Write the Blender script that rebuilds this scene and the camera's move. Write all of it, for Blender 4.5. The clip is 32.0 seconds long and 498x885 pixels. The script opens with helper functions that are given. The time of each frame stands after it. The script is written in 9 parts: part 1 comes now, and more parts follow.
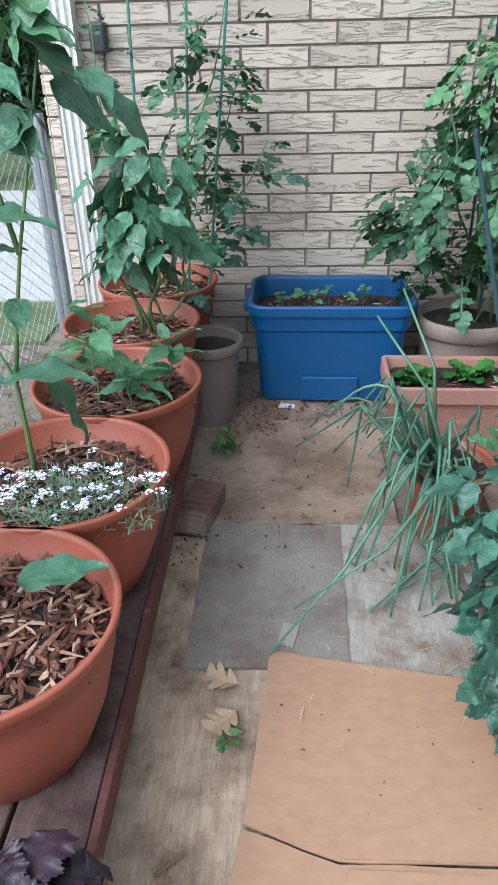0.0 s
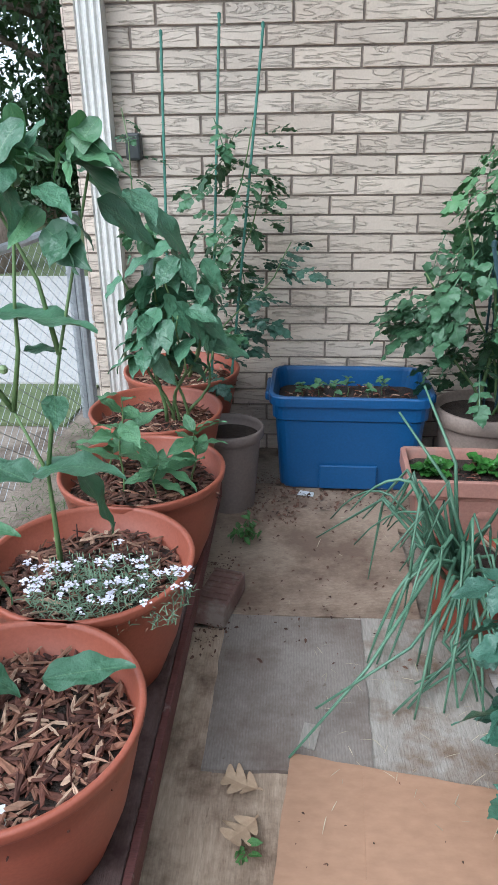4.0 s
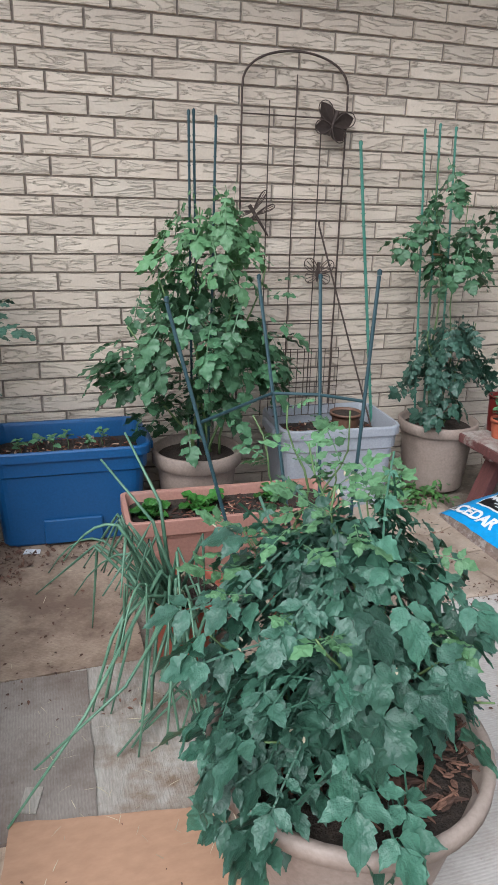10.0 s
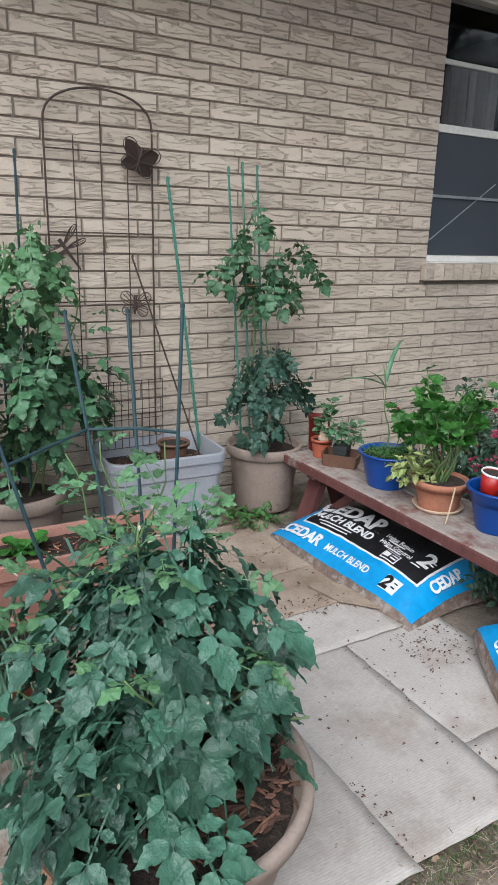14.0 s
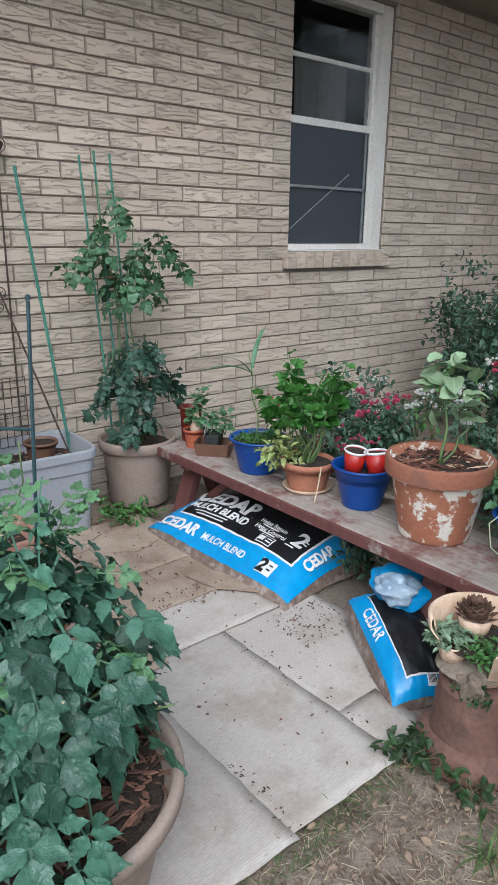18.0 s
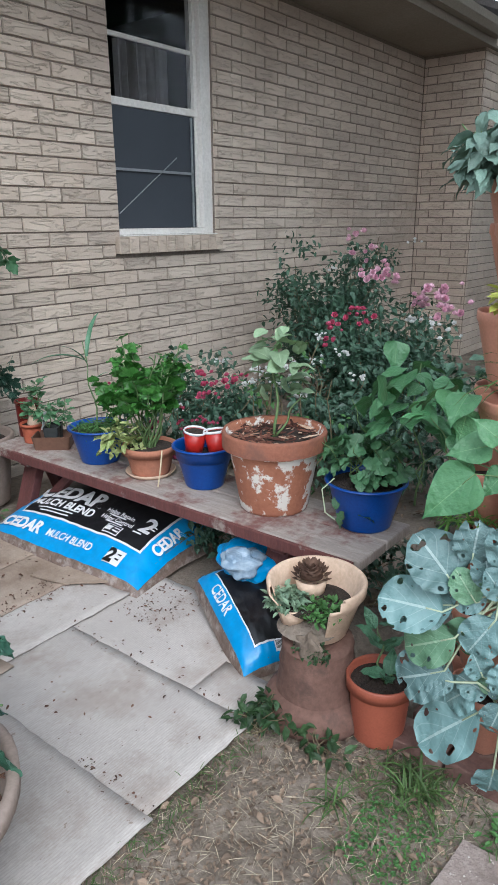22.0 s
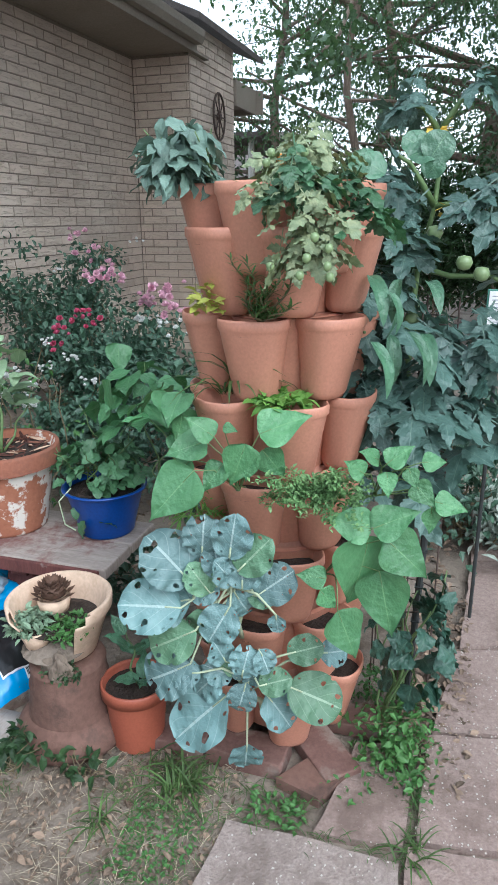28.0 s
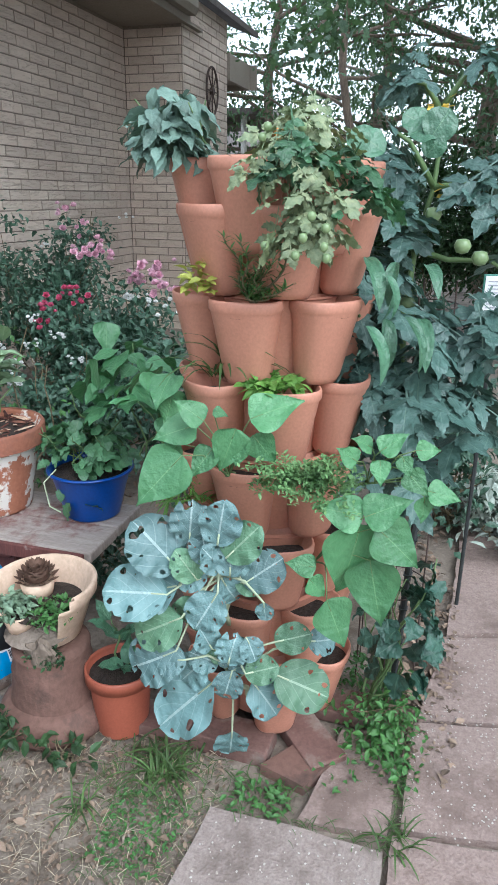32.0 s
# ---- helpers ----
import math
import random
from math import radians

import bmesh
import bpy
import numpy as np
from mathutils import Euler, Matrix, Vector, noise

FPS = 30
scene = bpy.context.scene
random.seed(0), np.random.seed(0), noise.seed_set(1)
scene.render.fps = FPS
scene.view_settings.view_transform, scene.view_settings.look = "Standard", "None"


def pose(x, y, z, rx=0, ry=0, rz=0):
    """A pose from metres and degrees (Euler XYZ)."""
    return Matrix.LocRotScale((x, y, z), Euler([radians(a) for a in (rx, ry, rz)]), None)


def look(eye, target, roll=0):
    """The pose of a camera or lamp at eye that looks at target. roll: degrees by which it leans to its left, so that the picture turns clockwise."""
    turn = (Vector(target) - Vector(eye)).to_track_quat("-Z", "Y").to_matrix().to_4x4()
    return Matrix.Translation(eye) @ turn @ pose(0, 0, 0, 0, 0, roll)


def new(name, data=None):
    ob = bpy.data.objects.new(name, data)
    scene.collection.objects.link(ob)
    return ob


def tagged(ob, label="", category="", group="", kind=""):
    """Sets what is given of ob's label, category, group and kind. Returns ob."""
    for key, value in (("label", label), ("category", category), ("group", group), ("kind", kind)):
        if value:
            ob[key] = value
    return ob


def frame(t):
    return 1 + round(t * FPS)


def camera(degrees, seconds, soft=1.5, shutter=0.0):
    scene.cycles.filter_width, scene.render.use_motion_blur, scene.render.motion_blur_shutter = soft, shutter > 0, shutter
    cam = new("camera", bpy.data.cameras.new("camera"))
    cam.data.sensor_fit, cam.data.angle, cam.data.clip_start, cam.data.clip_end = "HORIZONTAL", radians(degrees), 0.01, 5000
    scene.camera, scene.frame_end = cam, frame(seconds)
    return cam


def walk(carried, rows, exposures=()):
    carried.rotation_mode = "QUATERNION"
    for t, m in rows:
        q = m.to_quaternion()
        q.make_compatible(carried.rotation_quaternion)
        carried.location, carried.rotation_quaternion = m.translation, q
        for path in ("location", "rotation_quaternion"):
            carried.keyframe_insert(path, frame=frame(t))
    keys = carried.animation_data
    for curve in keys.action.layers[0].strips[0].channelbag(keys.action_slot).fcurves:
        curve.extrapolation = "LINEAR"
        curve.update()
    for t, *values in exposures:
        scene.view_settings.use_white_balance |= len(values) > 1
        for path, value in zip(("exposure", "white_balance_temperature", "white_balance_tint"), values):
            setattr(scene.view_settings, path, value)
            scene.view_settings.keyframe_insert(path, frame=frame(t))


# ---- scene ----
cam = camera(40.02, 32.0, soft=1.2)
# seconds, eye x y z, yaw to the left, pitch up, roll
ROWS = [
    (0.0, 0.167, -0.206, 1.245, 3.04, -30.34, -1.34),
    (0.5, 0.129, -0.207, 1.246, 4.81, -31.22, -0.90),
    (1.0, 0.120, -0.211, 1.239, 6.09, -31.06, -1.55),
    (1.5, 0.111, -0.227, 1.238, 9.28, -31.32, -2.64),
    (2.0, 0.103, -0.221, 1.239, 10.02, -30.94, -2.46),
    (2.5, 0.104, -0.210, 1.235, 9.61, -29.59, -2.76),
    (3.0, 0.109, -0.214, 1.256, 8.51, -27.93, -2.15),
    (3.5, 0.119, -0.207, 1.279, 6.17, -25.36, -1.08),
    (4.0, 0.137, -0.209, 1.291, 4.00, -23.90, -0.68),
    (4.5, 0.151, -0.218, 1.288, 1.59, -22.76, -1.01),
    (6.5, 0.195, -0.256, 1.263, -2.96, -20.54, -0.52),
    (7.0, 0.206, -0.262, 1.272, -4.03, -20.56, -0.07),
    (7.5, 0.230, -0.265, 1.295, -4.84, -20.53, -0.42),
    (8.0, 0.247, -0.253, 1.298, -7.17, -20.28, 0.50),
    (8.5, 0.268, -0.254, 1.312, -10.07, -19.85, 0.74),
    (9.0, 0.266, -0.274, 1.315, -11.88, -19.37, 0.98),
    (9.5, 0.267, -0.291, 1.297, -14.65, -18.58, 1.13),
    (10.0, 0.287, -0.293, 1.304, -17.24, -19.38, 1.57),
    (10.5, 0.305, -0.283, 1.304, -19.14, -18.98, 1.70),
    (11.0, 0.334, -0.293, 1.310, -21.21, -19.28, 1.73),
    (11.5, 0.351, -0.302, 1.316, -23.17, -18.88, 1.60),
    (12.0, 0.363, -0.318, 1.306, -24.37, -18.41, 1.82),
    (12.5, 0.365, -0.322, 1.309, -26.30, -17.51, 2.02),
    (13.0, 0.377, -0.317, 1.306, -28.13, -18.78, 2.61),
    (13.5, 0.374, -0.322, 1.320, -29.20, -17.81, 1.94),
    (15.5, 0.393, -0.354, 1.322, -34.05, -15.55, 1.21),
    (16.0, 0.412, -0.357, 1.314, -35.51, -16.05, 0.83),
    (16.5, 0.415, -0.364, 1.306, -37.29, -15.91, 0.94),
    (17.0, 0.431, -0.374, 1.303, -37.98, -16.31, 0.22),
    (17.5, 0.434, -0.375, 1.304, -39.15, -16.49, 0.51),
    (18.0, 0.443, -0.376, 1.304, -39.95, -17.04, 0.64),
    (18.5, 0.449, -0.386, 1.306, -41.03, -16.68, 0.20),
    (19.0, 0.453, -0.385, 1.303, -41.50, -16.82, 0.21),
    (19.5, 0.457, -0.394, 1.307, -42.43, -16.65, 0.10),
    (20.0, 0.466, -0.405, 1.297, -44.10, -17.18, 0.39),
    (20.5, 0.470, -0.411, 1.292, -46.09, -17.73, 0.61),
    (21.0, 0.481, -0.427, 1.284, -47.57, -17.43, 0.13),
    (21.5, 0.502, -0.434, 1.277, -49.61, -18.02, -0.06),
    (22.0, 0.511, -0.445, 1.273, -51.71, -17.82, -0.45),
    (22.5, 0.518, -0.452, 1.271, -53.17, -17.73, -0.58),
    (23.0, 0.517, -0.460, 1.271, -54.91, -17.99, -0.33),
    (23.5, 0.511, -0.471, 1.274, -56.17, -17.36, -0.68),
    (24.0, 0.516, -0.472, 1.277, -60.02, -17.95, 0.19),
    (24.5, 0.521, -0.481, 1.280, -61.84, -17.51, -0.15),
    (25.0, 0.525, -0.481, 1.281, -63.30, -17.53, 0.03),
    (25.5, 0.521, -0.485, 1.281, -64.93, -16.81, 0.00),
    (26.0, 0.532, -0.484, 1.279, -68.01, -17.96, 0.60),
    (26.5, 0.532, -0.492, 1.276, -69.46, -17.92, 0.56),
    (28.5, 0.581, -0.508, 1.288, -73.84, -18.99, -0.39),
    (29.0, 0.588, -0.504, 1.285, -74.71, -19.67, 0.02),
    (29.5, 0.589, -0.505, 1.286, -74.63, -19.56, 0.11),
    (30.0, 0.596, -0.503, 1.284, -74.02, -19.70, 0.20),
    (30.5, 0.596, -0.502, 1.284, -74.64, -19.40, 0.53),
    (31.0, 0.595, -0.499, 1.285, -74.38, -19.44, 0.81),
    (31.5, 0.600, -0.494, 1.283, -73.75, -20.07, 0.90),
    (32.0, 0.599, -0.492, 1.283, -73.75, -19.82, 0.77),
]
walk(cam, [(t, pose(x, y, z, 90 + pitch, 0, yaw) @ pose(0, 0, 0, 0, 0, roll)) for t, x, y, z, yaw, pitch, roll in ROWS],
     exposures=[(0, 0.82, 5480, 4), (4, 0.66, 5550, 5), (9, 0.62, 5800, 7), (13, 0.50, 5950, 6), (20, 0.46, 5750, 6), (26, 0.62, 5650, 5), (32, 0.80, 5550, 5)])

# ---- light ----
world = bpy.data.worlds.new("overcast_sky")
scene.world = world
world.use_nodes = True
wn = world.node_tree.nodes
sky = wn.new("ShaderNodeTexSky")
sky.sky_type = "NISHITA"
sky.sun_disc = False
sky.sun_elevation = radians(43)
sky.sun_rotation = radians(229)
sky.air_density = 0.8
sky.dust_density = 4.0
sky.ozone_density = 0.5
wn["Background"].inputs["Strength"].default_value = 0.15
veil = wn.new("ShaderNodeMix")
veil.data_type = "RGBA"
veil.inputs[0].default_value = 0.7
veil.inputs[7].default_value = (8.6, 8.7, 8.9, 1)
world.node_tree.links.new(sky.outputs[0], veil.inputs[6])
world.node_tree.links.new(veil.outputs[2], wn["Background"].inputs[0])
sun = new("sun", bpy.data.lights.new("sun", "SUN"))
sun.data.energy, sun.data.angle, sun.data.color = 1.6, radians(40), (1.0, 0.98, 0.96)
sun.matrix_basis = look((-6, -8, 11), (0, 0, 0))

# ---- materials ----
MATS = {}


def nodes_of(name):
    m = bpy.data.materials.new(name)
    m.use_nodes = True
    nt = m.node_tree
    return m, nt, nt.nodes["Principled BSDF"], nt.nodes["Material Output"]


def ramp(nt, fac, stops):
    r = nt.nodes.new("ShaderNodeValToRGB")
    e = r.color_ramp.elements
    while len(e) < len(stops):
        e.new(0.5)
    for k, (p, c) in enumerate(stops):
        e[k].position, e[k].color = p, (*c, 1)
    nt.links.new(fac, r.inputs[0])
    return r.outputs[0]


def noise_tex(nt, scale, detail=4.0, stretch=(1, 1, 1), rough=0.6, distort=0.0, coord="Object"):
    tc = nt.nodes.new("ShaderNodeTexCoord")
    mp = nt.nodes.new("ShaderNodeMapping")
    mp.inputs["Scale"].default_value = stretch
    n = nt.nodes.new("ShaderNodeTexNoise")
    n.inputs["Scale"].default_value, n.inputs["Detail"].default_value = scale, detail
    n.inputs["Roughness"].default_value, n.inputs["Distortion"].default_value = rough, distort
    if coord == "Piece":
        where, info, shift = nt.nodes.new("ShaderNodeNewGeometry"), nt.nodes.new("ShaderNodeObjectInfo"), nt.nodes.new("ShaderNodeVectorMath")
        shift.operation = "MULTIPLY_ADD"
        shift.inputs[1].default_value = (9.0, 5.0, 17.0)
        nt.links.new(info.outputs["Random"], shift.inputs[0])
        nt.links.new(where.outputs["Position"], shift.inputs[2])
        nt.links.new(shift.outputs[0], mp.inputs[0])
    else:
        nt.links.new(tc.outputs[coord], mp.inputs[0])
    nt.links.new(mp.outputs[0], n.inputs["Vector"])
    return n.outputs["Fac"]


def mixed(nt, fac, a, b, mode="MIX"):
    m = nt.nodes.new("ShaderNodeMix")
    m.data_type, m.blend_type = "RGBA", mode
    for sock, v in ((m.inputs[0], fac), (m.inputs[6], a), (m.inputs[7], b)):
        if isinstance(v, (int, float)):
            sock.default_value = v
        elif isinstance(v, tuple):
            sock.default_value = (*v, 1)
        else:
            nt.links.new(v, sock)
    return m.outputs[2]


def varied(nt, col, amount, island=False):
    """Brighten or darken piece by piece."""
    src = nt.nodes.new("ShaderNodeNewGeometry").outputs["Random Per Island"] if island else nt.nodes.new("ShaderNodeObjectInfo").outputs["Random"]
    mr = nt.nodes.new("ShaderNodeMapRange")
    mr.inputs[3].default_value, mr.inputs[4].default_value = 1 - amount, 1 + amount
    nt.links.new(src, mr.inputs[0])
    h = nt.nodes.new("ShaderNodeHueSaturation")
    nt.links.new(mr.outputs[0], h.inputs["Value"])
    nt.links.new(col, h.inputs["Color"])
    return h.outputs[0]


def bumped(nt, bsdf, fac, strength, dist=0.005):
    b = nt.nodes.new("ShaderNodeBump")
    b.inputs["Strength"].default_value, b.inputs["Distance"].default_value = strength, dist
    nt.links.new(fac, b.inputs["Height"])
    nt.links.new(b.outputs[0], bsdf.inputs["Normal"])


def surface(name, dark, light, scale=8.0, stretch=(1, 1, 1), rough=0.7, bump=0.3, fine=60.0, vary=0.0, island=False, metal=0.0, stain=None, stain_scale=1.5, stain_at=(0.5, 0.62), dist=0.004, coord="Object", distort=0.0):
    """A surface with grain, a second finer grain, stains and relief."""
    m, nt, b, _ = nodes_of(name)
    big, small = noise_tex(nt, scale, 5, stretch, coord=coord, distort=distort), noise_tex(nt, fine, 3, stretch, coord=coord)
    col = ramp(nt, big, [(0.3, dark), (0.7, light)])
    col = mixed(nt, 0.35, col, ramp(nt, small, [(0.3, tuple(c * 0.7 for c in dark)), (0.75, tuple(min(1, c * 1.15) for c in light))]))
    if stain:
        f = ramp(nt, noise_tex(nt, stain_scale, 6, rough=0.7, coord=coord), [(stain_at[0], (0, 0, 0)), (stain_at[1], (1, 1, 1))])
        col = mixed(nt, f, col, stain)
    if vary:
        col = varied(nt, col, vary, island)
    nt.links.new(col, b.inputs["Base Color"])
    b.inputs["Roughness"].default_value, b.inputs["Metallic"].default_value = rough, metal
    if bump:
        add = nt.nodes.new("ShaderNodeMath")
        add.operation = "ADD"
        nt.links.new(big, add.inputs[0])
        nt.links.new(small, add.inputs[1])
        bumped(nt, b, add.outputs[0], bump, dist)
    MATS[name] = m
    return m


def brick_surface(name, dark, light, island):
    """Rough face with wavy cracks that run along the brick."""
    m, nt, b, _ = nodes_of(name)
    wav = noise_tex(nt, 9, 5, (0.5, 1, 3.6), 0.55, 0.7, "Piece")
    line = nt.nodes.new("ShaderNodeMath")
    line.operation = "PINGPONG"
    line.inputs[1].default_value = 0.09
    nt.links.new(wav, line.inputs[0])
    crack = ramp(nt, line.outputs[0], [(0.0, (0, 0, 0)), (0.026, (1, 1, 1))])
    grain = noise_tex(nt, 120, 3, coord="Piece")
    tone = noise_tex(nt, 2.3, 4, coord="Piece")
    col = ramp(nt, tone, [(0.3, dark), (0.7, light)])
    col = mixed(nt, 0.25, col, ramp(nt, grain, [(0.3, tuple(c * 0.75 for c in dark)), (0.7, light)]))
    dim = nt.nodes.new("ShaderNodeMapRange")
    dim.inputs[3].default_value, dim.inputs[4].default_value = 0.88, 1.0
    nt.links.new(crack, dim.inputs[0])
    col = mixed(nt, 1.0, col, dim.outputs[0], "MULTIPLY")
    col = varied(nt, col, 0.10, island)
    nt.links.new(col, b.inputs["Base Color"])
    b.inputs["Roughness"].default_value = 0.9
    h = nt.nodes.new("ShaderNodeMath")
    h.operation = "MULTIPLY_ADD"
    h.inputs[1].default_value = 0.6
    nt.links.new(wav, h.inputs[0])
    nt.links.new(crack, h.inputs[2])
    bumped(nt, b, h.outputs[0], 0.75, 0.006)
    MATS[name] = m


def leaf_surface(name, dark, light, vein, rough=0.45, through_light=0.22, vein_width=0.07, side=7.0, vary=0.22, holes=0.0, island=False, ribs=0.3):
    """A leaf by its own length and breadth (uv): midrib, slanting side veins, blotches."""
    m, nt, b, out = nodes_of(name)
    uv = nt.nodes.new("ShaderNodeUVMap")
    sep = nt.nodes.new("ShaderNodeSeparateXYZ")
    nt.links.new(uv.outputs[0], sep.inputs[0])

    def calc(op, a, c=0.0):
        n = nt.nodes.new("ShaderNodeMath")
        n.operation = op
        for sock, v in ((n.inputs[0], a), (n.inputs[1], c)):
            if isinstance(v, (int, float)):
                sock.default_value = v
            else:
                nt.links.new(v, sock)
        return n.outputs[0]

    across = calc("ABSOLUTE", calc("SUBTRACT", sep.outputs[0], 0.5))
    mid = calc("LESS_THAN", across, vein_width * 0.32)
    slant = calc("SUBTRACT", calc("MULTIPLY", sep.outputs[1], side), calc("MULTIPLY", across, side * 1.1))
    rib = calc("LESS_THAN", calc("PINGPONG", slant, 0.5), vein_width * 0.55)
    veins = calc("MAXIMUM", mid, calc("MULTIPLY", rib, ribs))
    blotch = noise_tex(nt, 22, 4)
    col = ramp(nt, blotch, [(0.3, dark), (0.72, light)])
    col = varied(nt, col, vary, island)
    col = mixed(nt, calc("MULTIPLY", veins, 0.5), col, vein)
    nt.links.new(col, b.inputs["Base Color"])
    b.inputs["Roughness"].default_value, b.inputs["Specular IOR Level"].default_value = rough, 0.5
    wrinkle = noise_tex(nt, 55, 3, rough=0.5)
    puff = calc("ADD", calc("MULTIPLY", calc("PINGPONG", slant, 0.5), 0.07), calc("ADD", blotch, wrinkle))
    bumped(nt, b, puff, 0.8, 0.006)
    t = nt.nodes.new("ShaderNodeBsdfTranslucent")
    nt.links.new(mixed(nt, 1.0, col, (0.9, 1.0, 0.45), "MULTIPLY"), t.inputs[0])
    mx = nt.nodes.new("ShaderNodeMixShader")
    mx.inputs[0].default_value = through_light * 0.6
    nt.links.new(b.outputs[0], mx.inputs[1])
    nt.links.new(t.outputs[0], mx.inputs[2])
    if holes:
        hole = calc("GREATER_THAN", noise_tex(nt, 38, 1.2, rough=0.4), 1 - holes)
        tr = nt.nodes.new("ShaderNodeBsdfTransparent")
        m2 = nt.nodes.new("ShaderNodeMixShader")
        nt.links.new(hole, m2.inputs[0])
        nt.links.new(mx.outputs[0], m2.inputs[1])
        nt.links.new(tr.outputs[0], m2.inputs[2])
        mx = m2
    nt.links.new(mx.outputs[0], out.inputs["Surface"])
    MATS[name] = m


brick_surface("brick_piece", (0.515, 0.415, 0.335), (0.66, 0.56, 0.465), False)
brick_surface("brick_rest", (0.50, 0.41, 0.34), (0.64, 0.55, 0.465), True)
# Brown mortar, darkened: shadow of the raked joints is put into its colour.
surface("mortar", (0.19, 0.155, 0.128), (0.27, 0.225, 0.19), 30, rough=0.95, bump=0.5)
surface("soil", (0.018, 0.013, 0.010), (0.06, 0.04, 0.03), 30, rough=0.95, bump=1.0, fine=140, dist=0.01)
surface("dirt", (0.16, 0.128, 0.102), (0.31, 0.255, 0.205), 3, rough=0.97, bump=0.7, fine=70, stain=(0.10, 0.075, 0.055), stain_scale=2.4, dist=0.01)
surface("lawn", (0.07, 0.10, 0.035), (0.14, 0.17, 0.075), 5, rough=0.9, bump=0.8, fine=90)
surface("concrete", (0.40, 0.385, 0.365), (0.50, 0.485, 0.465), 3, rough=0.9, bump=0.3)
surface("weathered_ply", (0.30, 0.21, 0.145), (0.54, 0.41, 0.30), 7, (7, 0.8, 1), 0.9, 0.6, 40, stain=(0.13, 0.08, 0.05), stain_scale=4.0, stain_at=(0.45, 0.64))
surface("grey_ply", (0.26, 0.225, 0.19), (0.44, 0.395, 0.35), 7, (6, 0.8, 1), 0.9, 0.6, 40, stain=(0.19, 0.13, 0.09), stain_scale=5.0, stain_at=(0.48, 0.64))
surface("pale_board", (0.40, 0.36, 0.315), (0.56, 0.515, 0.465), 6, (1, 9, 1), 0.9, 0.6, 40, stain=(0.24, 0.18, 0.135), stain_scale=3.8, stain_at=(0.52, 0.74), vary=0.07)
def card_surface(name, dark, light, stain, axis, stain_at=(0.50, 0.66)):
    """Weathered carton: the flutes show through as fine parallel lines, with dirt in patches."""
    m, nt, b, _ = nodes_of(name)
    tc = nt.nodes.new("ShaderNodeTexCoord")
    wv = nt.nodes.new("ShaderNodeTexWave")
    wv.bands_direction = axis
    wv.inputs["Scale"].default_value, wv.inputs["Distortion"].default_value = 42.0, 0.8
    wv.inputs["Detail"].default_value, wv.inputs["Detail Scale"].default_value = 2.0, 0.4
    nt.links.new(tc.outputs["Object"], wv.inputs["Vector"])
    col = ramp(nt, noise_tex(nt, 2.2, 6, rough=0.65), [(0.3, dark), (0.7, light)])
    col = mixed(nt, 0.30, col, ramp(nt, noise_tex(nt, 70, 4, (1, 4, 1) if axis == "Y" else (4, 1, 1)), [(0.35, tuple(c * 0.62 for c in dark)), (0.7, light)]))
    lines = ramp(nt, wv.outputs["Fac"], [(0.0, (0.91, 0.905, 0.90)), (0.6, (1, 1, 1))])
    col = mixed(nt, 1.0, col, lines, "MULTIPLY")
    patch = ramp(nt, noise_tex(nt, 3.1, 7, rough=0.72), [(stain_at[0], (0, 0, 0)), (stain_at[1], (1, 1, 1))])
    col = mixed(nt, patch, col, mixed(nt, 0.7, col, stain))
    speck = ramp(nt, noise_tex(nt, 46, 3, rough=0.5), [(0.70, (0, 0, 0)), (0.74, (1, 1, 1))])
    col = mixed(nt, speck, col, mixed(nt, 0.6, col, stain))
    nt.links.new(varied(nt, col, 0.07), b.inputs["Base Color"])
    b.inputs["Roughness"].default_value = 0.92
    bumped(nt, b, wv.outputs["Fac"], 0.2, 0.0008)
    MATS[name] = m


card_surface("grey_card", (0.40, 0.357, 0.33), (0.575, 0.53, 0.495), (0.22, 0.155, 0.115), "Y", (0.48, 0.72))
card_surface("brown_card", (0.33, 0.25, 0.19), (0.48, 0.385, 0.31), (0.17, 0.11, 0.075), "Y", (0.47, 0.68))
card_surface("old_card", (0.20, 0.165, 0.14), (0.33, 0.285, 0.25), (0.12, 0.08, 0.06), "X", (0.44, 0.62))
card_surface("tan_card", (0.25, 0.175, 0.125), (0.42, 0.32, 0.24), (0.11, 0.065, 0.045), "Y", (0.43, 0.58))
surface("cardboard", (0.365, 0.208, 0.127), (0.40, 0.236, 0.148), 1.2, (1, 2, 1), 0.85, 0.08, 25, stain=(0.30, 0.165, 0.098), stain_scale=6, stain_at=(0.60, 0.80))
surface("terracotta_plastic", (0.31, 0.080, 0.046), (0.37, 0.106, 0.062), 3, rough=0.48, bump=0.05, fine=150, vary=0.05)
surface("planter_plastic", (0.50, 0.225, 0.15), (0.54, 0.255, 0.175), 3, rough=0.5, bump=0.02, fine=150, stain=(0.44, 0.20, 0.135), stain_scale=3, stain_at=(0.5, 0.85))
surface("terracotta_clay", (0.36, 0.145, 0.085), (0.46, 0.20, 0.125), 6, rough=0.85, bump=0.15, fine=90, stain=(0.30, 0.135, 0.09), stain_scale=4)
surface("aged_clay", (0.33, 0.125, 0.07), (0.43, 0.18, 0.105), 6, rough=0.85, bump=0.4, fine=70, stain=(0.72, 0.68, 0.62), stain_scale=8.5, stain_at=(0.505, 0.545))
surface("clay_rim", (0.24, 0.088, 0.052), (0.32, 0.128, 0.078), 6, rough=0.85, bump=0.25, fine=90, stain=(0.19, 0.085, 0.058), stain_scale=6)
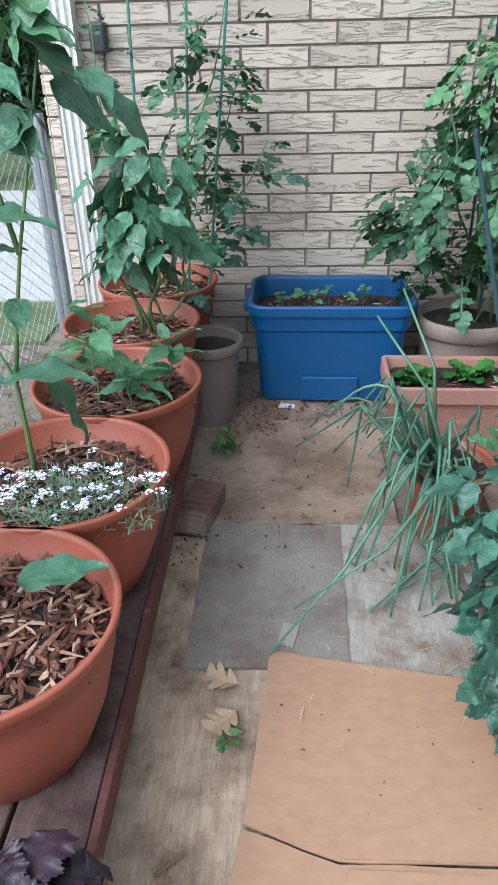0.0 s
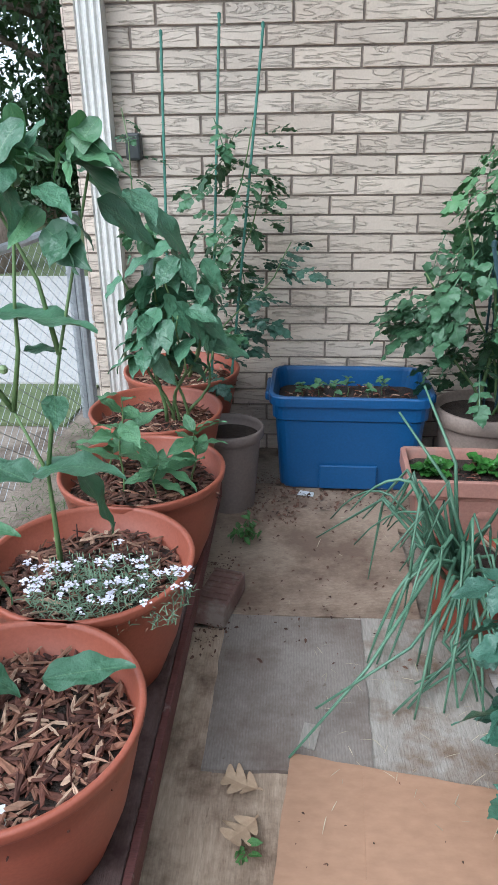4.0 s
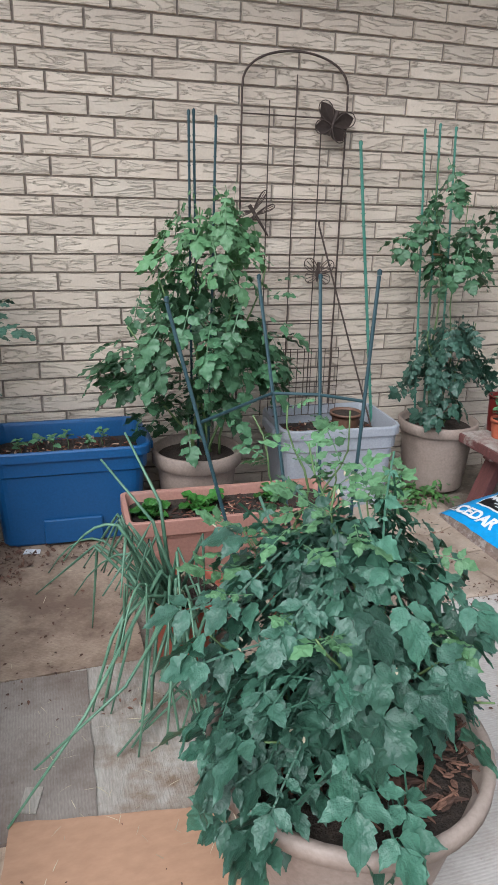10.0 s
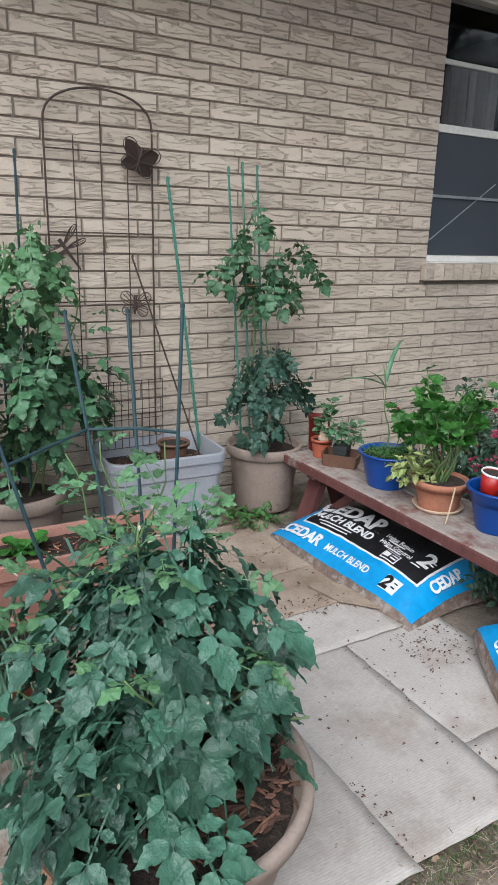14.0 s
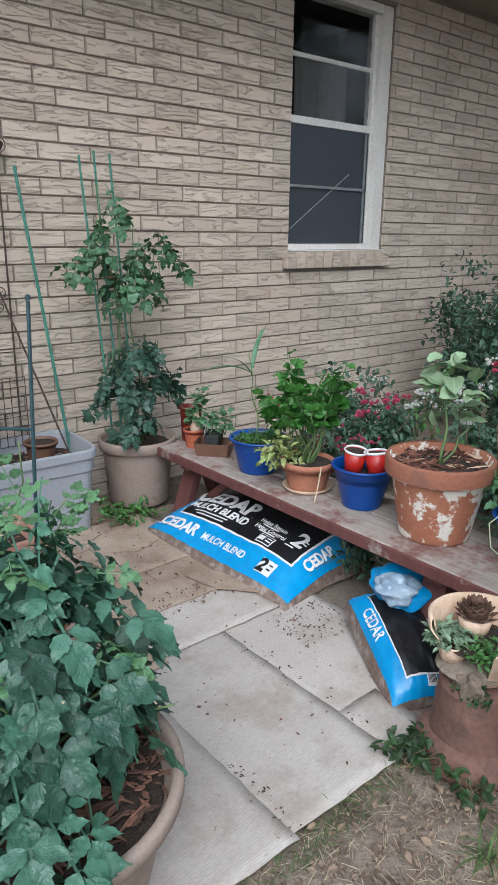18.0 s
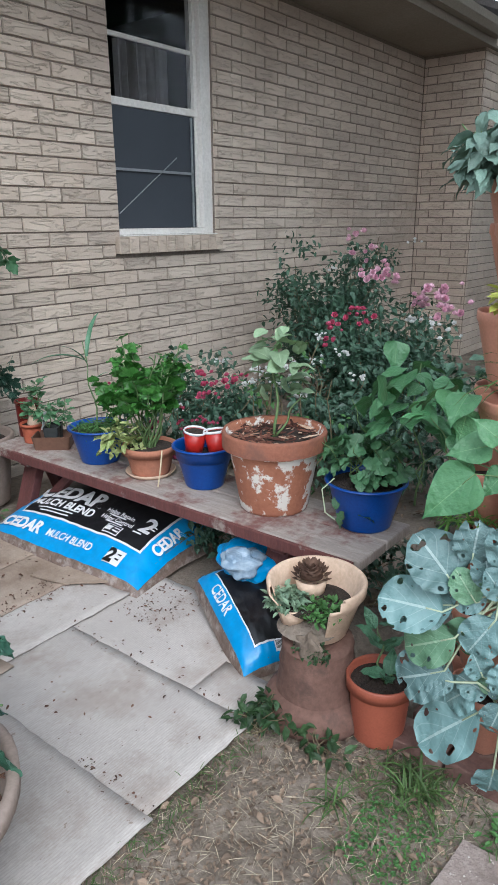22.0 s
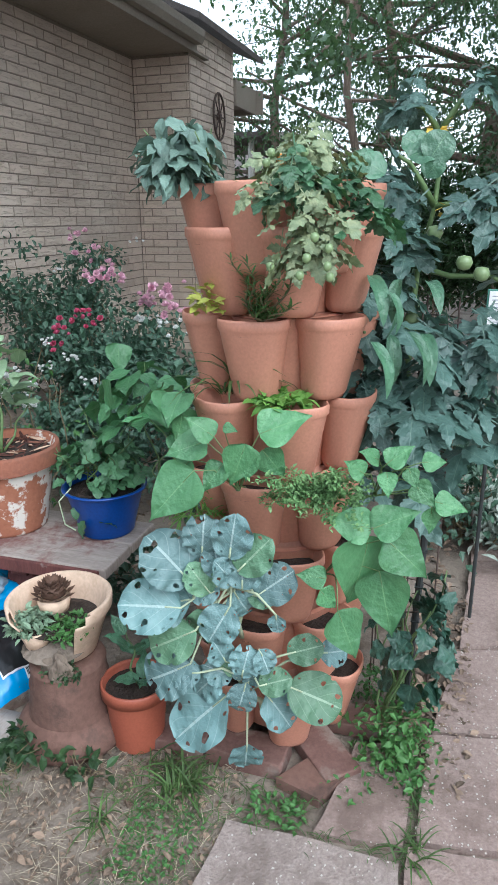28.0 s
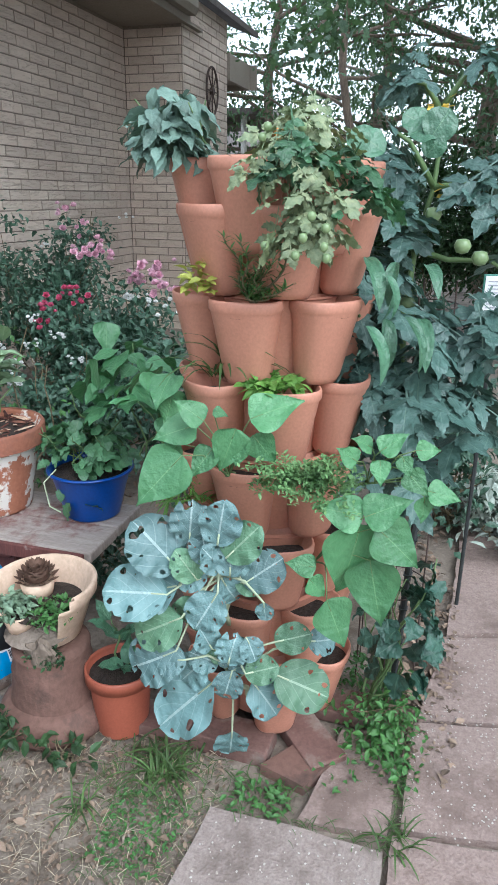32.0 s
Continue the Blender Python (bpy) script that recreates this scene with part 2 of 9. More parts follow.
surface("rosy_plastic", (0.38, 0.185, 0.145), (0.45, 0.235, 0.185), 4, rough=0.6, bump=0.08, fine=100, stain=(0.33, 0.20, 0.165), stain_scale=5)
surface("tan_plastic", (0.27, 0.205, 0.17), (0.355, 0.28, 0.24), 4, rough=0.6, bump=0.12, fine=100, stain=(0.19, 0.145, 0.12), stain_scale=5, stain_at=(0.5, 0.72))
surface("dark_taupe", (0.16, 0.125, 0.11), (0.215, 0.17, 0.15), 4, rough=0.6, bump=0.08, fine=100)
surface("blue_plastic", (0.010, 0.075, 0.215), (0.015, 0.092, 0.25), 2, rough=0.38, bump=0.04, fine=120, stain=(0.02, 0.085, 0.21), stain_scale=5, stain_at=(0.6, 0.9))
surface("blue_glaze", (0.004, 0.048, 0.25), (0.008, 0.072, 0.34), 3, rough=0.3, bump=0.03, fine=120)
surface("grey_plastic", (0.30, 0.31, 0.345), (0.36, 0.375, 0.41), 2, rough=0.5, bump=0.05, fine=120, stain=(0.26, 0.255, 0.26), stain_scale=4, stain_at=(0.55, 0.85))
surface("red_paint_wood", (0.09, 0.030, 0.028), (0.17, 0.060, 0.052), 5, (1, 8, 1), 0.75, 0.4, 50, stain=(0.30, 0.25, 0.22), stain_scale=7, stain_at=(0.60, 0.68))
surface("worn_bench", (0.26, 0.215, 0.19), (0.44, 0.385, 0.345), 6, (9, 1, 1), 0.88, 0.6, 50, stain=(0.19, 0.09, 0.078), stain_scale=4.5, stain_at=(0.50, 0.62))
surface("dark_bench", (0.075, 0.045, 0.04), (0.16, 0.10, 0.088), 6, (9, 1, 1), 0.85, 0.6, 50, stain=(0.05, 0.022, 0.02), stain_scale=4)
surface("red_brick", (0.13, 0.068, 0.056), (0.21, 0.12, 0.098), 9, rough=0.92, bump=0.6, fine=90, stain=(0.24, 0.19, 0.16), stain_scale=6)


def chip_surface(name, stops):
    """Shredded wood: each piece its own tone, with long fibres."""
    m, nt, b, _ = nodes_of(name)
    col = ramp(nt, nt.nodes.new("ShaderNodeNewGeometry").outputs["Random Per Island"], stops)
    fibre = noise_tex(nt, 90, 3)
    col = mixed(nt, 0.55, col, mixed(nt, 1.0, col, ramp(nt, fibre, [(0.3, (0.35, 0.3, 0.28)), (0.7, (1.25, 1.2, 1.15))]), "MULTIPLY"))
    nt.links.new(col, b.inputs["Base Color"])
    b.inputs["Roughness"].default_value = 0.85
    bumped(nt, b, fibre, 0.5, 0.003)
    MATS[name] = m


chip_surface("wood_chip", [(0.0, (0.045, 0.016, 0.011)), (0.45, (0.135, 0.050, 0.033)), (0.78, (0.26, 0.125, 0.078)), (1.0, (0.60, 0.44, 0.32))])

surface("dark_chip", (0.06, 0.028, 0.02), (0.17, 0.085, 0.055), 14, (1, 6, 1), 0.85, 0.4, 80, vary=0.5, island=True)
surface("green_stake", (0.045, 0.175, 0.13), (0.075, 0.235, 0.18), 8, rough=0.5, bump=0.1)
surface("dark_stake", (0.016, 0.045, 0.055), (0.028, 0.065, 0.078), 8, rough=0.5, bump=0.1)
surface("dark_iron", (0.05, 0.036, 0.032), (0.11, 0.075, 0.062), 20, rough=0.7, bump=0.3, metal=0.3)
surface("galvanised", (0.30, 0.32, 0.34), (0.42, 0.44, 0.46), 14, rough=0.5, bump=0.1, metal=0.7)
surface("white_paint", (0.66, 0.64, 0.60), (0.76, 0.74, 0.71), 4, rough=0.6, bump=0.12, stain=(0.50, 0.46, 0.40), stain_scale=6, stain_at=(0.62, 0.8))
# Beige kept dark: part of the shade at the eave is put into the paint.
surface("shaded_eave_paint", (0.22, 0.19, 0.155), (0.28, 0.245, 0.205), 2, rough=0.8, bump=0.1)
surface("roof_shingle", (0.07, 0.06, 0.055), (0.15, 0.13, 0.12), 12, rough=0.95, bump=0.8, fine=90)
surface("screen_mesh", (0.035, 0.042, 0.055), (0.05, 0.058, 0.072), 2, rough=0.55, bump=0.1, fine=300)
# Near-black colour stands for the lack of light indoors.
surface("unlit_room", (0.02, 0.02, 0.02), (0.035, 0.034, 0.033), 2, rough=0.95, bump=0)
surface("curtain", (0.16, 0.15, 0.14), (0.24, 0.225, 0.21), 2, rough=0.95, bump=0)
surface("bag_blue", (0.010, 0.25, 0.58), (0.02, 0.31, 0.68), 3, rough=0.28, bump=0.25, fine=35, dist=0.006)
surface("bag_black", (0.006, 0.006, 0.008), (0.014, 0.014, 0.016), 3, rough=0.3, bump=0.25, fine=35, dist=0.006)
surface("bag_mulch", (0.10, 0.065, 0.05), (0.26, 0.19, 0.155), 26, rough=0.5, bump=0.6, fine=70, stain=(0.34, 0.29, 0.26), stain_scale=22)
surface("print_white", (0.70, 0.71, 0.72), (0.78, 0.78, 0.79), 5, rough=0.35, bump=0.05)
surface("clear_film", (0.14, 0.24, 0.36), (0.42, 0.50, 0.58), 14, rough=0.2, bump=0.5, fine=40)
surface("flue_clay", (0.115, 0.060, 0.045), (0.20, 0.112, 0.086), 7, rough=0.92, bump=0.8, fine=60, stain=(0.07, 0.045, 0.037), stain_scale=5)
surface("pale_clay", (0.60, 0.43, 0.31), (0.70, 0.53, 0.40), 5, rough=0.8, bump=0.2, fine=80, stain=(0.52, 0.36, 0.25), stain_scale=6)
surface("bark", (0.10, 0.075, 0.055), (0.26, 0.205, 0.16), 14, (1, 1, 0.3), 0.95, 0.9, 60, dist=0.01)
surface("red_cup", (0.38, 0.014, 0.010), (0.46, 0.022, 0.016), 4, rough=0.35, bump=0.03)
surface("red_glaze", (0.10, 0.010, 0.008), (0.17, 0.018, 0.014), 4, rough=0.35, bump=0.03)
surface("orange_pot", (0.42, 0.10, 0.05), (0.50, 0.14, 0.075), 4, rough=0.6, bump=0.05)
surface("brown_plastic", (0.13, 0.065, 0.042), (0.18, 0.095, 0.062), 4, rough=0.55, bump=0.05)
surface("black_plastic", (0.018, 0.022, 0.022), (0.04, 0.045, 0.045), 4, rough=0.5, bump=0.05)
surface("aggregate", (0.22, 0.155, 0.132), (0.36, 0.275, 0.24), 60, rough=0.92, bump=0.8, fine=150, stain=(0.17, 0.12, 0.10), stain_scale=3.0)
surface("grey_aggregate", (0.23, 0.18, 0.158), (0.38, 0.315, 0.28), 70, rough=0.92, bump=0.9, fine=160, stain=(0.18, 0.14, 0.12), stain_scale=4.0)
surface("stem_green", (0.085, 0.15, 0.05), (0.15, 0.225, 0.085), 10, rough=0.6, bump=0.1)
surface("stem_brown", (0.11, 0.085, 0.045), (0.19, 0.15, 0.085), 10, rough=0.8, bump=0.3)
surface("cane", (0.22, 0.10, 0.05), (0.34, 0.17, 0.09), 10, rough=0.7, bump=0.2)
surface("dry_leaf", (0.11, 0.075, 0.052), (0.27, 0.195, 0.14), 12, rough=0.9, bump=0.3, vary=0.45, island=True)
surface("oak_tan", (0.36, 0.235, 0.145), (0.54, 0.39, 0.26), 20, rough=0.85, bump=0.4)
surface("straw", (0.36, 0.30, 0.20), (0.52, 0.45, 0.33), 12, rough=0.9, bump=0.2, vary=0.3, island=True)
surface("petal_white", (0.66, 0.63, 0.74), (0.80, 0.78, 0.85), 8, rough=0.7, bump=0.0, vary=0.1, island=True)
surface("petal_daisy", (0.72, 0.72, 0.70), (0.84, 0.84, 0.82), 8, rough=0.7, bump=0.0, vary=0.08, island=True)
surface("petal_pink", (0.62, 0.28, 0.40), (0.84, 0.60, 0.68), 8, rough=0.7, bump=0.0, vary=0.2, island=True)
surface("petal_red", (0.48, 0.05, 0.13), (0.66, 0.16, 0.27), 8, rough=0.7, bump=0.0, vary=0.2, island=True)
surface("petal_yellow", (0.75, 0.50, 0.05), (0.85, 0.68, 0.15), 8, rough=0.7, bump=0.0, vary=0.2, island=True)
surface("green_fruit", (0.17, 0.25, 0.11), (0.25, 0.33, 0.16), 8, rough=0.3, bump=0.0)
surface("orange_fruit", (0.70, 0.22, 0.03), (0.78, 0.28, 0.04), 8, rough=0.3, bump=0.0)
surface("onion_green", (0.055, 0.135, 0.085), (0.12, 0.22, 0.14), 10, rough=0.42, bump=0.1, vary=0.25)
surface("pale_stem", (0.36, 0.42, 0.27), (0.48, 0.54, 0.37), 10, rough=0.5, bump=0.1)
surface("dark_kale", (0.018, 0.012, 0.020), (0.060, 0.042, 0.055), 34, rough=0.38, bump=0.7, vary=0.3)
surface("cone_brown", (0.085, 0.045, 0.03), (0.16, 0.09, 0.06), 14, rough=0.8, bump=0.3, vary=0.2, island=True)
surface("jute", (0.50, 0.40, 0.26), (0.62, 0.52, 0.36), 20, rough=0.9, bump=0.2)
surface("far_wall", (0.40, 0.35, 0.30), (0.48, 0.43, 0.38), 3, rough=0.9, bump=0)
leaf_surface("tomato_leaf", (0.034, 0.098, 0.064), (0.082, 0.185, 0.128), (0.045, 0.115, 0.072), 0.38, 0.2, 0.045, 5.4, 0.5, ribs=0.2)
leaf_surface("wall_tomato_leaf", (0.036, 0.100, 0.046), (0.086, 0.185, 0.094), (0.09, 0.18, 0.09), 0.42, 0.25, 0.05, 5.0, 0.4, ribs=0.2)
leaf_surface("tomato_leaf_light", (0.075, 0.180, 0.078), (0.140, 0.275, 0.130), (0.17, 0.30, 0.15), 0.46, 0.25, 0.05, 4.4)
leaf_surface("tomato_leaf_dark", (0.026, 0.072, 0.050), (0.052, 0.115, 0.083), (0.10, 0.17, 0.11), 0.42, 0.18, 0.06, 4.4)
leaf_surface("vine_teal", (0.056, 0.112, 0.092), (0.104, 0.178, 0.152), (0.17, 0.25, 0.20), 0.42, 0.15, 0.06, 4.4)
leaf_surface("spotted_leaf", (0.11, 0.18, 0.10), (0.38, 0.40, 0.22), (0.25, 0.29, 0.17), 0.55, 0.2)
leaf_surface("pepper_leaf", (0.048, 0.130, 0.070), (0.110, 0.235, 0.140), (0.16, 0.28, 0.15), 0.36, 0.2, 0.045, 5)
leaf_surface("pepper_leaf_light", (0.070, 0.175, 0.082), (0.130, 0.270, 0.135), (0.20, 0.34, 0.15), 0.42, 0.25, 0.045, 5)
leaf_surface("grey_pepper", (0.110, 0.185, 0.150), (0.190, 0.275, 0.220), (0.20, 0.28, 0.22), 0.5, 0.12, 0.05)
leaf_surface("bean_leaf", (0.062, 0.185, 0.074), (0.125, 0.290, 0.130), (0.20, 0.37, 0.17), 0.40, 0.25, 0.04, 6, 0.25)
leaf_surface("collard_leaf", (0.095, 0.178, 0.175), (0.165, 0.268, 0.265), (0.46, 0.56, 0.54), 0.5, 0.08, 0.07, 4, 0.25, 0.365, ribs=0.35)
leaf_surface("collard_green", (0.08, 0.175, 0.10), (0.14, 0.26, 0.15), (0.36, 0.47, 0.34), 0.5, 0.1, 0.07, 4, 0.25, 0.355, ribs=0.35)
leaf_surface("yellow_leaf", (0.30, 0.33, 0.05), (0.45, 0.47, 0.09), (0.45, 0.46, 0.15), 0.5, 0.2)
leaf_surface("small_leaf", (0.045, 0.13, 0.030), (0.085, 0.205, 0.05), (0.10, 0.22, 0.07), 0.5, 0.2, island=True)
leaf_surface("thyme_leaf", (0.12, 0.25, 0.085), (0.22, 0.37, 0.15), (0.13, 0.22, 0.08), 0.5, 0.2, island=True)
leaf_surface("light_small_leaf", (0.10, 0.24, 0.04), (0.18, 0.34, 0.07), (0.2, 0.36, 0.1), 0.5, 0.25, island=True)
leaf_surface("celery_leaf", (0.034, 0.135, 0.022), (0.075, 0.22, 0.042), (0.10, 0.25, 0.05), 0.35, 0.22)
leaf_surface("variegated_leaf", (0.17, 0.26, 0.06), (0.50, 0.52, 0.24), (0.5, 0.52, 0.26), 0.5, 0.2, island=True)
leaf_surface("rose_leaf", (0.032, 0.080, 0.052), (0.085, 0.155, 0.100), (0.06, 0.11, 0.05), 0.45, 0.15, island=True)
leaf_surface("tree_leaf", (0.062, 0.125, 0.066), (0.135, 0.215, 0.120), (0.12, 0.20, 0.10), 0.55, 0.5, island=True, vary=0.35)
leaf_surface("dark_tree_leaf", (0.018, 0.048, 0.016), (0.042, 0.088, 0.03), (0.045, 0.09, 0.03), 0.55, 0.3, island=True, vary=0.35)
leaf_surface("grass_blade", (0.040, 0.085, 0.020), (0.090, 0.155, 0.040), (0.09, 0.15, 0.04), 0.6, 0.2, island=True, vary=0.35)
leaf_surface("silver_leaf", (0.28, 0.33, 0.28), (0.42, 0.47, 0.41), (0.46, 0.5, 0.44), 0.7, 0.1, island=True)
leaf_surface("succulent_leaf", (0.14, 0.22, 0.14), (0.22, 0.31, 0.20), (0.24, 0.33, 0.22), 0.5, 0.1, island=True)
leaf_surface("greygreen_leaf", (0.19, 0.29, 0.16), (0.29, 0.39, 0.24), (0.36, 0.45, 0.30), 0.55, 0.2)
# ---- glass: thin window panes ----
glass, _, gb, _ = nodes_of("window_glass")
gb.inputs["Base Color"].default_value = (0.9, 0.92, 0.95, 1)
gb.inputs["Roughness"].default_value = 0.03
gb.inputs["Transmission Weight"].default_value = 1.0
gb.inputs["IOR"].default_value = 1.25
MATS["window_glass"] = glass


# ---- building helpers ----
def mesh_of(name, bm, mat, smooth=False):
    me = bpy.data.meshes.new(name)
    bm.to_mesh(me)
    bm.free()
    me.materials.append(MATS[mat])
    if smooth:
        me.polygons.foreach_set("use_smooth", [True] * len(me.polygons))
    return me


def part(name, bm, mat, parent=None, label="", smooth=False, at=None):
    """One mesh object under a thing or under a part."""
    me = bm if isinstance(bm, bpy.types.Mesh) else mesh_of(name, bm, mat, smooth)
    ob = new(name, me)
    ob.parent = parent
    if at is not None:
        ob.matrix_basis = at
    if label:
        ob["label"] = label
    return ob


def thing(name, label, category, at=(0, 0, 0), group="", kind="", rz=0.0, rx=0.0, ry=0.0):
    ob = new(name)
    ob.empty_display_size = 0.05
    ob.matrix_basis = pose(*at, rx, ry, rz)
    return tagged(ob, label, category, group, kind)


def single(name, bm, mat, label, category, at=None, group="", kind="", smooth=False):
    ob = part(name, bm, mat, None, "", smooth, at)
    return tagged(ob, label, category, group, kind)


def box(x0, x1, y0, y1, z0, z1, bevel=0.0, bm=None):
    bm = bm or bmesh.new()
    r = bmesh.ops.create_cube(bm, size=1)
    bmesh.ops.transform(bm, verts=r["verts"], matrix=Matrix.LocRotScale(((x0 + x1) / 2, (y0 + y1) / 2, (z0 + z1) / 2), None, (x1 - x0, y1 - y0, z1 - z0)))
    if bevel:
        es = list({e for v in r["verts"] for e in v.link_edges})
        bmesh.ops.bevel(bm, geom=es, offset=bevel, segments=2, affect="EDGES", profile=0.5)
    return bm


def lathe(profile, seg=40, bm=None, sx=1.0, sy=1.0, wob=0.0):
    """Revolve (radius, height) pairs; a radius of 0 closes the end."""
    bm = bm or bmesh.new()
    rings = []
    for r, z in profile:
        if r <= 1e-6:
            rings.append([bm.verts.new((0, 0, z))])
        else:
            rings.append([bm.verts.new((sx * r * (1 + wob * math.sin(3 * a + z * 20)) * math.cos(a), sy * r * math.sin(a), z)) for a in (2 * math.pi * k / seg for k in range(seg))])
    for a, b in zip(rings, rings[1:]):
        for k in range(seg):
            q = [a[k % len(a)], a[(k + 1) % len(a)], b[(k + 1) % len(b)], b[k % len(b)]]
            q = list(dict.fromkeys(q))
            if len(q) > 2:
                bm.faces.new(q)
    bmesh.ops.recalc_face_normals(bm, faces=bm.faces)
    return bm


def tube(points, r0, r1=None, seg=7, bm=None):
    """A tapered tube along points."""
    bm = bm or bmesh.new()
    r1 = r0 if r1 is None else r1
    pts = [Vector(p) for p in points]
    rings = []
    side = None
    for k, p in enumerate(pts):
        d = (pts[min(k + 1, len(pts) - 1)] - pts[max(k - 1, 0)]).normalized()
        if side is None:
            side = d.orthogonal().normalized()
        side = (side - d * side.dot(d)).normalized()
        up = d.cross(side)
        r = r0 + (r1 - r0) * k / max(1, len(pts) - 1)
        rings.append([bm.verts.new(p + r * (math.cos(a) * side + math.sin(a) * up)) for a in (2 * math.pi * j / seg for j in range(seg))])
    for a, b in zip(rings, rings[1:]):
        for j in range(seg):
            bm.faces.new((a[j], a[(j + 1) % seg], b[(j + 1) % seg], b[j]))
    bm.faces.new(rings[0][::-1])
    bm.faces.new(rings[-1])
    return bm


def bend(a, b, sag=0.0, side=(0, 0, 0), n=7):
    """Points of a soft arc from a to b."""
    a, b, side = Vector(a), Vector(b), Vector(side)
    return [a.lerp(b, k / n) + (Vector((0, 0, -sag)) + side) * 4 * (k / n) * (1 - k / n) for k in range(n + 1)]


def slab(poly, z0, z1, rough_edge=0.0, seed=0):
    """A flat sheet with the given outline, corners first to last."""
    rnd = random.Random(seed)
    out = []
    for (x0, y0), (x1, y1) in zip(poly, poly[1:] + poly[:1]):
        n = max(1, int(math.hypot(x1 - x0, y1 - y0) / 0.05)) if rough_edge else 1
        for k in range(n):
            f = k / n
            out.append((x0 + (x1 - x0) * f + rnd.uniform(-1, 1) * rough_edge, y0 + (y1 - y0) * f + rnd.uniform(-1, 1) * rough_edge))
    bm = bmesh.new()
    top = [bm.verts.new((x, y, z1)) for x, y in out]
    low = [bm.verts.new((x, y, z0)) for x, y in out]
    bm.faces.new(top)
    bm.faces.new(low[::-1])
    n = len(out)
    for k in range(n):
        bm.faces.new((low[k], low[(k + 1) % n], top[(k + 1) % n], top[k]))
    bmesh.ops.recalc_face_normals(bm, faces=bm.faces)
    return bm


def joined(name, template, mats, mat):
    """One mesh out of many placed copies of a template (verts, faces, uvs or None)."""
    verts, faces, uvs = template
    v = np.c_[np.array(verts, float), np.ones(len(verts))]
    ms = np.array([[list(r) for r in m] for m in mats], float)
    allv = np.einsum("nij,kj->nki", ms, v)[..., :3].reshape(-1, 3)
    n = len(verts)
    allf = [tuple(i + k * n for i in f) for k in range(len(mats)) for f in faces]
    me = bpy.data.meshes.new(name)
    me.from_pydata(allv.tolist(), [], allf)
    if uvs is not None:
        lay = me.uv_layers.new(name="UVMap")
        per = np.array([uvs[i] for f in faces for i in f], float)
        lay.data.foreach_set("uv", np.tile(per, (len(mats), 1)).ravel())
    me.materials.append(MATS[mat])
    me.update()
    return me


def blade(L, W, prof, nl=7, fold=0.25, droop=0.5, wave=0.0, teeth=0.0, waves=3.0, nc=4, seed=1, sweep=0.0):
    """A leaf as (verts, faces, uvs): base at 0, along +y, face up. prof: breadth along the length."""
    rnd = random.Random(seed)
    verts, uvs, faces = [], [], []
    y = z = 0.0
    for i in range(nl + 1):
        v = i / nl
        w = 0.5 * W * prof(v)
        if teeth and 0 < i < nl:
            w *= 1 + teeth * (1 if i % 2 else -1)
        ang = -droop * v * 1.6 + 0.25 * droop
        if i:
            y += L / nl * math.cos(ang)
            z += L / nl * math.sin(ang)
        for c in range(nc + 1):
            u = 2 * c / nc - 1
            back = (sweep - 0.5 * teeth) * abs(u) * w
            verts.append((u * w, y + back, z + fold * abs(u) * w + wave * W * u * u * math.sin(waves * 2 * math.pi * v + (1.3 if u > 0 else 0))))
            uvs.append((0.5 + 0.5 * u, v))
    m = nc + 1
    for i in range(nl):
        for c in range(nc):
            a = i * m + c
            faces.append((a, a + 1, a + 1 + m, a + m))
    return verts, faces, uvs


def oval(v):
    return max(0.02, 2.55 * v ** 0.55 * (1 - v) ** 0.85) if 0 < v < 1 else 0.02


def heart(v):
    return max(0.02, (1 - v) ** 0.75 * min(1, 0.62 + 3.2 * v) * 1.15) if v < 1 else 0.02


def round_leaf(v):
    return 0.10 if v < 0.22 else max(0.03, (1 - abs((v - 0.64) / 0.37) ** 2.6) ** 0.5 if abs(v - 0.64) < 0.37 else 0.03)


def ovate(v):
    """Broad near the foot, drawn out to a point."""
    return max(0.02, 2.7 * v ** 0.42 * (1 - v) ** 1.3) if 0 < v < 1 else (0.25 if v <= 0 else 0.02)


def lobed(v):
    """A tomato leaflet: a pointed oval cut into forward lobes."""
    if v <= 0 or v >= 1:
        return 0.03
    return max(0.02, 3.0 * v ** 0.55 * (1 - v) ** 1.2 * (0.70 + 0.42 * ((4.0 * v + 0.15) % 1.0)))


def leaflet(v):
    """A broad pointed leaflet with a narrow foot and two or three shallow forward teeth."""
    if v <= 0.06 or v >= 1:
        return 0.05
    w = (v - 0.06) / 0.94
    return max(0.02, 3.25 * w ** 0.60 * (1 - w) ** 1.28 * (0.80 + 0.28 * ((3.6 * w + 0.05) % 1.0)))


def pointed(v):
    """A pepper leaf: broad below the middle, with a long tip."""
    return max(0.02, 3.05 * v ** 0.62 * (1 - v) ** 1.12) if 0 < v < 1 else 0.03


def oak(v):
    """An oak leaf: three pairs of deep lobes on a narrow middle."""
    if v < 0.14 or v >= 1:
        return 0.07
    w = (v - 0.14) / 0.86
    return 0.16 + math.sin(math.pi * min(1, 0.12 + 0.86 * w)) ** 0.7 * (0.15 + 0.85 * abs(math.sin(3.0 * math.pi * w ** 0.9)) ** 0.8)


def cabbage(v):
    return 0.12 if v <= 0 else max(0.05, (1 - abs(2 * v - 1.0) ** 2.2) ** 0.55 if abs(2 * v - 1.0) < 1 else 0.05)


def strap(v):
    return max(0.03, min(1, 0.5 + 2 * v) * (1 - v ** 3))


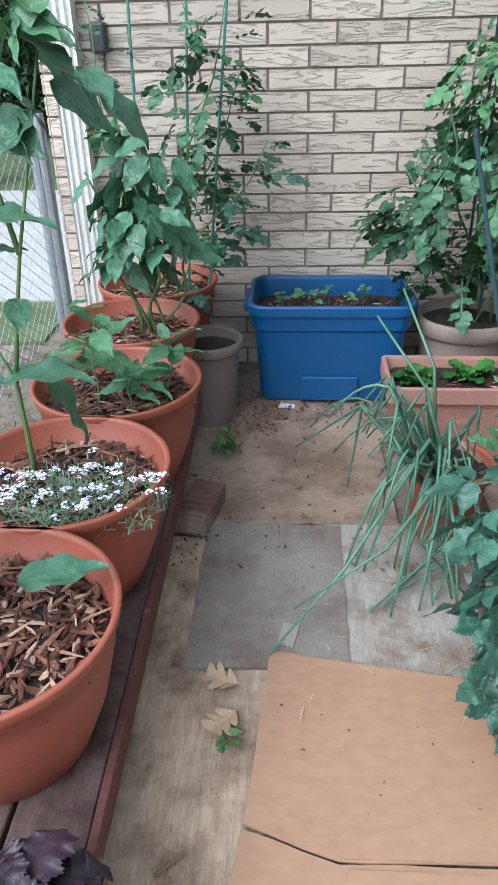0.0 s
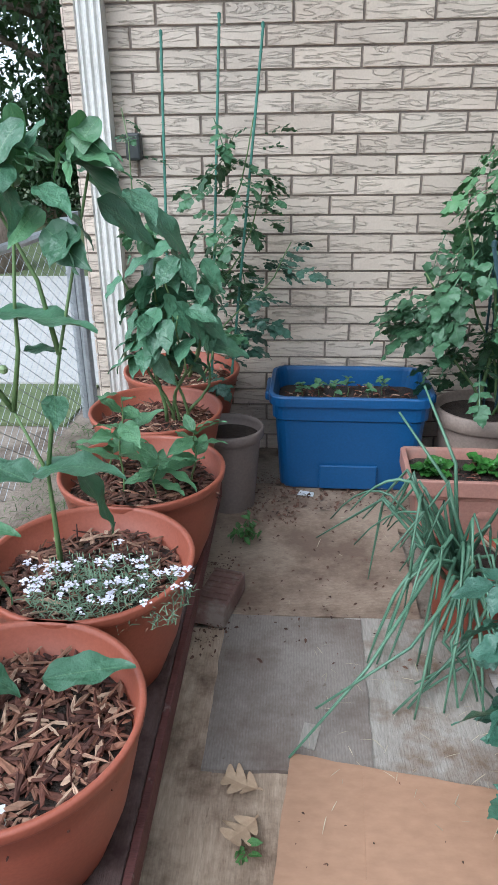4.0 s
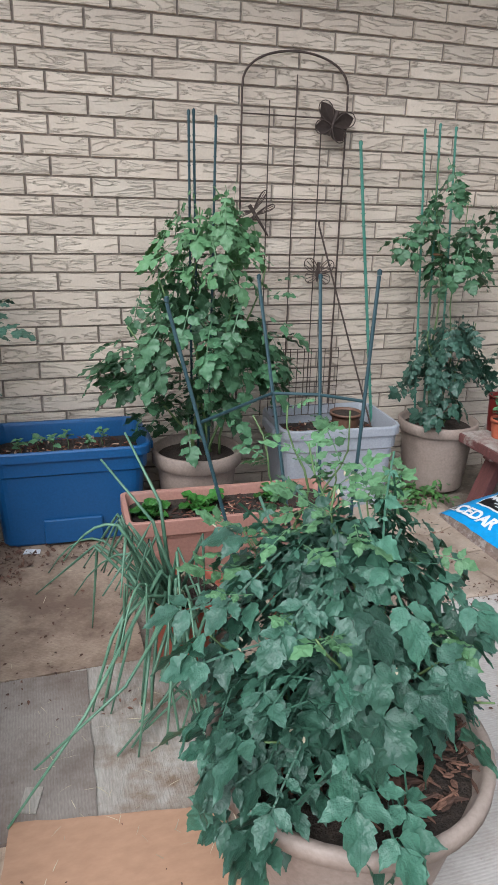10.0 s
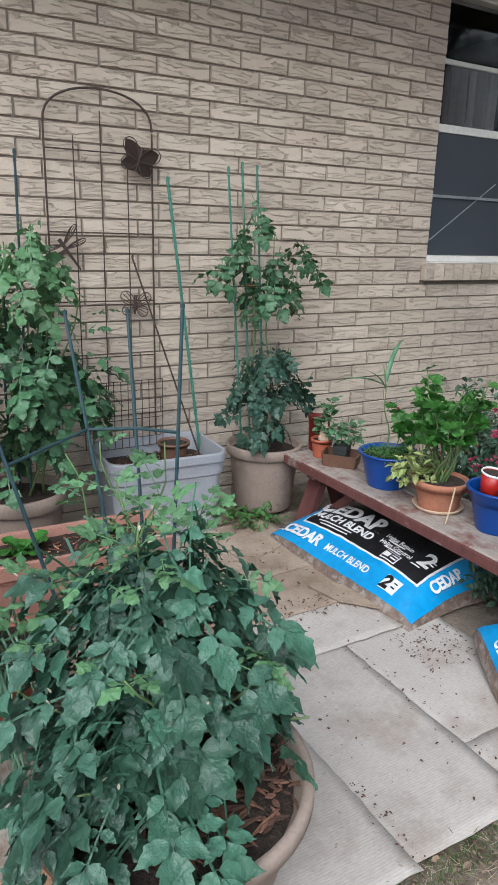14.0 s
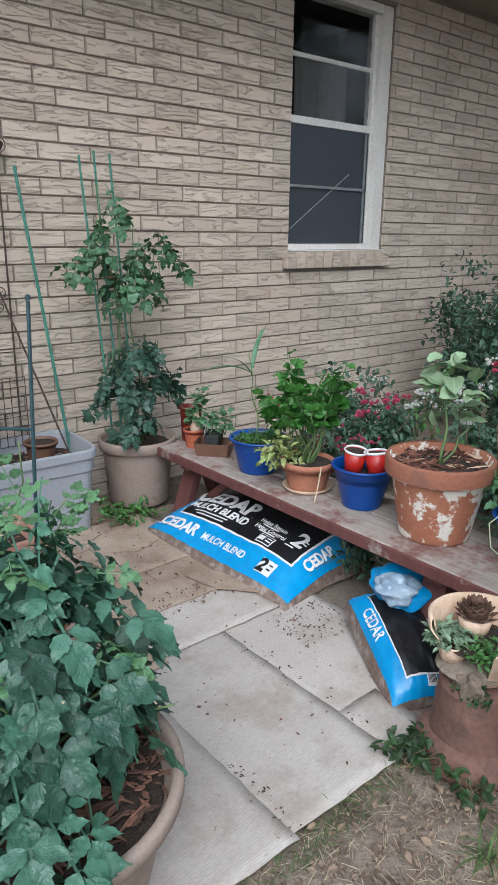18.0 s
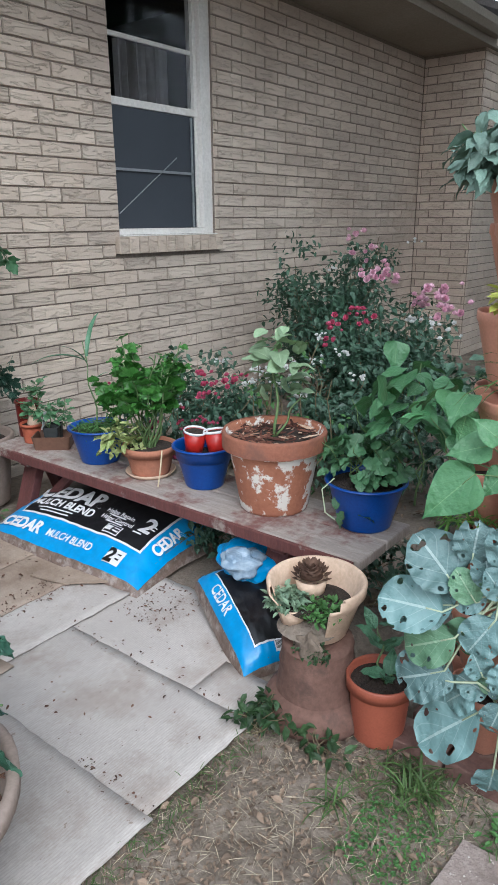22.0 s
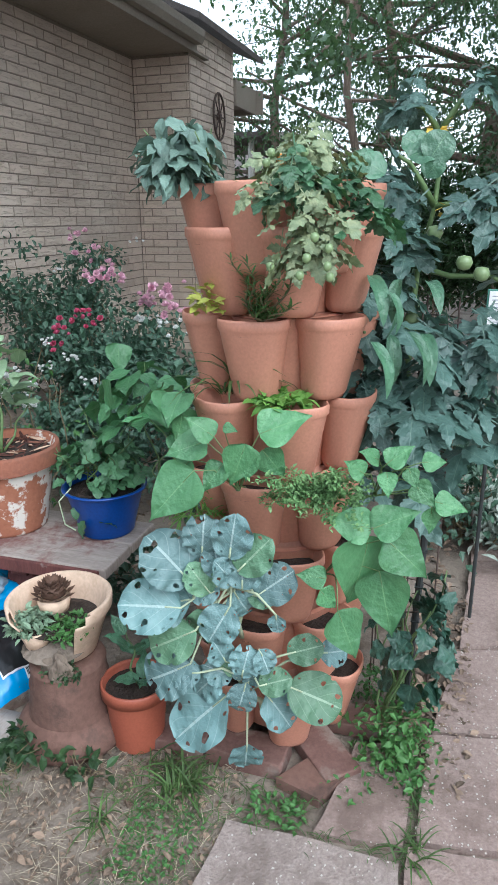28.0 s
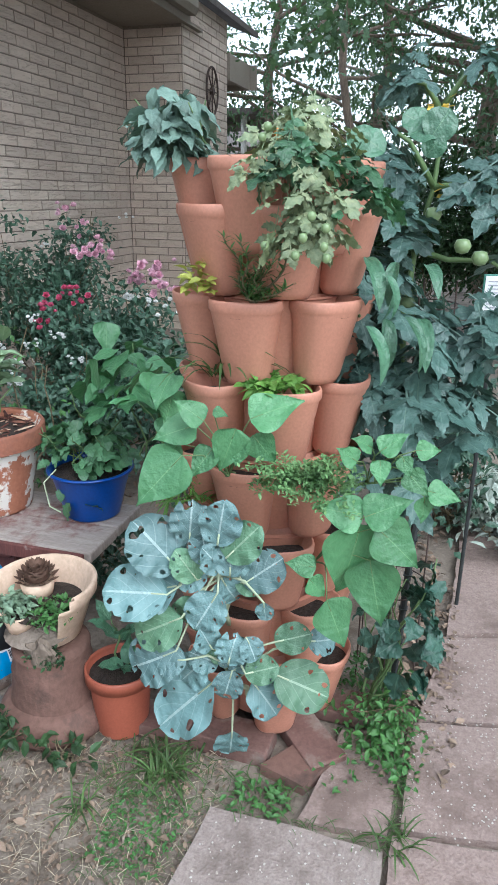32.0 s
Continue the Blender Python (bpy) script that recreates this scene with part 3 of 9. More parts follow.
def merged(pieces):
    """Several (verts, faces, uvs) with matrices into one template."""
    V, F, U = [], [], []
    for (v, f, u), m in pieces:
        k = len(V)
        V += [tuple(m @ Vector(p)) for p in v]
        F += [tuple(i + k for i in q) for q in f]
        U += u
    return V, F, U


def compound(L, seed, slim=0.60, pairs=((0.20, 0.18), (0.42, 0.33), (0.68, 0.35)), tip=0.44, prof=lobed, fold=-0.12, wave=0.07):
    """A tomato leaf: lobed, pointed leaflets on a drooping rachis."""
    rnd = random.Random(seed)
    out = []
    for f, s in pairs:
        for d in (-1, 1):
            q = L * s * rnd.uniform(0.82, 1.12)
            b = blade(q, q * slim, prof, 18, fold, rnd.uniform(0.0, 0.35), wave, 0, rnd.uniform(1.5, 3), 4, seed, 0.16)
            out.append((b, pose(0, L * f, -0.10 * L * f * f, rnd.uniform(-16, 6), d * rnd.uniform(-8, 18), -d * rnd.uniform(48, 74))))
    q = L * tip
    b = blade(q, q * slim * 1.12, prof, 20, fold, rnd.uniform(0.05, 0.4), wave, 0, 2.2, 4, seed, 0.16)
    out.append((b, pose(0, L * 0.72, -0.06 * L, -14, rnd.uniform(-10, 10), rnd.uniform(-10, 10))))
    w = 0.011 * L
    stem = [(0, L * 0.74 * k / 4, -0.10 * L * (k / 4) ** 2) for k in range(5)]
    for a, c in zip(stem, stem[1:]):
        out.append((([(-w, a[1], a[2]), (w, a[1], a[2]), (w, c[1], c[2]), (-w, c[1], c[2])], [(0, 1, 2, 3)], [(0.5, 0.1)] * 4), Matrix()))
    return merged(out)


def facing(p, way, normal, s=1.0):
    """A leaf at p that points along way with its upper face towards normal."""
    y = Vector(way).normalized()
    x = y.cross(Vector(normal)).normalized()
    z = x.cross(y)
    return Matrix.Translation(p) @ Matrix(((x.x, y.x, z.x, 0), (x.y, y.y, z.y, 0), (x.z, y.z, z.z, 0), (0, 0, 0, 1))) @ Matrix.Scale(s, 4)


def leaf_mesh(name, template, mat):
    me = joined(name, template, [Matrix()], mat)
    me.polygons.foreach_set("use_smooth", [True] * len(me.polygons))
    return me


def turned(p, yaw, pitch, roll=0.0, s=1.0):
    """A leaf at p that points to yaw (degrees from +y to the left), up by pitch."""
    return Matrix.Translation(p) @ pose(0, 0, 0, 0, 0, yaw) @ pose(0, 0, 0, pitch, 0, 0) @ pose(0, 0, 0, 0, roll, 0) @ Matrix.Scale(s, 4)


def hang(parent, meshes, places, name="leaf"):
    """Leaves of their own, on shared meshes."""
    for k, m in enumerate(places):
        ob = new(name, meshes[k % len(meshes)])
        ob.parent = parent
        ob.matrix_basis = m


def stuff(name, template, mats, mat, label, category, parent=None):
    ob = new(name, joined(name, template, mats, mat))
    ob.parent = parent
    if parent is None:
        tagged(ob, label, category, kind="stuff")
    else:
        ob["kind"] = "stuff"
        if label:
            ob["label"] = label
    return ob


CHIP = ([(-0.25, -0.5, 0), (0.15, -0.46, 0), (0.5, 0.0, 0.3), (0.2, 0.5, 0), (-0.05, 0.42, 0), (-0.45, 0.05, 0.2), (-0.15, -0.45, 1), (0.3, 0.0, 1.5), (0.05, 0.42, 1), (-0.28, 0.02, 1.3)],
        [(0, 1, 6), (1, 2, 7, 6), (2, 3, 8, 7), (3, 4, 8), (4, 5, 9, 8), (5, 0, 6, 9), (6, 7, 8, 9)], None)


def chips(name, rad, z, n, mat, parent, seed, size=(0.009, 0.048, 0.003), label="shredded wood mulch", hole=0.0, sx=1.0, sy=1.0, mound=0.0):
    rnd = random.Random(seed)
    ms = []
    for _ in range(n):
        r, a = rad * math.sqrt(rnd.uniform(hole, 1)), rnd.uniform(0, 6.283)
        k = rnd.uniform(0.3, 1.0) if rnd.random() < 0.75 else rnd.uniform(1.0, 2.2)
        ms.append(pose(sx * r * math.cos(a), sy * r * math.sin(a), z + rnd.uniform(0, 0.012) + mound * (1 - (r / rad) ** 2), rnd.uniform(-25, 25), rnd.uniform(-25, 25), rnd.uniform(0, 360)) @ Matrix.Diagonal((size[0] * rnd.uniform(0.45, 1.9), size[1] * k, size[2], 1)))
    return stuff(name, CHIP, ms, mat, label, "", parent)


def put_text(body, size, m, mat, parent, name="lettering", squeeze=1.0, thick=0.0006, bold=0.0):
    cu = bpy.data.curves.new(name, "FONT")
    cu.body, cu.size, cu.extrude, cu.offset = body, size, thick, bold
    cu.align_x, cu.align_y = "CENTER", "CENTER"
    tmp = bpy.data.objects.new(name, cu)
    scene.collection.objects.link(tmp)
    me = bpy.data.meshes.new_from_object(tmp.evaluated_get(bpy.context.evaluated_depsgraph_get()))
    bpy.data.objects.remove(tmp)
    me.materials.clear()
    me.materials.append(MATS[mat])
    ob = new(name, me)
    ob.parent = parent
    ob.matrix_basis = m @ Matrix.Diagonal((squeeze, 1, 1, 1))
    return ob

# ---- the setting ----
def ground_sheet():
    bm = bmesh.new()
    n = 60
    xs = [-60 + 120 * k / 24 for k in range(25)]
    xs = sorted(set(x for x in xs if not -3 < x < 6) | {-3 + 9 * k / n for k in range(n + 1)})
    ys = sorted(set(y for y in (-60 + 120 * k / 24 for k in range(25)) if not -3 < y < 3) | {-3 + 6 * k / n for k in range(n + 1)})
    grid = [[bm.verts.new((x, y, -0.022 + (0.012 * noise.noise((x * 2.2, y * 2.2, 0)) if -3 < x < 6 and -3 < y < 2.6 else 0))) for x in xs] for y in ys]
    for a, b in zip(grid, grid[1:]):
        for k in range(len(xs) - 1):
            bm.faces.new((a[k], a[k + 1], b[k + 1], b[k]))
    return bm


single("ground", ground_sheet(), "dirt", "bare dry brown earth of the garden bed", "ground", kind="structure", smooth=True)
single("lawn", slab([(-30, 2.9), (-1.0, 2.9), (-0.86, 30), (-30, 30)], -0.02, -0.004), "lawn", "mown green lawn beyond the fence", "lawn", kind="structure")
single("driveway", slab([(-4.0, 3.5), (-0.98, 3.5), (-0.98, 6.9), (-4.6, 6.9)], -0.02, 0.006), "concrete", "pale concrete driveway beyond the fence", "driveway", kind="structure")

WALL_Y, COURSE, PITCH, JOINT_X, JOINT_Z = 2.7, 0.0742, 0.254, 0.27, 1.64
WIN = (3.30, 4.14, 1.21, 2.62)
SILL = (3.26, 4.178, 1.105, 1.205)


BRICK_T = ([(-0.1208, -0.009, -0.0318), (0.1208, -0.009, -0.0318), (0.1208, -0.009, 0.0318), (-0.1208, -0.009, 0.0318),
            (-0.1228, 0.0, -0.0335), (0.1228, 0.0, -0.0335), (0.1228, 0.0, 0.0335), (-0.1228, 0.0, 0.0335)],
           [(0, 1, 2, 3), (4, 5, 1, 0), (5, 6, 2, 1), (6, 7, 3, 2), (7, 4, 0, 3)], None)


def brick_rows(x0, x1, z0, z1):
    """Centres and half widths of the bricks of a stretch of wall."""
    k0, k1 = math.ceil((z0 - JOINT_Z) / COURSE), math.floor((z1 - JOINT_Z) / COURSE)
    for k in range(k0, k1 + 1):
        z = JOINT_Z + k * COURSE
        off = JOINT_X + (0.1 if k % 2 else 0.0)
        j0 = math.floor((x0 - off) / PITCH)
        x = off + j0 * PITCH
        while x < x1:
            a, b = max(x, x0), min(x + PITCH, x1)
            if b - a > 0.012:
                yield a, b, z
            x += PITCH


def cut_out(a, b, z, holes):
    """The pieces of a brick that stay clear of the openings."""
    for (h0, h1, hz0, hz1) in holes:
        if hz0 - 0.02 < z < hz1 + 0.02 and b > h0 and a < h1:
            return [(p, q) for p, q in ((a, h0), (h1, b)) if q - p > 0.03]
    return [(a, b)]


main_wall = single("wall_north", box(-0.74, WIN[0], WALL_Y, WALL_Y + 0.2, -0.3, 2.74), "mortar", "buff rough-faced brick house wall, brown mortar darkened for joint shade", "wall", kind="structure")
for name, bx in (("wall_north_under_window", box(WIN[0], WIN[1], WALL_Y, WALL_Y + 0.2, -0.3, WIN[2] - 0.02)), ("wall_north_east", box(WIN[1], 7.2, WALL_Y, WALL_Y + 0.2, -0.3, 2.74)), ("wall_north_over_window", box(WIN[0], WIN[1], WALL_Y, WALL_Y + 0.2, WIN[3] + 0.002, 2.74))):
    single(name, bx, "mortar", "buff rough-faced brick house wall, brown mortar darkened for joint shade", "wall", kind="structure")
wall_return = single("wall_return", box(7.2, 7.4, 2.12, 2.9, -0.3, 3.0), "mortar", "buff brick return wall in the shade of the eave", "wall", kind="structure")
wall_far = single("wall_front", box(7.402, 8.5, 2.12, 2.32, -0.3, 3.0), "mortar", "buff brick wall beyond the corner", "wall", kind="structure")


def lay_bricks():
    rnd = random.Random(4)
    me = bpy.data.meshes.new("brick")
    me.from_pydata(*[list(x) for x in (BRICK_T[0], [], BRICK_T[1])])
    me.materials.append(MATS["brick_piece"])
    rest, count = [], 0
    for a, b, z in brick_rows(-0.74, 7.19, 0.0, 2.70):
        for p, q in cut_out(a, b, z, (WIN, SILL)):
            s = (q - p - 0.009) / 0.245
            m = pose((p + q) / 2, WALL_Y + rnd.uniform(-0.0015, 0.0015), z, rnd.uniform(-0.8, 0.8), rnd.uniform(-0.25, 0.25), rnd.uniform(-0.5, 0.5)) @ Matrix.Diagonal((s, 1, 1, 1))
            if s > 0.98 and -0.1 < p < 3.2 and 0.5 < z < 2.3 and count < 300:
                ob = new("brick", me)
                ob.parent, ob.matrix_basis = main_wall, m
                count += 1
            else:
                rest.append(m)
    stuff("wall_bricks", BRICK_T, rest, "brick_rest", "buff rough-faced bricks", "", main_wall)
    for a, b, z in brick_rows(2.12, 2.69, 0.0, 2.72):
        ob = new("brick", me)
        ob.parent, ob.matrix_basis = wall_return, pose(7.2, (a + b) / 2, z, 0, 0, -90) @ Matrix.Diagonal(((b - a - 0.009) / 0.245, 1, 1, 1))
    far = [pose((a + b) / 2, 2.12, z) @ Matrix.Diagonal(((b - a - 0.009) / 0.245, 1, 1, 1)) for a, b, z in brick_rows(7.2, 8.5, 0.0, 2.98)]
    stuff("wall_bricks", BRICK_T, far, "brick_rest", "buff rough-faced bricks", "", wall_far)
    end = [pose(-0.74, WALL_Y + 0.10, JOINT_Z + k * COURSE, 0, 0, -90) @ Matrix.Diagonal((0.78, 1, 1, 1)) for k in range(-22, 15)]
    stuff("wall_bricks", BRICK_T, end, "brick_rest", "buff rough-faced bricks", "", main_wall)


def eave():
    single("soffit", box(-1.1, 7.6, 2.06, 2.95, 2.74, 2.76), "shaded_eave_paint", "beige painted soffit under the eave", "soffit", kind="structure")
    single("fascia", box(-1.1, 7.2, 2.03, 2.06, 2.72, 2.88), "shaded_eave_paint", "beige painted fascia board", "fascia", kind="structure")
    bm = bmesh.new()
    prof = [(0, 0.10), (0, 0.0), (-0.07, 0.0), (-0.10, 0.05), (-0.10, 0.11), (-0.09, 0.11), (-0.085, 0.05), (-0.06, 0.012), (-0.012, 0.012), (-0.012, 0.10)]
    a = [bm.verts.new((-1.1, 2.028 + y, 2.78 + z)) for y, z in prof]
    b = [bm.verts.new((7.15, 2.028 + y, 2.78 + z)) for y, z in prof]
    for k in range(len(prof)):
        bm.faces.new((a[k], b[k], b[(k + 1) % len(prof)], a[(k + 1) % len(prof)]))
    single("gutter", bm, "shaded_eave_paint", "beige metal rain gutter along the eave", "gutter", kind="structure")
    bm = bmesh.new()
    v = [bm.verts.new(p) for p in ((-1.1, 1.98, 2.91), (7.2, 1.98, 2.91), (7.2, 5.5, 4.43), (-1.1, 5.5, 4.43), (-1.1, 1.98, 2.89), (7.2, 1.98, 2.89), (7.2, 5.5, 4.41), (-1.1, 5.5, 4.41))]
    for q in ((0, 1, 2, 3), (7, 6, 5, 4), (0, 4, 5, 1), (1, 5, 6, 2), (3, 2, 6, 7), (0, 3, 7, 4)):
        bm.faces.new([v[k] for k in q])
    single("roof", bm, "roof_shingle", "grey asphalt shingle roof", "roof", kind="structure")
    bm = bmesh.new()
    v = [bm.verts.new(p) for p in ((7.2, 2.0, 3.06), (9.3, 2.0, 3.06), (9.3, 5.5, 4.5), (7.2, 5.5, 4.5), (7.2, 2.0, 3.0), (9.3, 2.0, 3.0), (9.3, 5.5, 4.44), (7.2, 5.5, 4.44))]
    for q in ((0, 1, 2, 3), (7, 6, 5, 4), (0, 4, 5, 1), (1, 5, 6, 2), (3, 2, 6, 7), (0, 3, 7, 4)):
        bm.faces.new([v[k] for k in q])
    single("roof_wing", bm, "roof_shingle", "grey shingle roof over the wing", "roof", kind="structure")
    single("soffit_wing", box(8.5, 9.25, 2.13, 4.6, 2.52, 2.56), "shaded_eave_paint", "beige soffit of the wing", "soffit", kind="structure")
    single("fascia_wing", box(9.25, 9.29, 2.0, 4.6, 2.46, 2.72), "shaded_eave_paint", "beige fascia board of the wing", "fascia", kind="structure")
    single("fascia_wing_front", box(8.502, 9.248, 2.08, 2.12, 2.46, 2.72), "shaded_eave_paint", "beige fascia board of the wing", "fascia", kind="structure")



def window():
    x0, x1, z0, z1 = WIN
    w = thing("window_1", "white sash window with dark panes and insect screen", "window", (0, 0, 0), kind="structure")
    Y = WALL_Y + 0.03
    f = bmesh.new()
    for q in ((x0, x0 + 0.012, z0, z1), (x1 - 0.09, x1, z0, z1), (x0 + 0.012, x1 - 0.09, z0, z0 + 0.035), (x0 + 0.012, x1 - 0.09, z1 - 0.05, z1)):
        box(q[0], q[1], Y - 0.02, Y + 0.1, q[2], q[3], 0.004, f)
    part("window_frame", f, "white_paint", w, "white painted frame, paint worn")
    gx0, gx1 = x0 + 0.014, x1 - 0.092
    mid = 1.93
    s = bmesh.new()
    box(gx0, gx1, Y + 0.01, Y + 0.05, mid - 0.022, mid + 0.02, 0.003, s)
    box(gx0, gx1, Y + 0.03, Y + 0.05, 2.255, 2.28, 0.002, s)
    box(gx1 - 0.03, gx1, Y + 0.012, Y + 0.05, z0 + 0.036, z1 - 0.052, 0.002, s)
    part("meeting_rail", s, "white_paint", w)
    s = bmesh.new()
    box(gx0, gx1 - 0.06, Y + 0.005, Y + 0.012, 1.565, 1.58, 0, s)
    box(gx1 - 0.075, gx1 - 0.06, Y + 0.005, Y + 0.012, z0 + 0.036, mid - 0.03, 0, s)
    part("screen_bar", s, "galvanised", w, "thin grey screen bar")
    part("screen_brace", tube([(gx0 + 0.04, Y + 0.015, z0 + 0.12), (gx1 - 0.20, Y + 0.015, 1.66)], 0.0035, seg=6), "galvanised", w, "thin grey brace")
    part("insect_screen", box(gx0, gx1 - 0.032, Y + 0.018, Y + 0.021, z0 + 0.037, mid - 0.024), "screen_mesh", w, "dark grey insect screen")
    for a, b in ((mid + 0.022, 2.253), (2.282, z1 - 0.054)):
        p = part("pane", box(gx0, gx1 - 0.032, Y + 0.036, Y + 0.040, a, b), "window_glass", w)
        p.visible_shadow = False
    sill = thing("window_sill", "row of buff bricks on edge under the window", "window sill", (0, 0, 0), kind="structure")
    n = 12
    for k in range(n):
        a = SILL[0] + (SILL[1] - SILL[0]) * k / n
        ob = part("brick", box(a + 0.003, a + (SILL[1] - SILL[0]) / n - 0.003, WALL_Y - 0.045, WALL_Y + 0.1, SILL[2], SILL[3] - 0.004, 0.004), "brick_piece", sill)
    single("window_stool", box(x0 + 0.001, x1 - 0.001, WALL_Y - 0.03, WALL_Y + 0.02, SILL[3] - 0.003, z0 - 0.001, 0.003), "white_paint", "white painted window board", "window sill", kind="structure")
    # Added room shell; its dimness is put into the near-black colour.
    single("room_wall", box(x0 - 0.4, x1 + 0.4, 4.2, 4.25, 0.6, 2.7), "unlit_room", "near-black shell that stands for the dim room behind the window", "wall", kind="structure")
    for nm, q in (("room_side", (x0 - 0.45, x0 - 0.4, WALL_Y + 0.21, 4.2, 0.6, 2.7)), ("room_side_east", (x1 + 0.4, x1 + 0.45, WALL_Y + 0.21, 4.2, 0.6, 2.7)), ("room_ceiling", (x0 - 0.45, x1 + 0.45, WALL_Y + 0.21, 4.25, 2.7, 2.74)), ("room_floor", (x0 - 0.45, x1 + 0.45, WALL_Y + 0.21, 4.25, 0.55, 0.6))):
        single(nm, box(*q), "unlit_room", "near-black shell that stands for the dim room behind the window", "wall", kind="structure")
    bm = bmesh.new()
    for k in range(30):
        a, b = x0 + 0.30 + 0.45 * k / 30, x0 + 0.30 + 0.45 * (k + 1) / 30
        v = [bm.verts.new((x, WALL_Y + 0.30 + 0.02 * math.sin(j * 1.9), z)) for x, j, z in ((a, k, 1.2), (b, k + 1, 1.2), (b, k + 1, 2.32), (a, k, 2.32))]
        bm.faces.new(v)
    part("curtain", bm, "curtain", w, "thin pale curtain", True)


def downspout():
    d = thing("downspout", "white ribbed metal downspout on the wall corner", "downspout", (0, 0, 0), kind="structure")
    bm = bmesh.new()
    n = 7
    prof = [(-0.675, 2.69), (-0.675, 2.62)] + [(-0.675 + 0.098 * (k + j) / n, 2.62 + (0.0 if (k + (j > 0.5)) % 2 else 0.012)) for k in range(n) for j in (0.25, 0.75)] + [(-0.577, 2.62), (-0.577, 2.69)]
    a = [bm.verts.new((x, y, 0.12)) for x, y in prof]
    b = [bm.verts.new((x, y, 2.735)) for x, y in prof]
    for k in range(len(prof)):
        bm.faces.new((a[k], a[(k + 1) % len(prof)], b[(k + 1) % len(prof)], b[k]))
    part("pipe", bm, "white_paint", d, "white ribbed pipe")
    m = thing("meter_box", "dark grey plastic box on the brick wall", "utility box", (0, 0, 0))
    part("body", box(-0.53, -0.47, 2.64, 2.692, 1.22, 1.32, 0.01), "black_plastic", m)


def fence():
    f = thing("fence", "galvanised chain-link fence with round posts", "fence", (0, 0, 0))
    x0, y0, x1, y1, h = -0.93, 3.05, -1.02, -0.6, 0.93
    for fx, fy in ((x0, y0), (-0.965, 1.55), (x1, y1)):
        part("post", tube([(fx, fy, -0.1), (fx, fy, h + 0.04)], 0.028, seg=10), "galvanised", f)
    part("top_rail", tube([(x0, y0, h), (x1, y1, h)], 0.02, seg=8), "galvanised", f)
    part("gate_post", tube([(-0.88, 3.0, -0.1), (-0.88, 3.0, 1.0)], 0.024, seg=10), "galvanised", f)
    ms, L = [], math.hypot(x1 - x0, y1 - y0)
    wire = tube([(0, 0, 0), (1, 0, 0)], 1.0, seg=3)
    T = ([tuple(v.co) for v in wire.verts], [tuple(v.index for v in q.verts) for q in (wire.verts.index_update(), wire.faces)[1]], None)
    wire.free()
    n, cell, step = int(L / 0.045), 0.045, 0.030
    rows = int((h - 0.04) / step)
    for k in range(n):
        for r in range(rows):
            s = 1 if (k + r) % 2 else -1
            ax, ay = x0 + (x1 - x0) * k * cell / L, y0 + (y1 - y0) * k * cell / L
            bx, by = x0 + (x1 - x0) * (k + 1) * cell / L, y0 + (y1 - y0) * (k + 1) * cell / L
            za, zb = 0.04 + (r if s > 0 else r + 1) * step, 0.04 + (r + 1 if s > 0 else r) * step
            d = Vector((bx - ax, by - ay, zb - za))
            ms.append(Matrix.Translation((ax, ay, za)) @ d.to_track_quat("X", "Z").to_matrix().to_4x4() @ Matrix.Diagonal((d.length, 0.0014, 0.0014, 1)))
    stuff("wire_mesh", T, ms, "galvanised", "woven diamond wire", "", f)


def card_sheet(a, b, c, d, z, seed, curl=0.003, thick=0.003):
    """A flattened carton between x a..b and y c..d: gently buckled, with ragged edges and lifted corners."""
    rnd = random.Random(seed)
    nx, ny = max(4, int((b - a) / 0.035)), max(4, int((d - c) / 0.035))
    lift = [rnd.random() < 0.45 for _ in range(4)]
    bm = bmesh.new()
    up, low = [], []
    for j in range(ny + 1):
        r1, r2 = [], []
        for i in range(nx + 1):
            u, v = i / nx, j / ny
            x, y = a + (b - a) * u, c + (d - c) * v
            if i in (0, nx):
                x += rnd.uniform(-1, 1) * 0.003
            if j in (0, ny):
                y += rnd.uniform(-1, 1) * 0.003
            h = 0.0022 * (noise.noise((x * 5 + seed, y * 5, 0)) + 1)
            for on_, w in zip(lift, (1 - u, u, 1 - v, v)):
                if on_:
                    h += curl * max(0.0, 1 - (1 - w) * max(b - a, d - c) / 0.09) ** 2 * max(0.0, 0.3 + noise.noise((x * 4, y * 4, seed)))
            r1.append(bm.verts.new((x, y, z + h)))
            r2.append(bm.verts.new((x, y, z + h - thick)))
        up.append(r1)
        low.append(r2)
    for j in range(ny):
        for i in range(nx):
            bm.faces.new((up[j][i], up[j][i + 1], up[j + 1][i + 1], up[j + 1][i]))
            bm.faces.new((low[j][i], low[j + 1][i], low[j + 1][i + 1], low[j][i + 1]))
    for i in range(nx):
        bm.faces.new((low[0][i], low[0][i + 1], up[0][i + 1], up[0][i]))
        bm.faces.new((up[ny][i], up[ny][i + 1], low[ny][i + 1], low[ny][i]))
    for j in range(ny):
        bm.faces.new((up[j][0], up[j + 1][0], low[j + 1][0], low[j][0]))
        bm.faces.new((low[j][nx], low[j + 1][nx], up[j + 1][nx], up[j][nx]))
    return bm


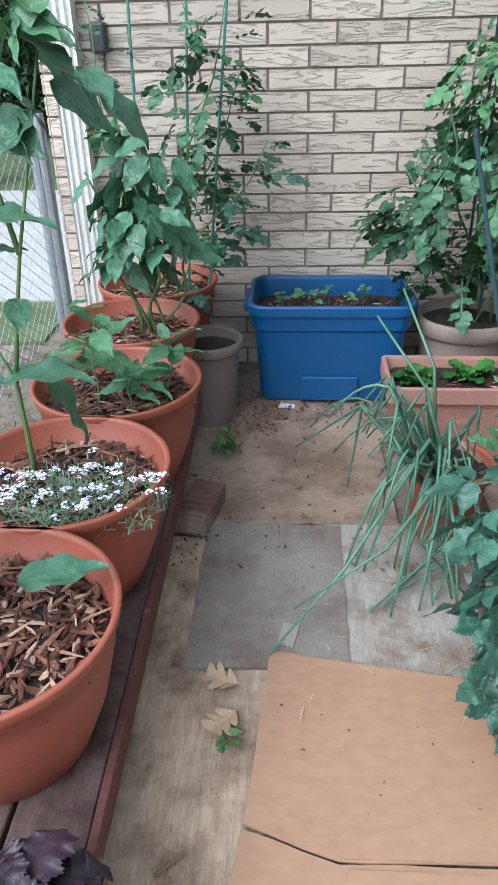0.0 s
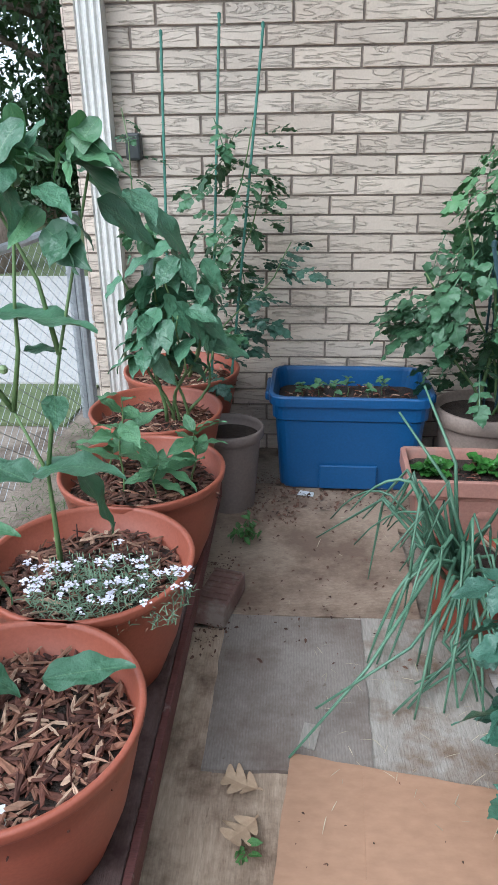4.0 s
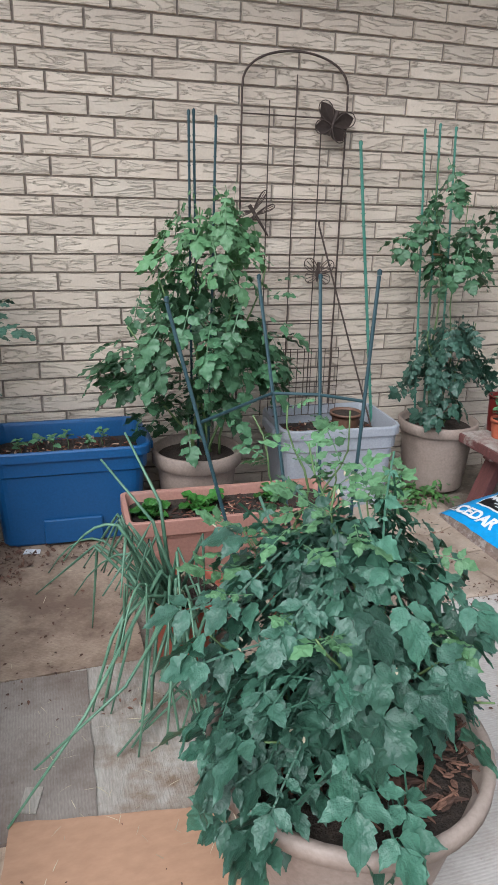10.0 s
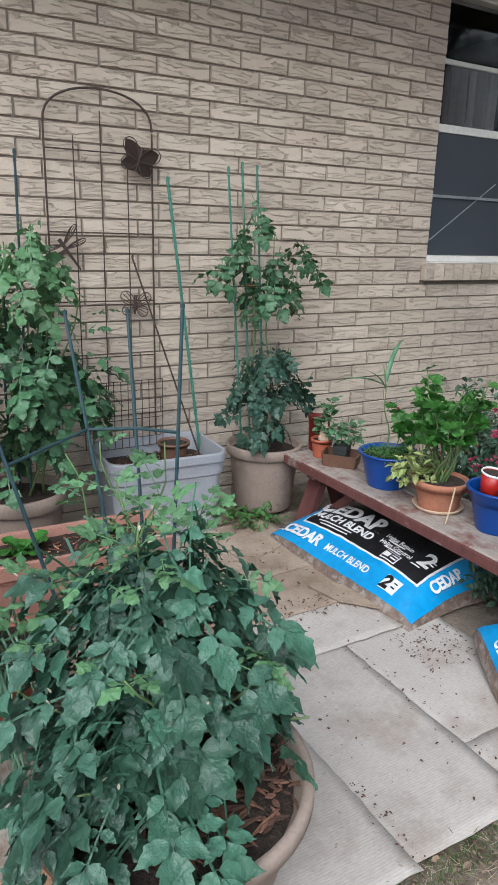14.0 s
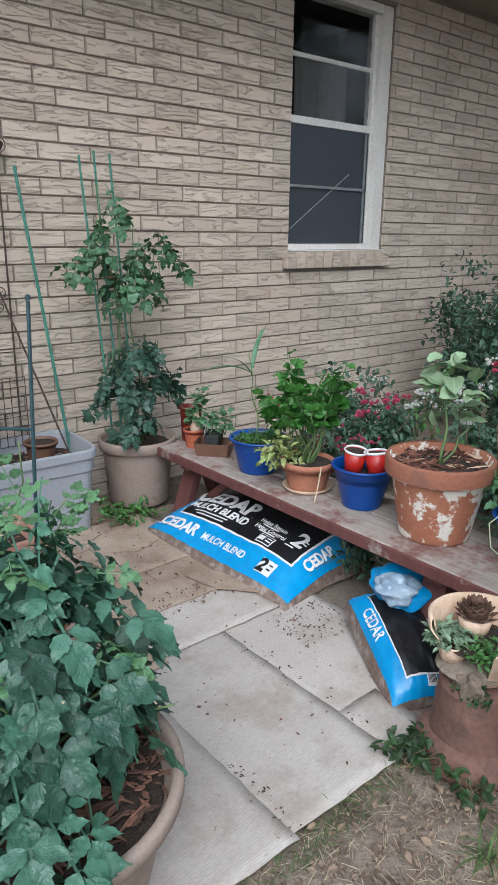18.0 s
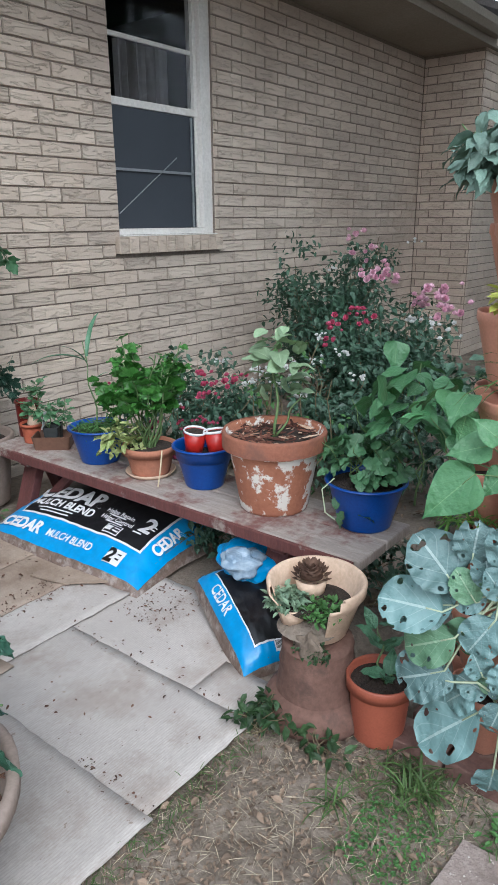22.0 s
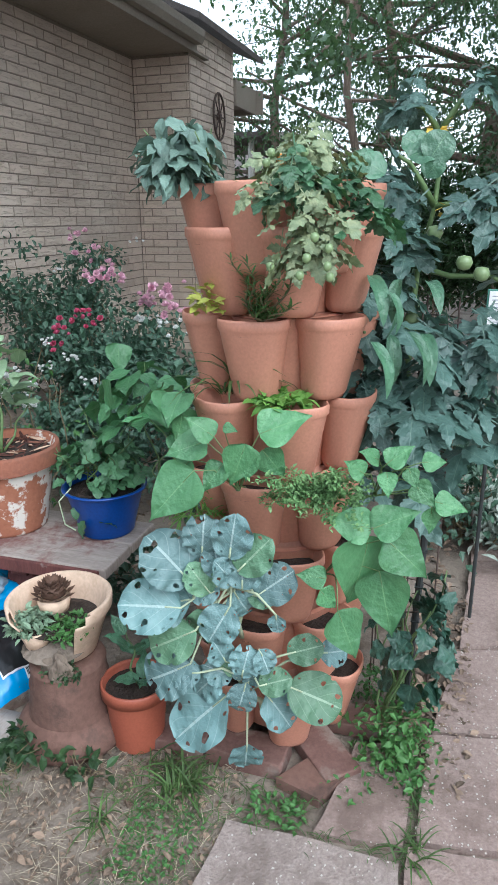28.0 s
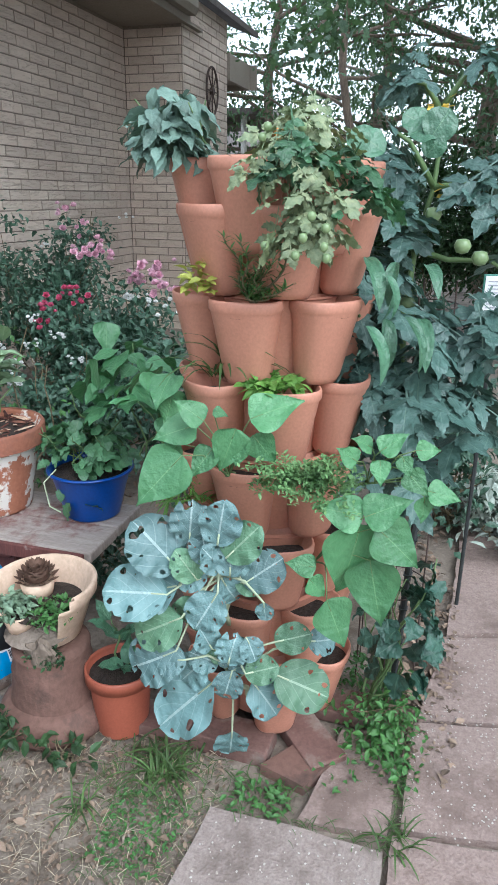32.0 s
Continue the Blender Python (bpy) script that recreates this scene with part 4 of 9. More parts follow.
def boards():
    """The sheets that lie on the ground between the pots."""
    sheets = [
        ("board", [(-0.32, 0.0), (-0.035, 0.0), (-0.03, 0.95), (-0.02, 1.38), (-0.32, 1.38)], "weathered_ply", -0.02, -0.006, "weathered brown plywood board lying on the ground"),
        ("board", [(-0.055, 0.885), (0.33, 0.90), (0.345, 1.43), (-0.05, 1.435)], "old_card", -0.012, 0.002, "weathered grey plywood sheet lying on the ground"),
        ("board", [(-0.30, 1.40), (0.10, 1.44), (0.11, 2.30), (-0.30, 2.28)], "tan_card", -0.02, -0.005, "stained brown plywood board lying on the ground"),
        ("board", [(0.085, 1.44), (0.52, 1.445), (0.52, 1.99), (0.085, 1.99)], "tan_card", -0.016, -0.002, "stained brown plywood board lying on the ground"),
        ("board", [(0.095, 1.96), (0.75, 1.96), (0.75, 2.66), (0.115, 2.66)], "tan_card", -0.02, -0.004, "stained brown plywood board lying on the ground"),
        ("board", [(0.30, 0.70), (0.76, 0.70), (0.76, 1.45), (0.30, 1.45)], "grey_ply", -0.018, -0.004, "weathered grey plywood sheet lying on the ground"),
        ("board", [(-0.07, 0.0), (0.14, 0.0), (0.14, 0.90), (-0.07, 0.90)], "weathered_ply", -0.02, -0.009, "weathered brown plywood board lying on the ground"),
    ]
    for k, (n, poly, mat, z0, z1, lab) in enumerate(sheets):
        single(n, slab(poly, z0, z1, 0.003, k), mat, lab, "board", group="boards on the ground")
    for lab, outline, flap, z, sd in (("flattened tan cardboard sheet with a torn edge", [(0.145, 0.935), (0.10, 0.52), (0.27, 0.46), (0.62, 0.46), (0.60, 0.86)], [(0.28, 0.462), (0.615, 0.464), (0.598, 0.858), (0.305, 0.905)], 0.003, 3),
                                      ("flattened tan cardboard sheet with a crease", [(0.098, 0.514), (0.04, 0.10), (0.60, 0.10), (0.62, 0.456), (0.27, 0.456)], [(0.27, 0.105), (0.598, 0.109), (0.616, 0.444), (0.285, 0.445)], 0.002, 4)):
        cb = thing("cardboard_sheet", lab, "cardboard", (0, 0, 0))
        part("sheet", slab(outline, z, z + 0.005, 0.002, sd), "cardboard", cb)
        part("flap", slab(flap, z + 0.0055, z + 0.0075, 0.001, sd + 2), "cardboard", cb)
    grey, brown = "flattened carton weathered to pale grey, lying on the ground", "dirt-stained brown flattened carton lying on the ground"
    P = [(0.66, 1.312, 0.470, 1.215, "grey_card", 0.0075), (1.300, 1.694, 0.488, 1.255, "grey_card", 0.003), (1.69, 1.86, 0.53, 0.715, "grey_card", -0.001), (1.682, 2.12, 0.700, 1.29, "grey_card", -0.0015), (1.42, 1.95, 1.235, 1.50, "grey_card", 0.008),
         (0.80, 1.44, 1.195, 1.63, "brown_card", 0.012), (1.43, 1.98, 1.47, 1.79, "brown_card", 0.012), (0.95, 1.46, 1.60, 2.18, "brown_card", 0.016), (1.45, 2.0, 1.76, 2.30, "brown_card", 0.016), (1.25, 1.9, 2.16, 2.56, "brown_card", 0.011)]
    for k, (a, b, c, d, m, z) in enumerate(P):
        single("cardboard_sheet", card_sheet(a, b, c, d, z, 20 + k), m, grey if m == "grey_card" else brown, "cardboard", group="flattened cartons on the ground", smooth=True)
    single("cardboard_scrap", slab([(1.80, 1.62), (1.93, 1.56), (2.02, 1.36), (1.98, 1.30), (1.84, 1.46)], 0.019, 0.024, 0.006, 39), "brown_card", "torn brown carton flap beside the mulch bag", "cardboard", group="scraps on the paving")
    for k, (cx, cy, r, a) in enumerate(((1.78, 2.05, 0.16, 0.3), (1.55, 2.18, 0.17, 1.0), (1.30, 2.05, 0.12, 0.7))):
        poly = [(cx + r * (1 if j % 2 else 0.75) * math.cos(a + j * 1.047), cy + r * 0.8 * math.sin(a + j * 1.047)) for j in range(6)]
        single("cardboard_scrap", slab(poly, 0.019, 0.024, 0.008, 40 + k), "brown_card", "curled scrap of dirty brown cardboard", "cardboard", group="scraps on the paving")
    walk_way = thing("paving_slabs", "square reddish aggregate paving slabs with grass joints", "path", (0, 0, 0), kind="structure")
    S = [([(1.694, -0.095), (1.695, -0.478), (1.15, -0.47), (1.2, -0.05)], "grey_aggregate"), ([(2.01, -0.338), (2.045, -0.492), (1.735, -0.478), (1.712, -0.29)], "aggregate"), ([(2.09, -0.510), (2.19, -0.95), (1.82, -1.0), (1.757, -0.505)], "aggregate"),
         ([(1.735, -0.490), (1.80, -1.0), (1.1, -1.1), (1.1, -0.482)], "aggregate"), ([(2.11, -0.525), (2.50, -0.58), (2.62, -1.0), (2.215, -0.97)], "aggregate"), ([(2.515, -0.585), (3.1, -0.62), (3.2, -1.0), (2.64, -1.0)], "aggregate"), ([(3.12, -0.62), (3.7, -0.62), (3.8, -1.0), (3.22, -1.0)], "aggregate")]
    for k, (poly, mat) in enumerate(S):
        part("paving_slab", slab(poly, -0.04, 0.002 * (k % 2), 0.004, 60 + k), mat, walk_way, "pale grey aggregate slab" if mat.startswith("grey") else "")


# ---- pots, tubs and benches ----
def bowl_pot(x, y, R, rim, low, seed, chip=420, dark=False, label="large terracotta-coloured plastic bowl planter filled with wood mulch"):
    p = thing("bowl_planter", label, "planter", (x, y, low), group="bowls on the low bench")
    h = rim - low
    prof = [(0, 0.0), (R * 0.60, 0.0), (R * 0.64, 0.005), (R * 0.80, h * 0.34), (R * 0.915, h * 0.72), (R * 0.955, h * 0.90), (R * 0.965, h * 0.905), (R * 0.985, h * 0.93), (R * 1.0, h * 0.985), (R * 0.995, h), (R * 0.955, h), (R * 0.94, h * 0.97), (R * 0.87, h * 0.70), (0, h * 0.70)]
    part("bowl", lathe(prof, 56), "terracotta_plastic", p, smooth=True)
    part("soil", lathe([(R * 0.885, h * 0.76), (R * 0.6, h * 0.80), (0, h * 0.82)], 32, wob=0.02), "soil", p, "dark potting soil", True)
    chips("wood_mulch", R * 0.86, h * 0.785, chip, "wood_chip", p, seed, mound=0.012)
    if dark:
        chips("dark_mulch", R * 0.84, h * 0.785, 260, "dark_chip", p, seed + 50, label="dark damp bark", mound=0.015)
    return p


def plain_pot(name, x, y, z, R, r, h, mat, label, category="plant pot", lip=0.12, soil=0.88, rx=0.0, group="", thick=0.07, lipmat=None, ry=0.0):
    """A tapered pot with a stepped lip, a hollow inside and soil."""
    p = thing(name, label, category, (x, y, z), group, rx=rx, ry=ry)
    t = R * thick
    lh = h * (1 - lip)
    rl = r + (R * 0.93 - r) * lh / h
    prof = [(0, 0), (r * 0.95, 0), (r * 0.97, 0.001), (r, h * 0.02), (r + (rl - r) * 0.03, h * 0.045), (r + (rl - r) * 0.97, lh * 0.97), (rl, lh), (rl + 0.001, lh + 0.001), (R * 0.98, lh + 0.003), (R * 0.985, lh + 0.004), (R, lh + h * 0.02), (R, h * 0.985), (R - t * 0.4, h), (R - t, h), (R - t * 1.3, h * 0.95), (R * 0.86, h * (soil - 0.03)), (0, h * (soil - 0.03))]
    part("pot", lathe(prof, 44), mat, p, smooth=True)
    part("soil", lathe([(R * 0.87, h * soil), (R * 0.5, h * (soil + 0.02)), (0, h * (soil + 0.015))], 24, wob=0.03), "soil", p, "dark potting soil", True)
    return p


def rounded_rect(hx, hy, r, n=5):
    pts = []
    for cx, cy, a0 in ((hx - r, hy - r, 0), (-hx + r, hy - r, 90), (-hx + r, -hy + r, 180), (hx - r, -hy + r, 270)):
        for k in range(n + 1):
            a = radians(a0 + 90 * k / n)
            pts.append((cx + r * math.cos(a), cy + r * math.sin(a)))
    return pts


def loft(sections, close=True):
    """Rounded-rectangle rings (hx, hy, corner, z) joined one to the next."""
    bm = bmesh.new()
    rings = [[bm.verts.new((px, py, z)) for px, py in rounded_rect(hx, hy, r)] for hx, hy, r, z in sections]
    n = len(rings[0])
    for a, b in zip(rings, rings[1:]):
        for k in range(n):
            bm.faces.new((a[k], a[(k + 1) % n], b[(k + 1) % n], b[k]))
    bm.faces.new(rings[0][::-1])
    if close:
        bm.faces.new(rings[-1])
    bmesh.ops.recalc_face_normals(bm, faces=bm.faces)
    return bm


def storage_tub(x, y, z, hx, hy, h, mat, label, rz=0.0, soil=0.80):
    p = thing("storage_tub", label, "storage tub", (x, y, z), rz=rz)
    s = [(hx * 0.84, hy * 0.80, 0.05, 0), (hx * 0.86, hy * 0.82, 0.05, 0.008), (hx * 0.92, hy * 0.90, 0.055, h * 0.74), (hx * 0.955, hy * 0.94, 0.06, h * 0.76), (hx * 0.965, hy * 0.95, 0.06, h * 0.90), (hx, hy, 0.065, h * 0.905), (hx, hy, 0.065, h * 0.985), (hx * 0.99, hy * 0.985, 0.065, h), (hx * 0.95, hy * 0.93, 0.06, h), (hx * 0.94, hy * 0.915, 0.06, h * 0.97), (hx * 0.90, hy * 0.87, 0.055, h * (soil - 0.03))]
    part("tub", loft(s), mat, p, smooth=False)
    part("soil", loft([(hx * 0.915, hy * 0.885, 0.05, h * (soil - 0.02)), (hx * 0.88, hy * 0.85, 0.05, h * soil)]), "soil", p, "dark potting soil")
    b = bmesh.new()
    box(-hx * 0.36, hx * 0.36, -hy * 0.915, -hy * 0.86, h * 0.02, h * 0.28, 0.006, b)
    part("front_panel", b, mat, p)
    for d in (-1, 1):
        part("handle", box(d * hx * 1.02 - 0.012, d * hx * 1.02 + 0.012, -hy * 0.45, hy * 0.45, h * 0.86, h * 0.955, 0.008), mat, p)
    chips("wood_mulch", hx * 0.82, h * soil + 0.002, 160, "wood_chip", p, 77, (0.007, 0.03, 0.003), sx=1.0, sy=hy / hx)
    return p


def low_bench():
    b = thing("bench", "low dark-red weathered wooden bench resting on bricks", "bench", (0, 0, 0))
    for k, (x0, x1) in enumerate(((-0.55, -0.42), (-0.41, -0.28), (-0.272, -0.14))):
        part("plank", box(x0, x1, 0.10, 2.62, 0.117, 0.15, 0.004), "dark_bench", b)
    part("edge_rail", box(-0.139, -0.122, 0.10, 2.62, 0.085, 0.147, 0.003), "red_paint_wood", b, "dark red painted edge")
    for y in (0.35, 2.2):
        part("cleat", box(-0.53, -0.15, y - 0.02, y + 0.02, 0.08, 0.116, 0.003), "red_paint_wood", b)
    for y in (0.35, 1.50, 2.2):
        for x in (-0.46, -0.20):
            single("brick", box(x - 0.05, x + 0.05, y - 0.10, y + 0.10, -0.02, 0.0795, 0.004), "red_brick", "red-brown brick under the bench", "brick", group="bricks under the bench")
    br = thing("loose_brick", "rough red-brown brick standing beside the bench", "brick", (-0.075, 1.48, -0.004), rz=-14)
    part("body", box(-0.05, 0.05, -0.10, 0.10, 0, 0.068, 0.006), "red_brick", br)
    for k in range(7):
        part("ridge", box(-0.045, 0.045, -0.085 + 0.027 * k, -0.073 + 0.027 * k, 0.066, 0.073, 0.002), "red_brick", br)


def tall_bench():
    b = thing("bench", "weathered picnic bench with worn red paint", "bench", (0, 0, 0))
    for x0, x1, y1 in ((2.112, 2.275, 2.285), (2.282, 2.445, 2.36)):
        part("plank", box(x0, x1, 0.41, y1, 0.295, 0.33, 0.006), "worn_bench", b, "worn grey and red plank")
    part("edge_rail", box(2.098, 2.111, 0.43, 2.28, 0.285, 0.326, 0.003), "red_paint_wood", b, "chipped dark red edge")
    for y in (0.72, 2.1):
        part("cleat", box(2.13, 2.37, y - 0.03, y + 0.03, 0.255, 0.294, 0.004), "red_paint_wood", b)
        for d in (-1, 1):
            leg = box(-0.022, 0.022, -0.045, 0.045, 0, 0.31, 0.004)
            part("leg", leg, "red_paint_wood", b, at=pose(2.25 + d * 0.13, y + 0.04, -0.02, 0, -d * 20, 0))
        part("brace", box(-0.02, 0.02, -0.018, 0.018, 0, 0.34, 0.003), "red_paint_wood", b, at=pose(2.2, y - 0.02 + (0.0 if y > 1 else 0.0), 0.06, 50 if y > 1 else -50, 0, 0))


def trough():
    p = thing("planter_trough", "dusty rose plastic window-box planter", "planter", (0.92, 1.93, 0.0), rz=-2)
    hx, hy, h = 0.40, 0.14, 0.27
    s = [(hx * 0.86, hy * 0.78, 0.02, 0), (hx * 0.93, hy * 0.90, 0.02, h * 0.72), (hx * 0.945, hy * 0.92, 0.02, h * 0.74), (hx * 0.95, hy * 0.93, 0.02, h * 0.78), (hx, hy, 0.022, h * 0.80), (hx, hy, 0.022, h * 0.99), (hx * 0.995, hy * 0.98, 0.022, h), (hx * 0.96, hy * 0.90, 0.02, h), (hx * 0.95, hy * 0.88, 0.02, h * 0.97), (hx * 0.92, hy * 0.84, 0.02, h * 0.80)]
    part("trough", loft(s), "rosy_plastic", p)
    part("soil", loft([(hx * 0.925, hy * 0.845, 0.02, h * 0.84), (hx * 0.90, hy * 0.8, 0.02, h * 0.87)]), "soil", p, "dark potting soil")
    chips("wood_mulch", hx * 0.86, h * 0.86, 150, "wood_chip", p, 12, (0.007, 0.03, 0.003), sx=1.0, sy=hy / hx * 0.9)
    for k in range(5):
        g = lathe([(0, -0.006), (0.020, -0.004), (0.024, 0), (0.020, 0.004), (0, 0.006)], 10, sx=1.3, sy=0.8)
        part("moulding", g, "rosy_plastic", p, at=pose(-0.28 + 0.14 * k, -hy * 0.85, h * 0.52, 90, 0, 0))


def bag(name, at, L, W, T, label, rz=0, rx=0, ry=0, seed=1, skew=0.0):
    """A stuffed pillow of film: black panel, blue border, clear sides that show the mulch."""
    b = thing(name, label, "mulch bag", at, rz=rz, rx=rx, ry=ry)
    n, m = 36, 26

    def height(u, v):
        e = max(0.0, (1 - abs(u) ** 3.2)) * max(0.0, (1 - abs(v) ** 2.6))
        return T * (1 - skew * v) * e ** 0.36 * (1 + 0.05 * noise.noise((u * 2.4 + seed, v * 2.4, 0))) + 0.004 * noise.noise((u * 9 + seed, v * 9, 1))

    def sheet(u0, u1, v0, v1, lift, nu, nv, low=False):
        bm = bmesh.new()
        g = []
        for i in range(nu + 1):
            row = []
            for j in range(nv + 1):
                u, v = u0 + (u1 - u0) * i / nu, v0 + (v1 - v0) * j / nv
                pin = 1 - 0.05 * (abs(u) ** 4) * (1 - abs(v))
                row.append(bm.verts.new((v * W / 2 * (1 - 0.05 * u * u), u * L / 2 * pin, (0.0 if low else height(u, v) + lift))))
            g.append(row)
        for a, c in zip(g, g[1:]):
            for j in range(nv):
                bm.faces.new((a[j], c[j], c[j + 1], a[j + 1]))
        bmesh.ops.recalc_face_normals(bm, faces=bm.faces)
        return bm

    part("film", sheet(-1, 1, -1, 1, 0.0, n, m), "bag_mulch", b, "clear film with brown mulch behind it", True)
    part("underside", sheet(-1, 1, -1, 1, 0.0, n, m, True), "bag_mulch", b)
    part("blue_print", sheet(-0.985, 0.985, -0.93, 0.93, 0.0025, n, m + 10), "bag_blue", b, "bright blue printed border", True)
    part("white_line", sheet(-0.76, 0.80, -0.74, 0.52, 0.0040, 30, 20), "print_white", b, "thin white line", True)
    part("black_print", sheet(-0.74, 0.78, -0.71, 0.49, 0.0055, 30, 20), "bag_black", b, "black printed panel", True)

    def words(body, size, u, v, turn=0, squeeze=1.0, mat="print_white", bold=0.0, lift=0.0075):
        ob = put_text(body, size, Matrix(), mat, b, "lettering", 1.0, 0.0003, bold)
        q = Matrix.Rotation(radians(90 + turn), 3, "Z")
        for vert in ob.data.vertices:
            c = q @ Vector((vert.co.x * squeeze, vert.co.y, 0))
            y, x = c.y + u * L / 2, c.x + v * W / 2
            uu, vv = max(-0.98, min(0.98, y / (L / 2))), max(-0.98, min(0.98, x / (W / 2)))
            vert.co = (x, y, height(uu, vv) + lift + vert.co.z)
        return ob

    def patch(u, v, du, dv, mat="print_white", lift=0.0085, label_="", nm="printed_patch"):
        part(nm, sheet(u - du, u + du, v - dv, v + dv, lift, 4, 4), mat, b, label_, True)

    return b, words, patch


def mulch_bags():
    b, words, patch = bag("mulch_bag", (2.19, 1.67, 0.0), 0.90, 0.56, 0.165, "full blue and black plastic bag of cedar mulch", rz=180 + 3, seed=3, skew=0.42)
    words("CEDAR", 0.108, -0.36, 0.0, 0, 1.1, bold=0.004)
    words("MULCH BLEND", 0.054, -0.33, 0.255, 0, 1.0, bold=0.0018)
    words("CEDAR", 0.070, -0.56, 0.73, 0, 1.05, bold=0.003)
    words("MULCH BLEND", 0.040, 0.08, 0.745, 0, 0.95, bold=0.0008)
    words("2", 0.075, 0.59, 0.74, 0, 1.0, "bag_black", 0.003, 0.0105)
    words("Helps Retain", 0.029, 0.33, 0.09, 0, 1.0, bold=0.0003)
    words("Helps Control", 0.029, 0.35, 0.21, 0, 1.0, bold=0.0003)
    words("2", 0.11, 0.66, 0.10, 0, 1.0, bold=0.003)
    words("CEDAR", 0.055, 0.885, 0.10, 90, 0.9, bold=0.002)
    patch(0.63, 0.74, 0.085, 0.11)
    patch(-0.86, 0.78, 0.045, 0.06)
    for j in range(6):
        patch(-0.893 + 0.013 * j, 0.78, 0.004, 0.05, "bag_black", 0.0105, "", "text_bar")
    patch(0.40, 0.385, 0.085, 0.085)
    patch(0.40, 0.385, 0.076, 0.072, "bag_black", 0.0095)
    patch(0.36, 0.385, 0.030, 0.045, "print_white", 0.0105)
    for k, (u, v, l) in enumerate(((-0.36, 0.375, 0.24), (-0.34, 0.435, 0.20), (0.32, 0.145, 0.10), (0.34, 0.265, 0.10), (0.72, 0.05, 0.025), (0.72, 0.11, 0.025), (0.62, 0.27, 0.05), (0.67, 0.70, 0.02), (0.67, 0.77, 0.02), (0.44, 0.36, 0.03), (0.44, 0.41, 0.03))):
        patch(u, v, l, 0.011, "bag_black" if 0.68 < v < 0.8 else "print_white", 0.0105 if v > 0.3 and u > 0.3 else 0.0075, "", "text_bar")
    b2, words, patch = bag("mulch_bag", (2.045, 0.77, 0.02), 0.47, 0.25, 0.11, "half-empty blue mulch bag with its top folded over", rz=150, seed=9, rx=-10)
    words("CEDAR", 0.042, -0.15, 0.72, 0, 1.0, bold=0.001)
    patch(0.86, -0.12, 0.07, 0.13)
    for k in range(7):
        patch(0.86, -0.21 + 0.03 * k, 0.045, 0.008, "bag_black", 0.0105, "", "text_bar")
    rnd = random.Random(5)
    bm = bmesh.new()
    bmesh.ops.create_icosphere(bm, subdivisions=4, radius=0.1)
    for v in bm.verts:
        n1 = noise.noise(v.co * 16) * 0.035 + noise.noise(v.co * 34) * 0.014
        v.co = Vector((v.co.x * 1.1, v.co.y * 1.0, v.co.z * 0.55)) * (1 + n1 * 8)
    part("folded_top", bm, "bag_blue", b2, "crumpled blue film", False, pose(-0.05, -0.17, 0.13))
    bm = bmesh.new()
    bmesh.ops.create_icosphere(bm, subdivisions=4, radius=0.07)
    for v in bm.verts:
        v.co = Vector((v.co.x * 1.1, v.co.y * 0.9, v.co.z * 0.6)) * (1 + noise.noise(v.co * 26) * 0.35)
    part("clear_fold", bm, "clear_film", b2, "crumpled clear film", False, pose(-0.01, -0.12, 0.16))


lay_bricks()
eave()
window()
downspout()
fence()
boards()
low_bench()
tall_bench()
trough()
mulch_bags()
BOWLS = [(-0.325, 0.60, 0.232, 0.45), (-0.31, 1.05, 0.235, 0.45), (-0.285, 1.50, 0.235, 0.45), (-0.335, 1.97, 0.23, 0.45), (-0.315, 2.42, 0.235, 0.45)]
for k, (bx, by, br, bz) in enumerate(BOWLS):
    bowl_pot(bx, by, br, bz, 0.15, k, (760, 420, 330, 560, 420)[k], k in (1, 2))
plain_pot("plant_pot", -0.10, 2.13, -0.02, 0.13, 0.09, 0.34, "dark_taupe", "tall taupe plastic pot standing behind the bench")
storage_tub(0.36, 2.42, 0.0, 0.315, 0.205, 0.40, "blue_plastic", "deep blue plastic storage tub planted with seedlings", rz=-1)
storage_tub(1.51, 2.43, -0.01, 0.275, 0.20, 0.41, "grey_plastic", "grey plastic storage tub used as a planter", rz=-3)
plain_pot("plant_pot", 0.885, 2.38, 0.0, 0.19, 0.14, 0.32, "tan_plastic", "round tan plastic pot with a rolled rim", lip=0.2)
plain_pot("plant_pot", 2.11, 2.48, 0.0, 0.192, 0.145, 0.335, "tan_plastic", "large dusty tan plastic pot with a banded rim", lip=0.16)
plain_pot("plant_pot", 0.645, 1.455, -0.005, 0.125, 0.09, 0.225, "terracotta_plastic", "terracotta pot planted with spring onions", lip=0.16)
plain_pot("plant_pot", 0.82, 0.70, -0.005, 0.285, 0.20, 0.31, "tan_plastic", "very large beige plastic pot with a thick rolled rim", lip=0.12)
plain_pot("plant_pot", 1.02, 1.36, -0.005, 0.16, 0.11, 0.26, "terracotta_plastic", "terracotta pot half hidden by tomato leaves", lip=0.14)


# ---- plants ----
def kinds(name, mat, make, n=3):
    return [leaf_mesh(name, make(k), mat) for k in range(n)]


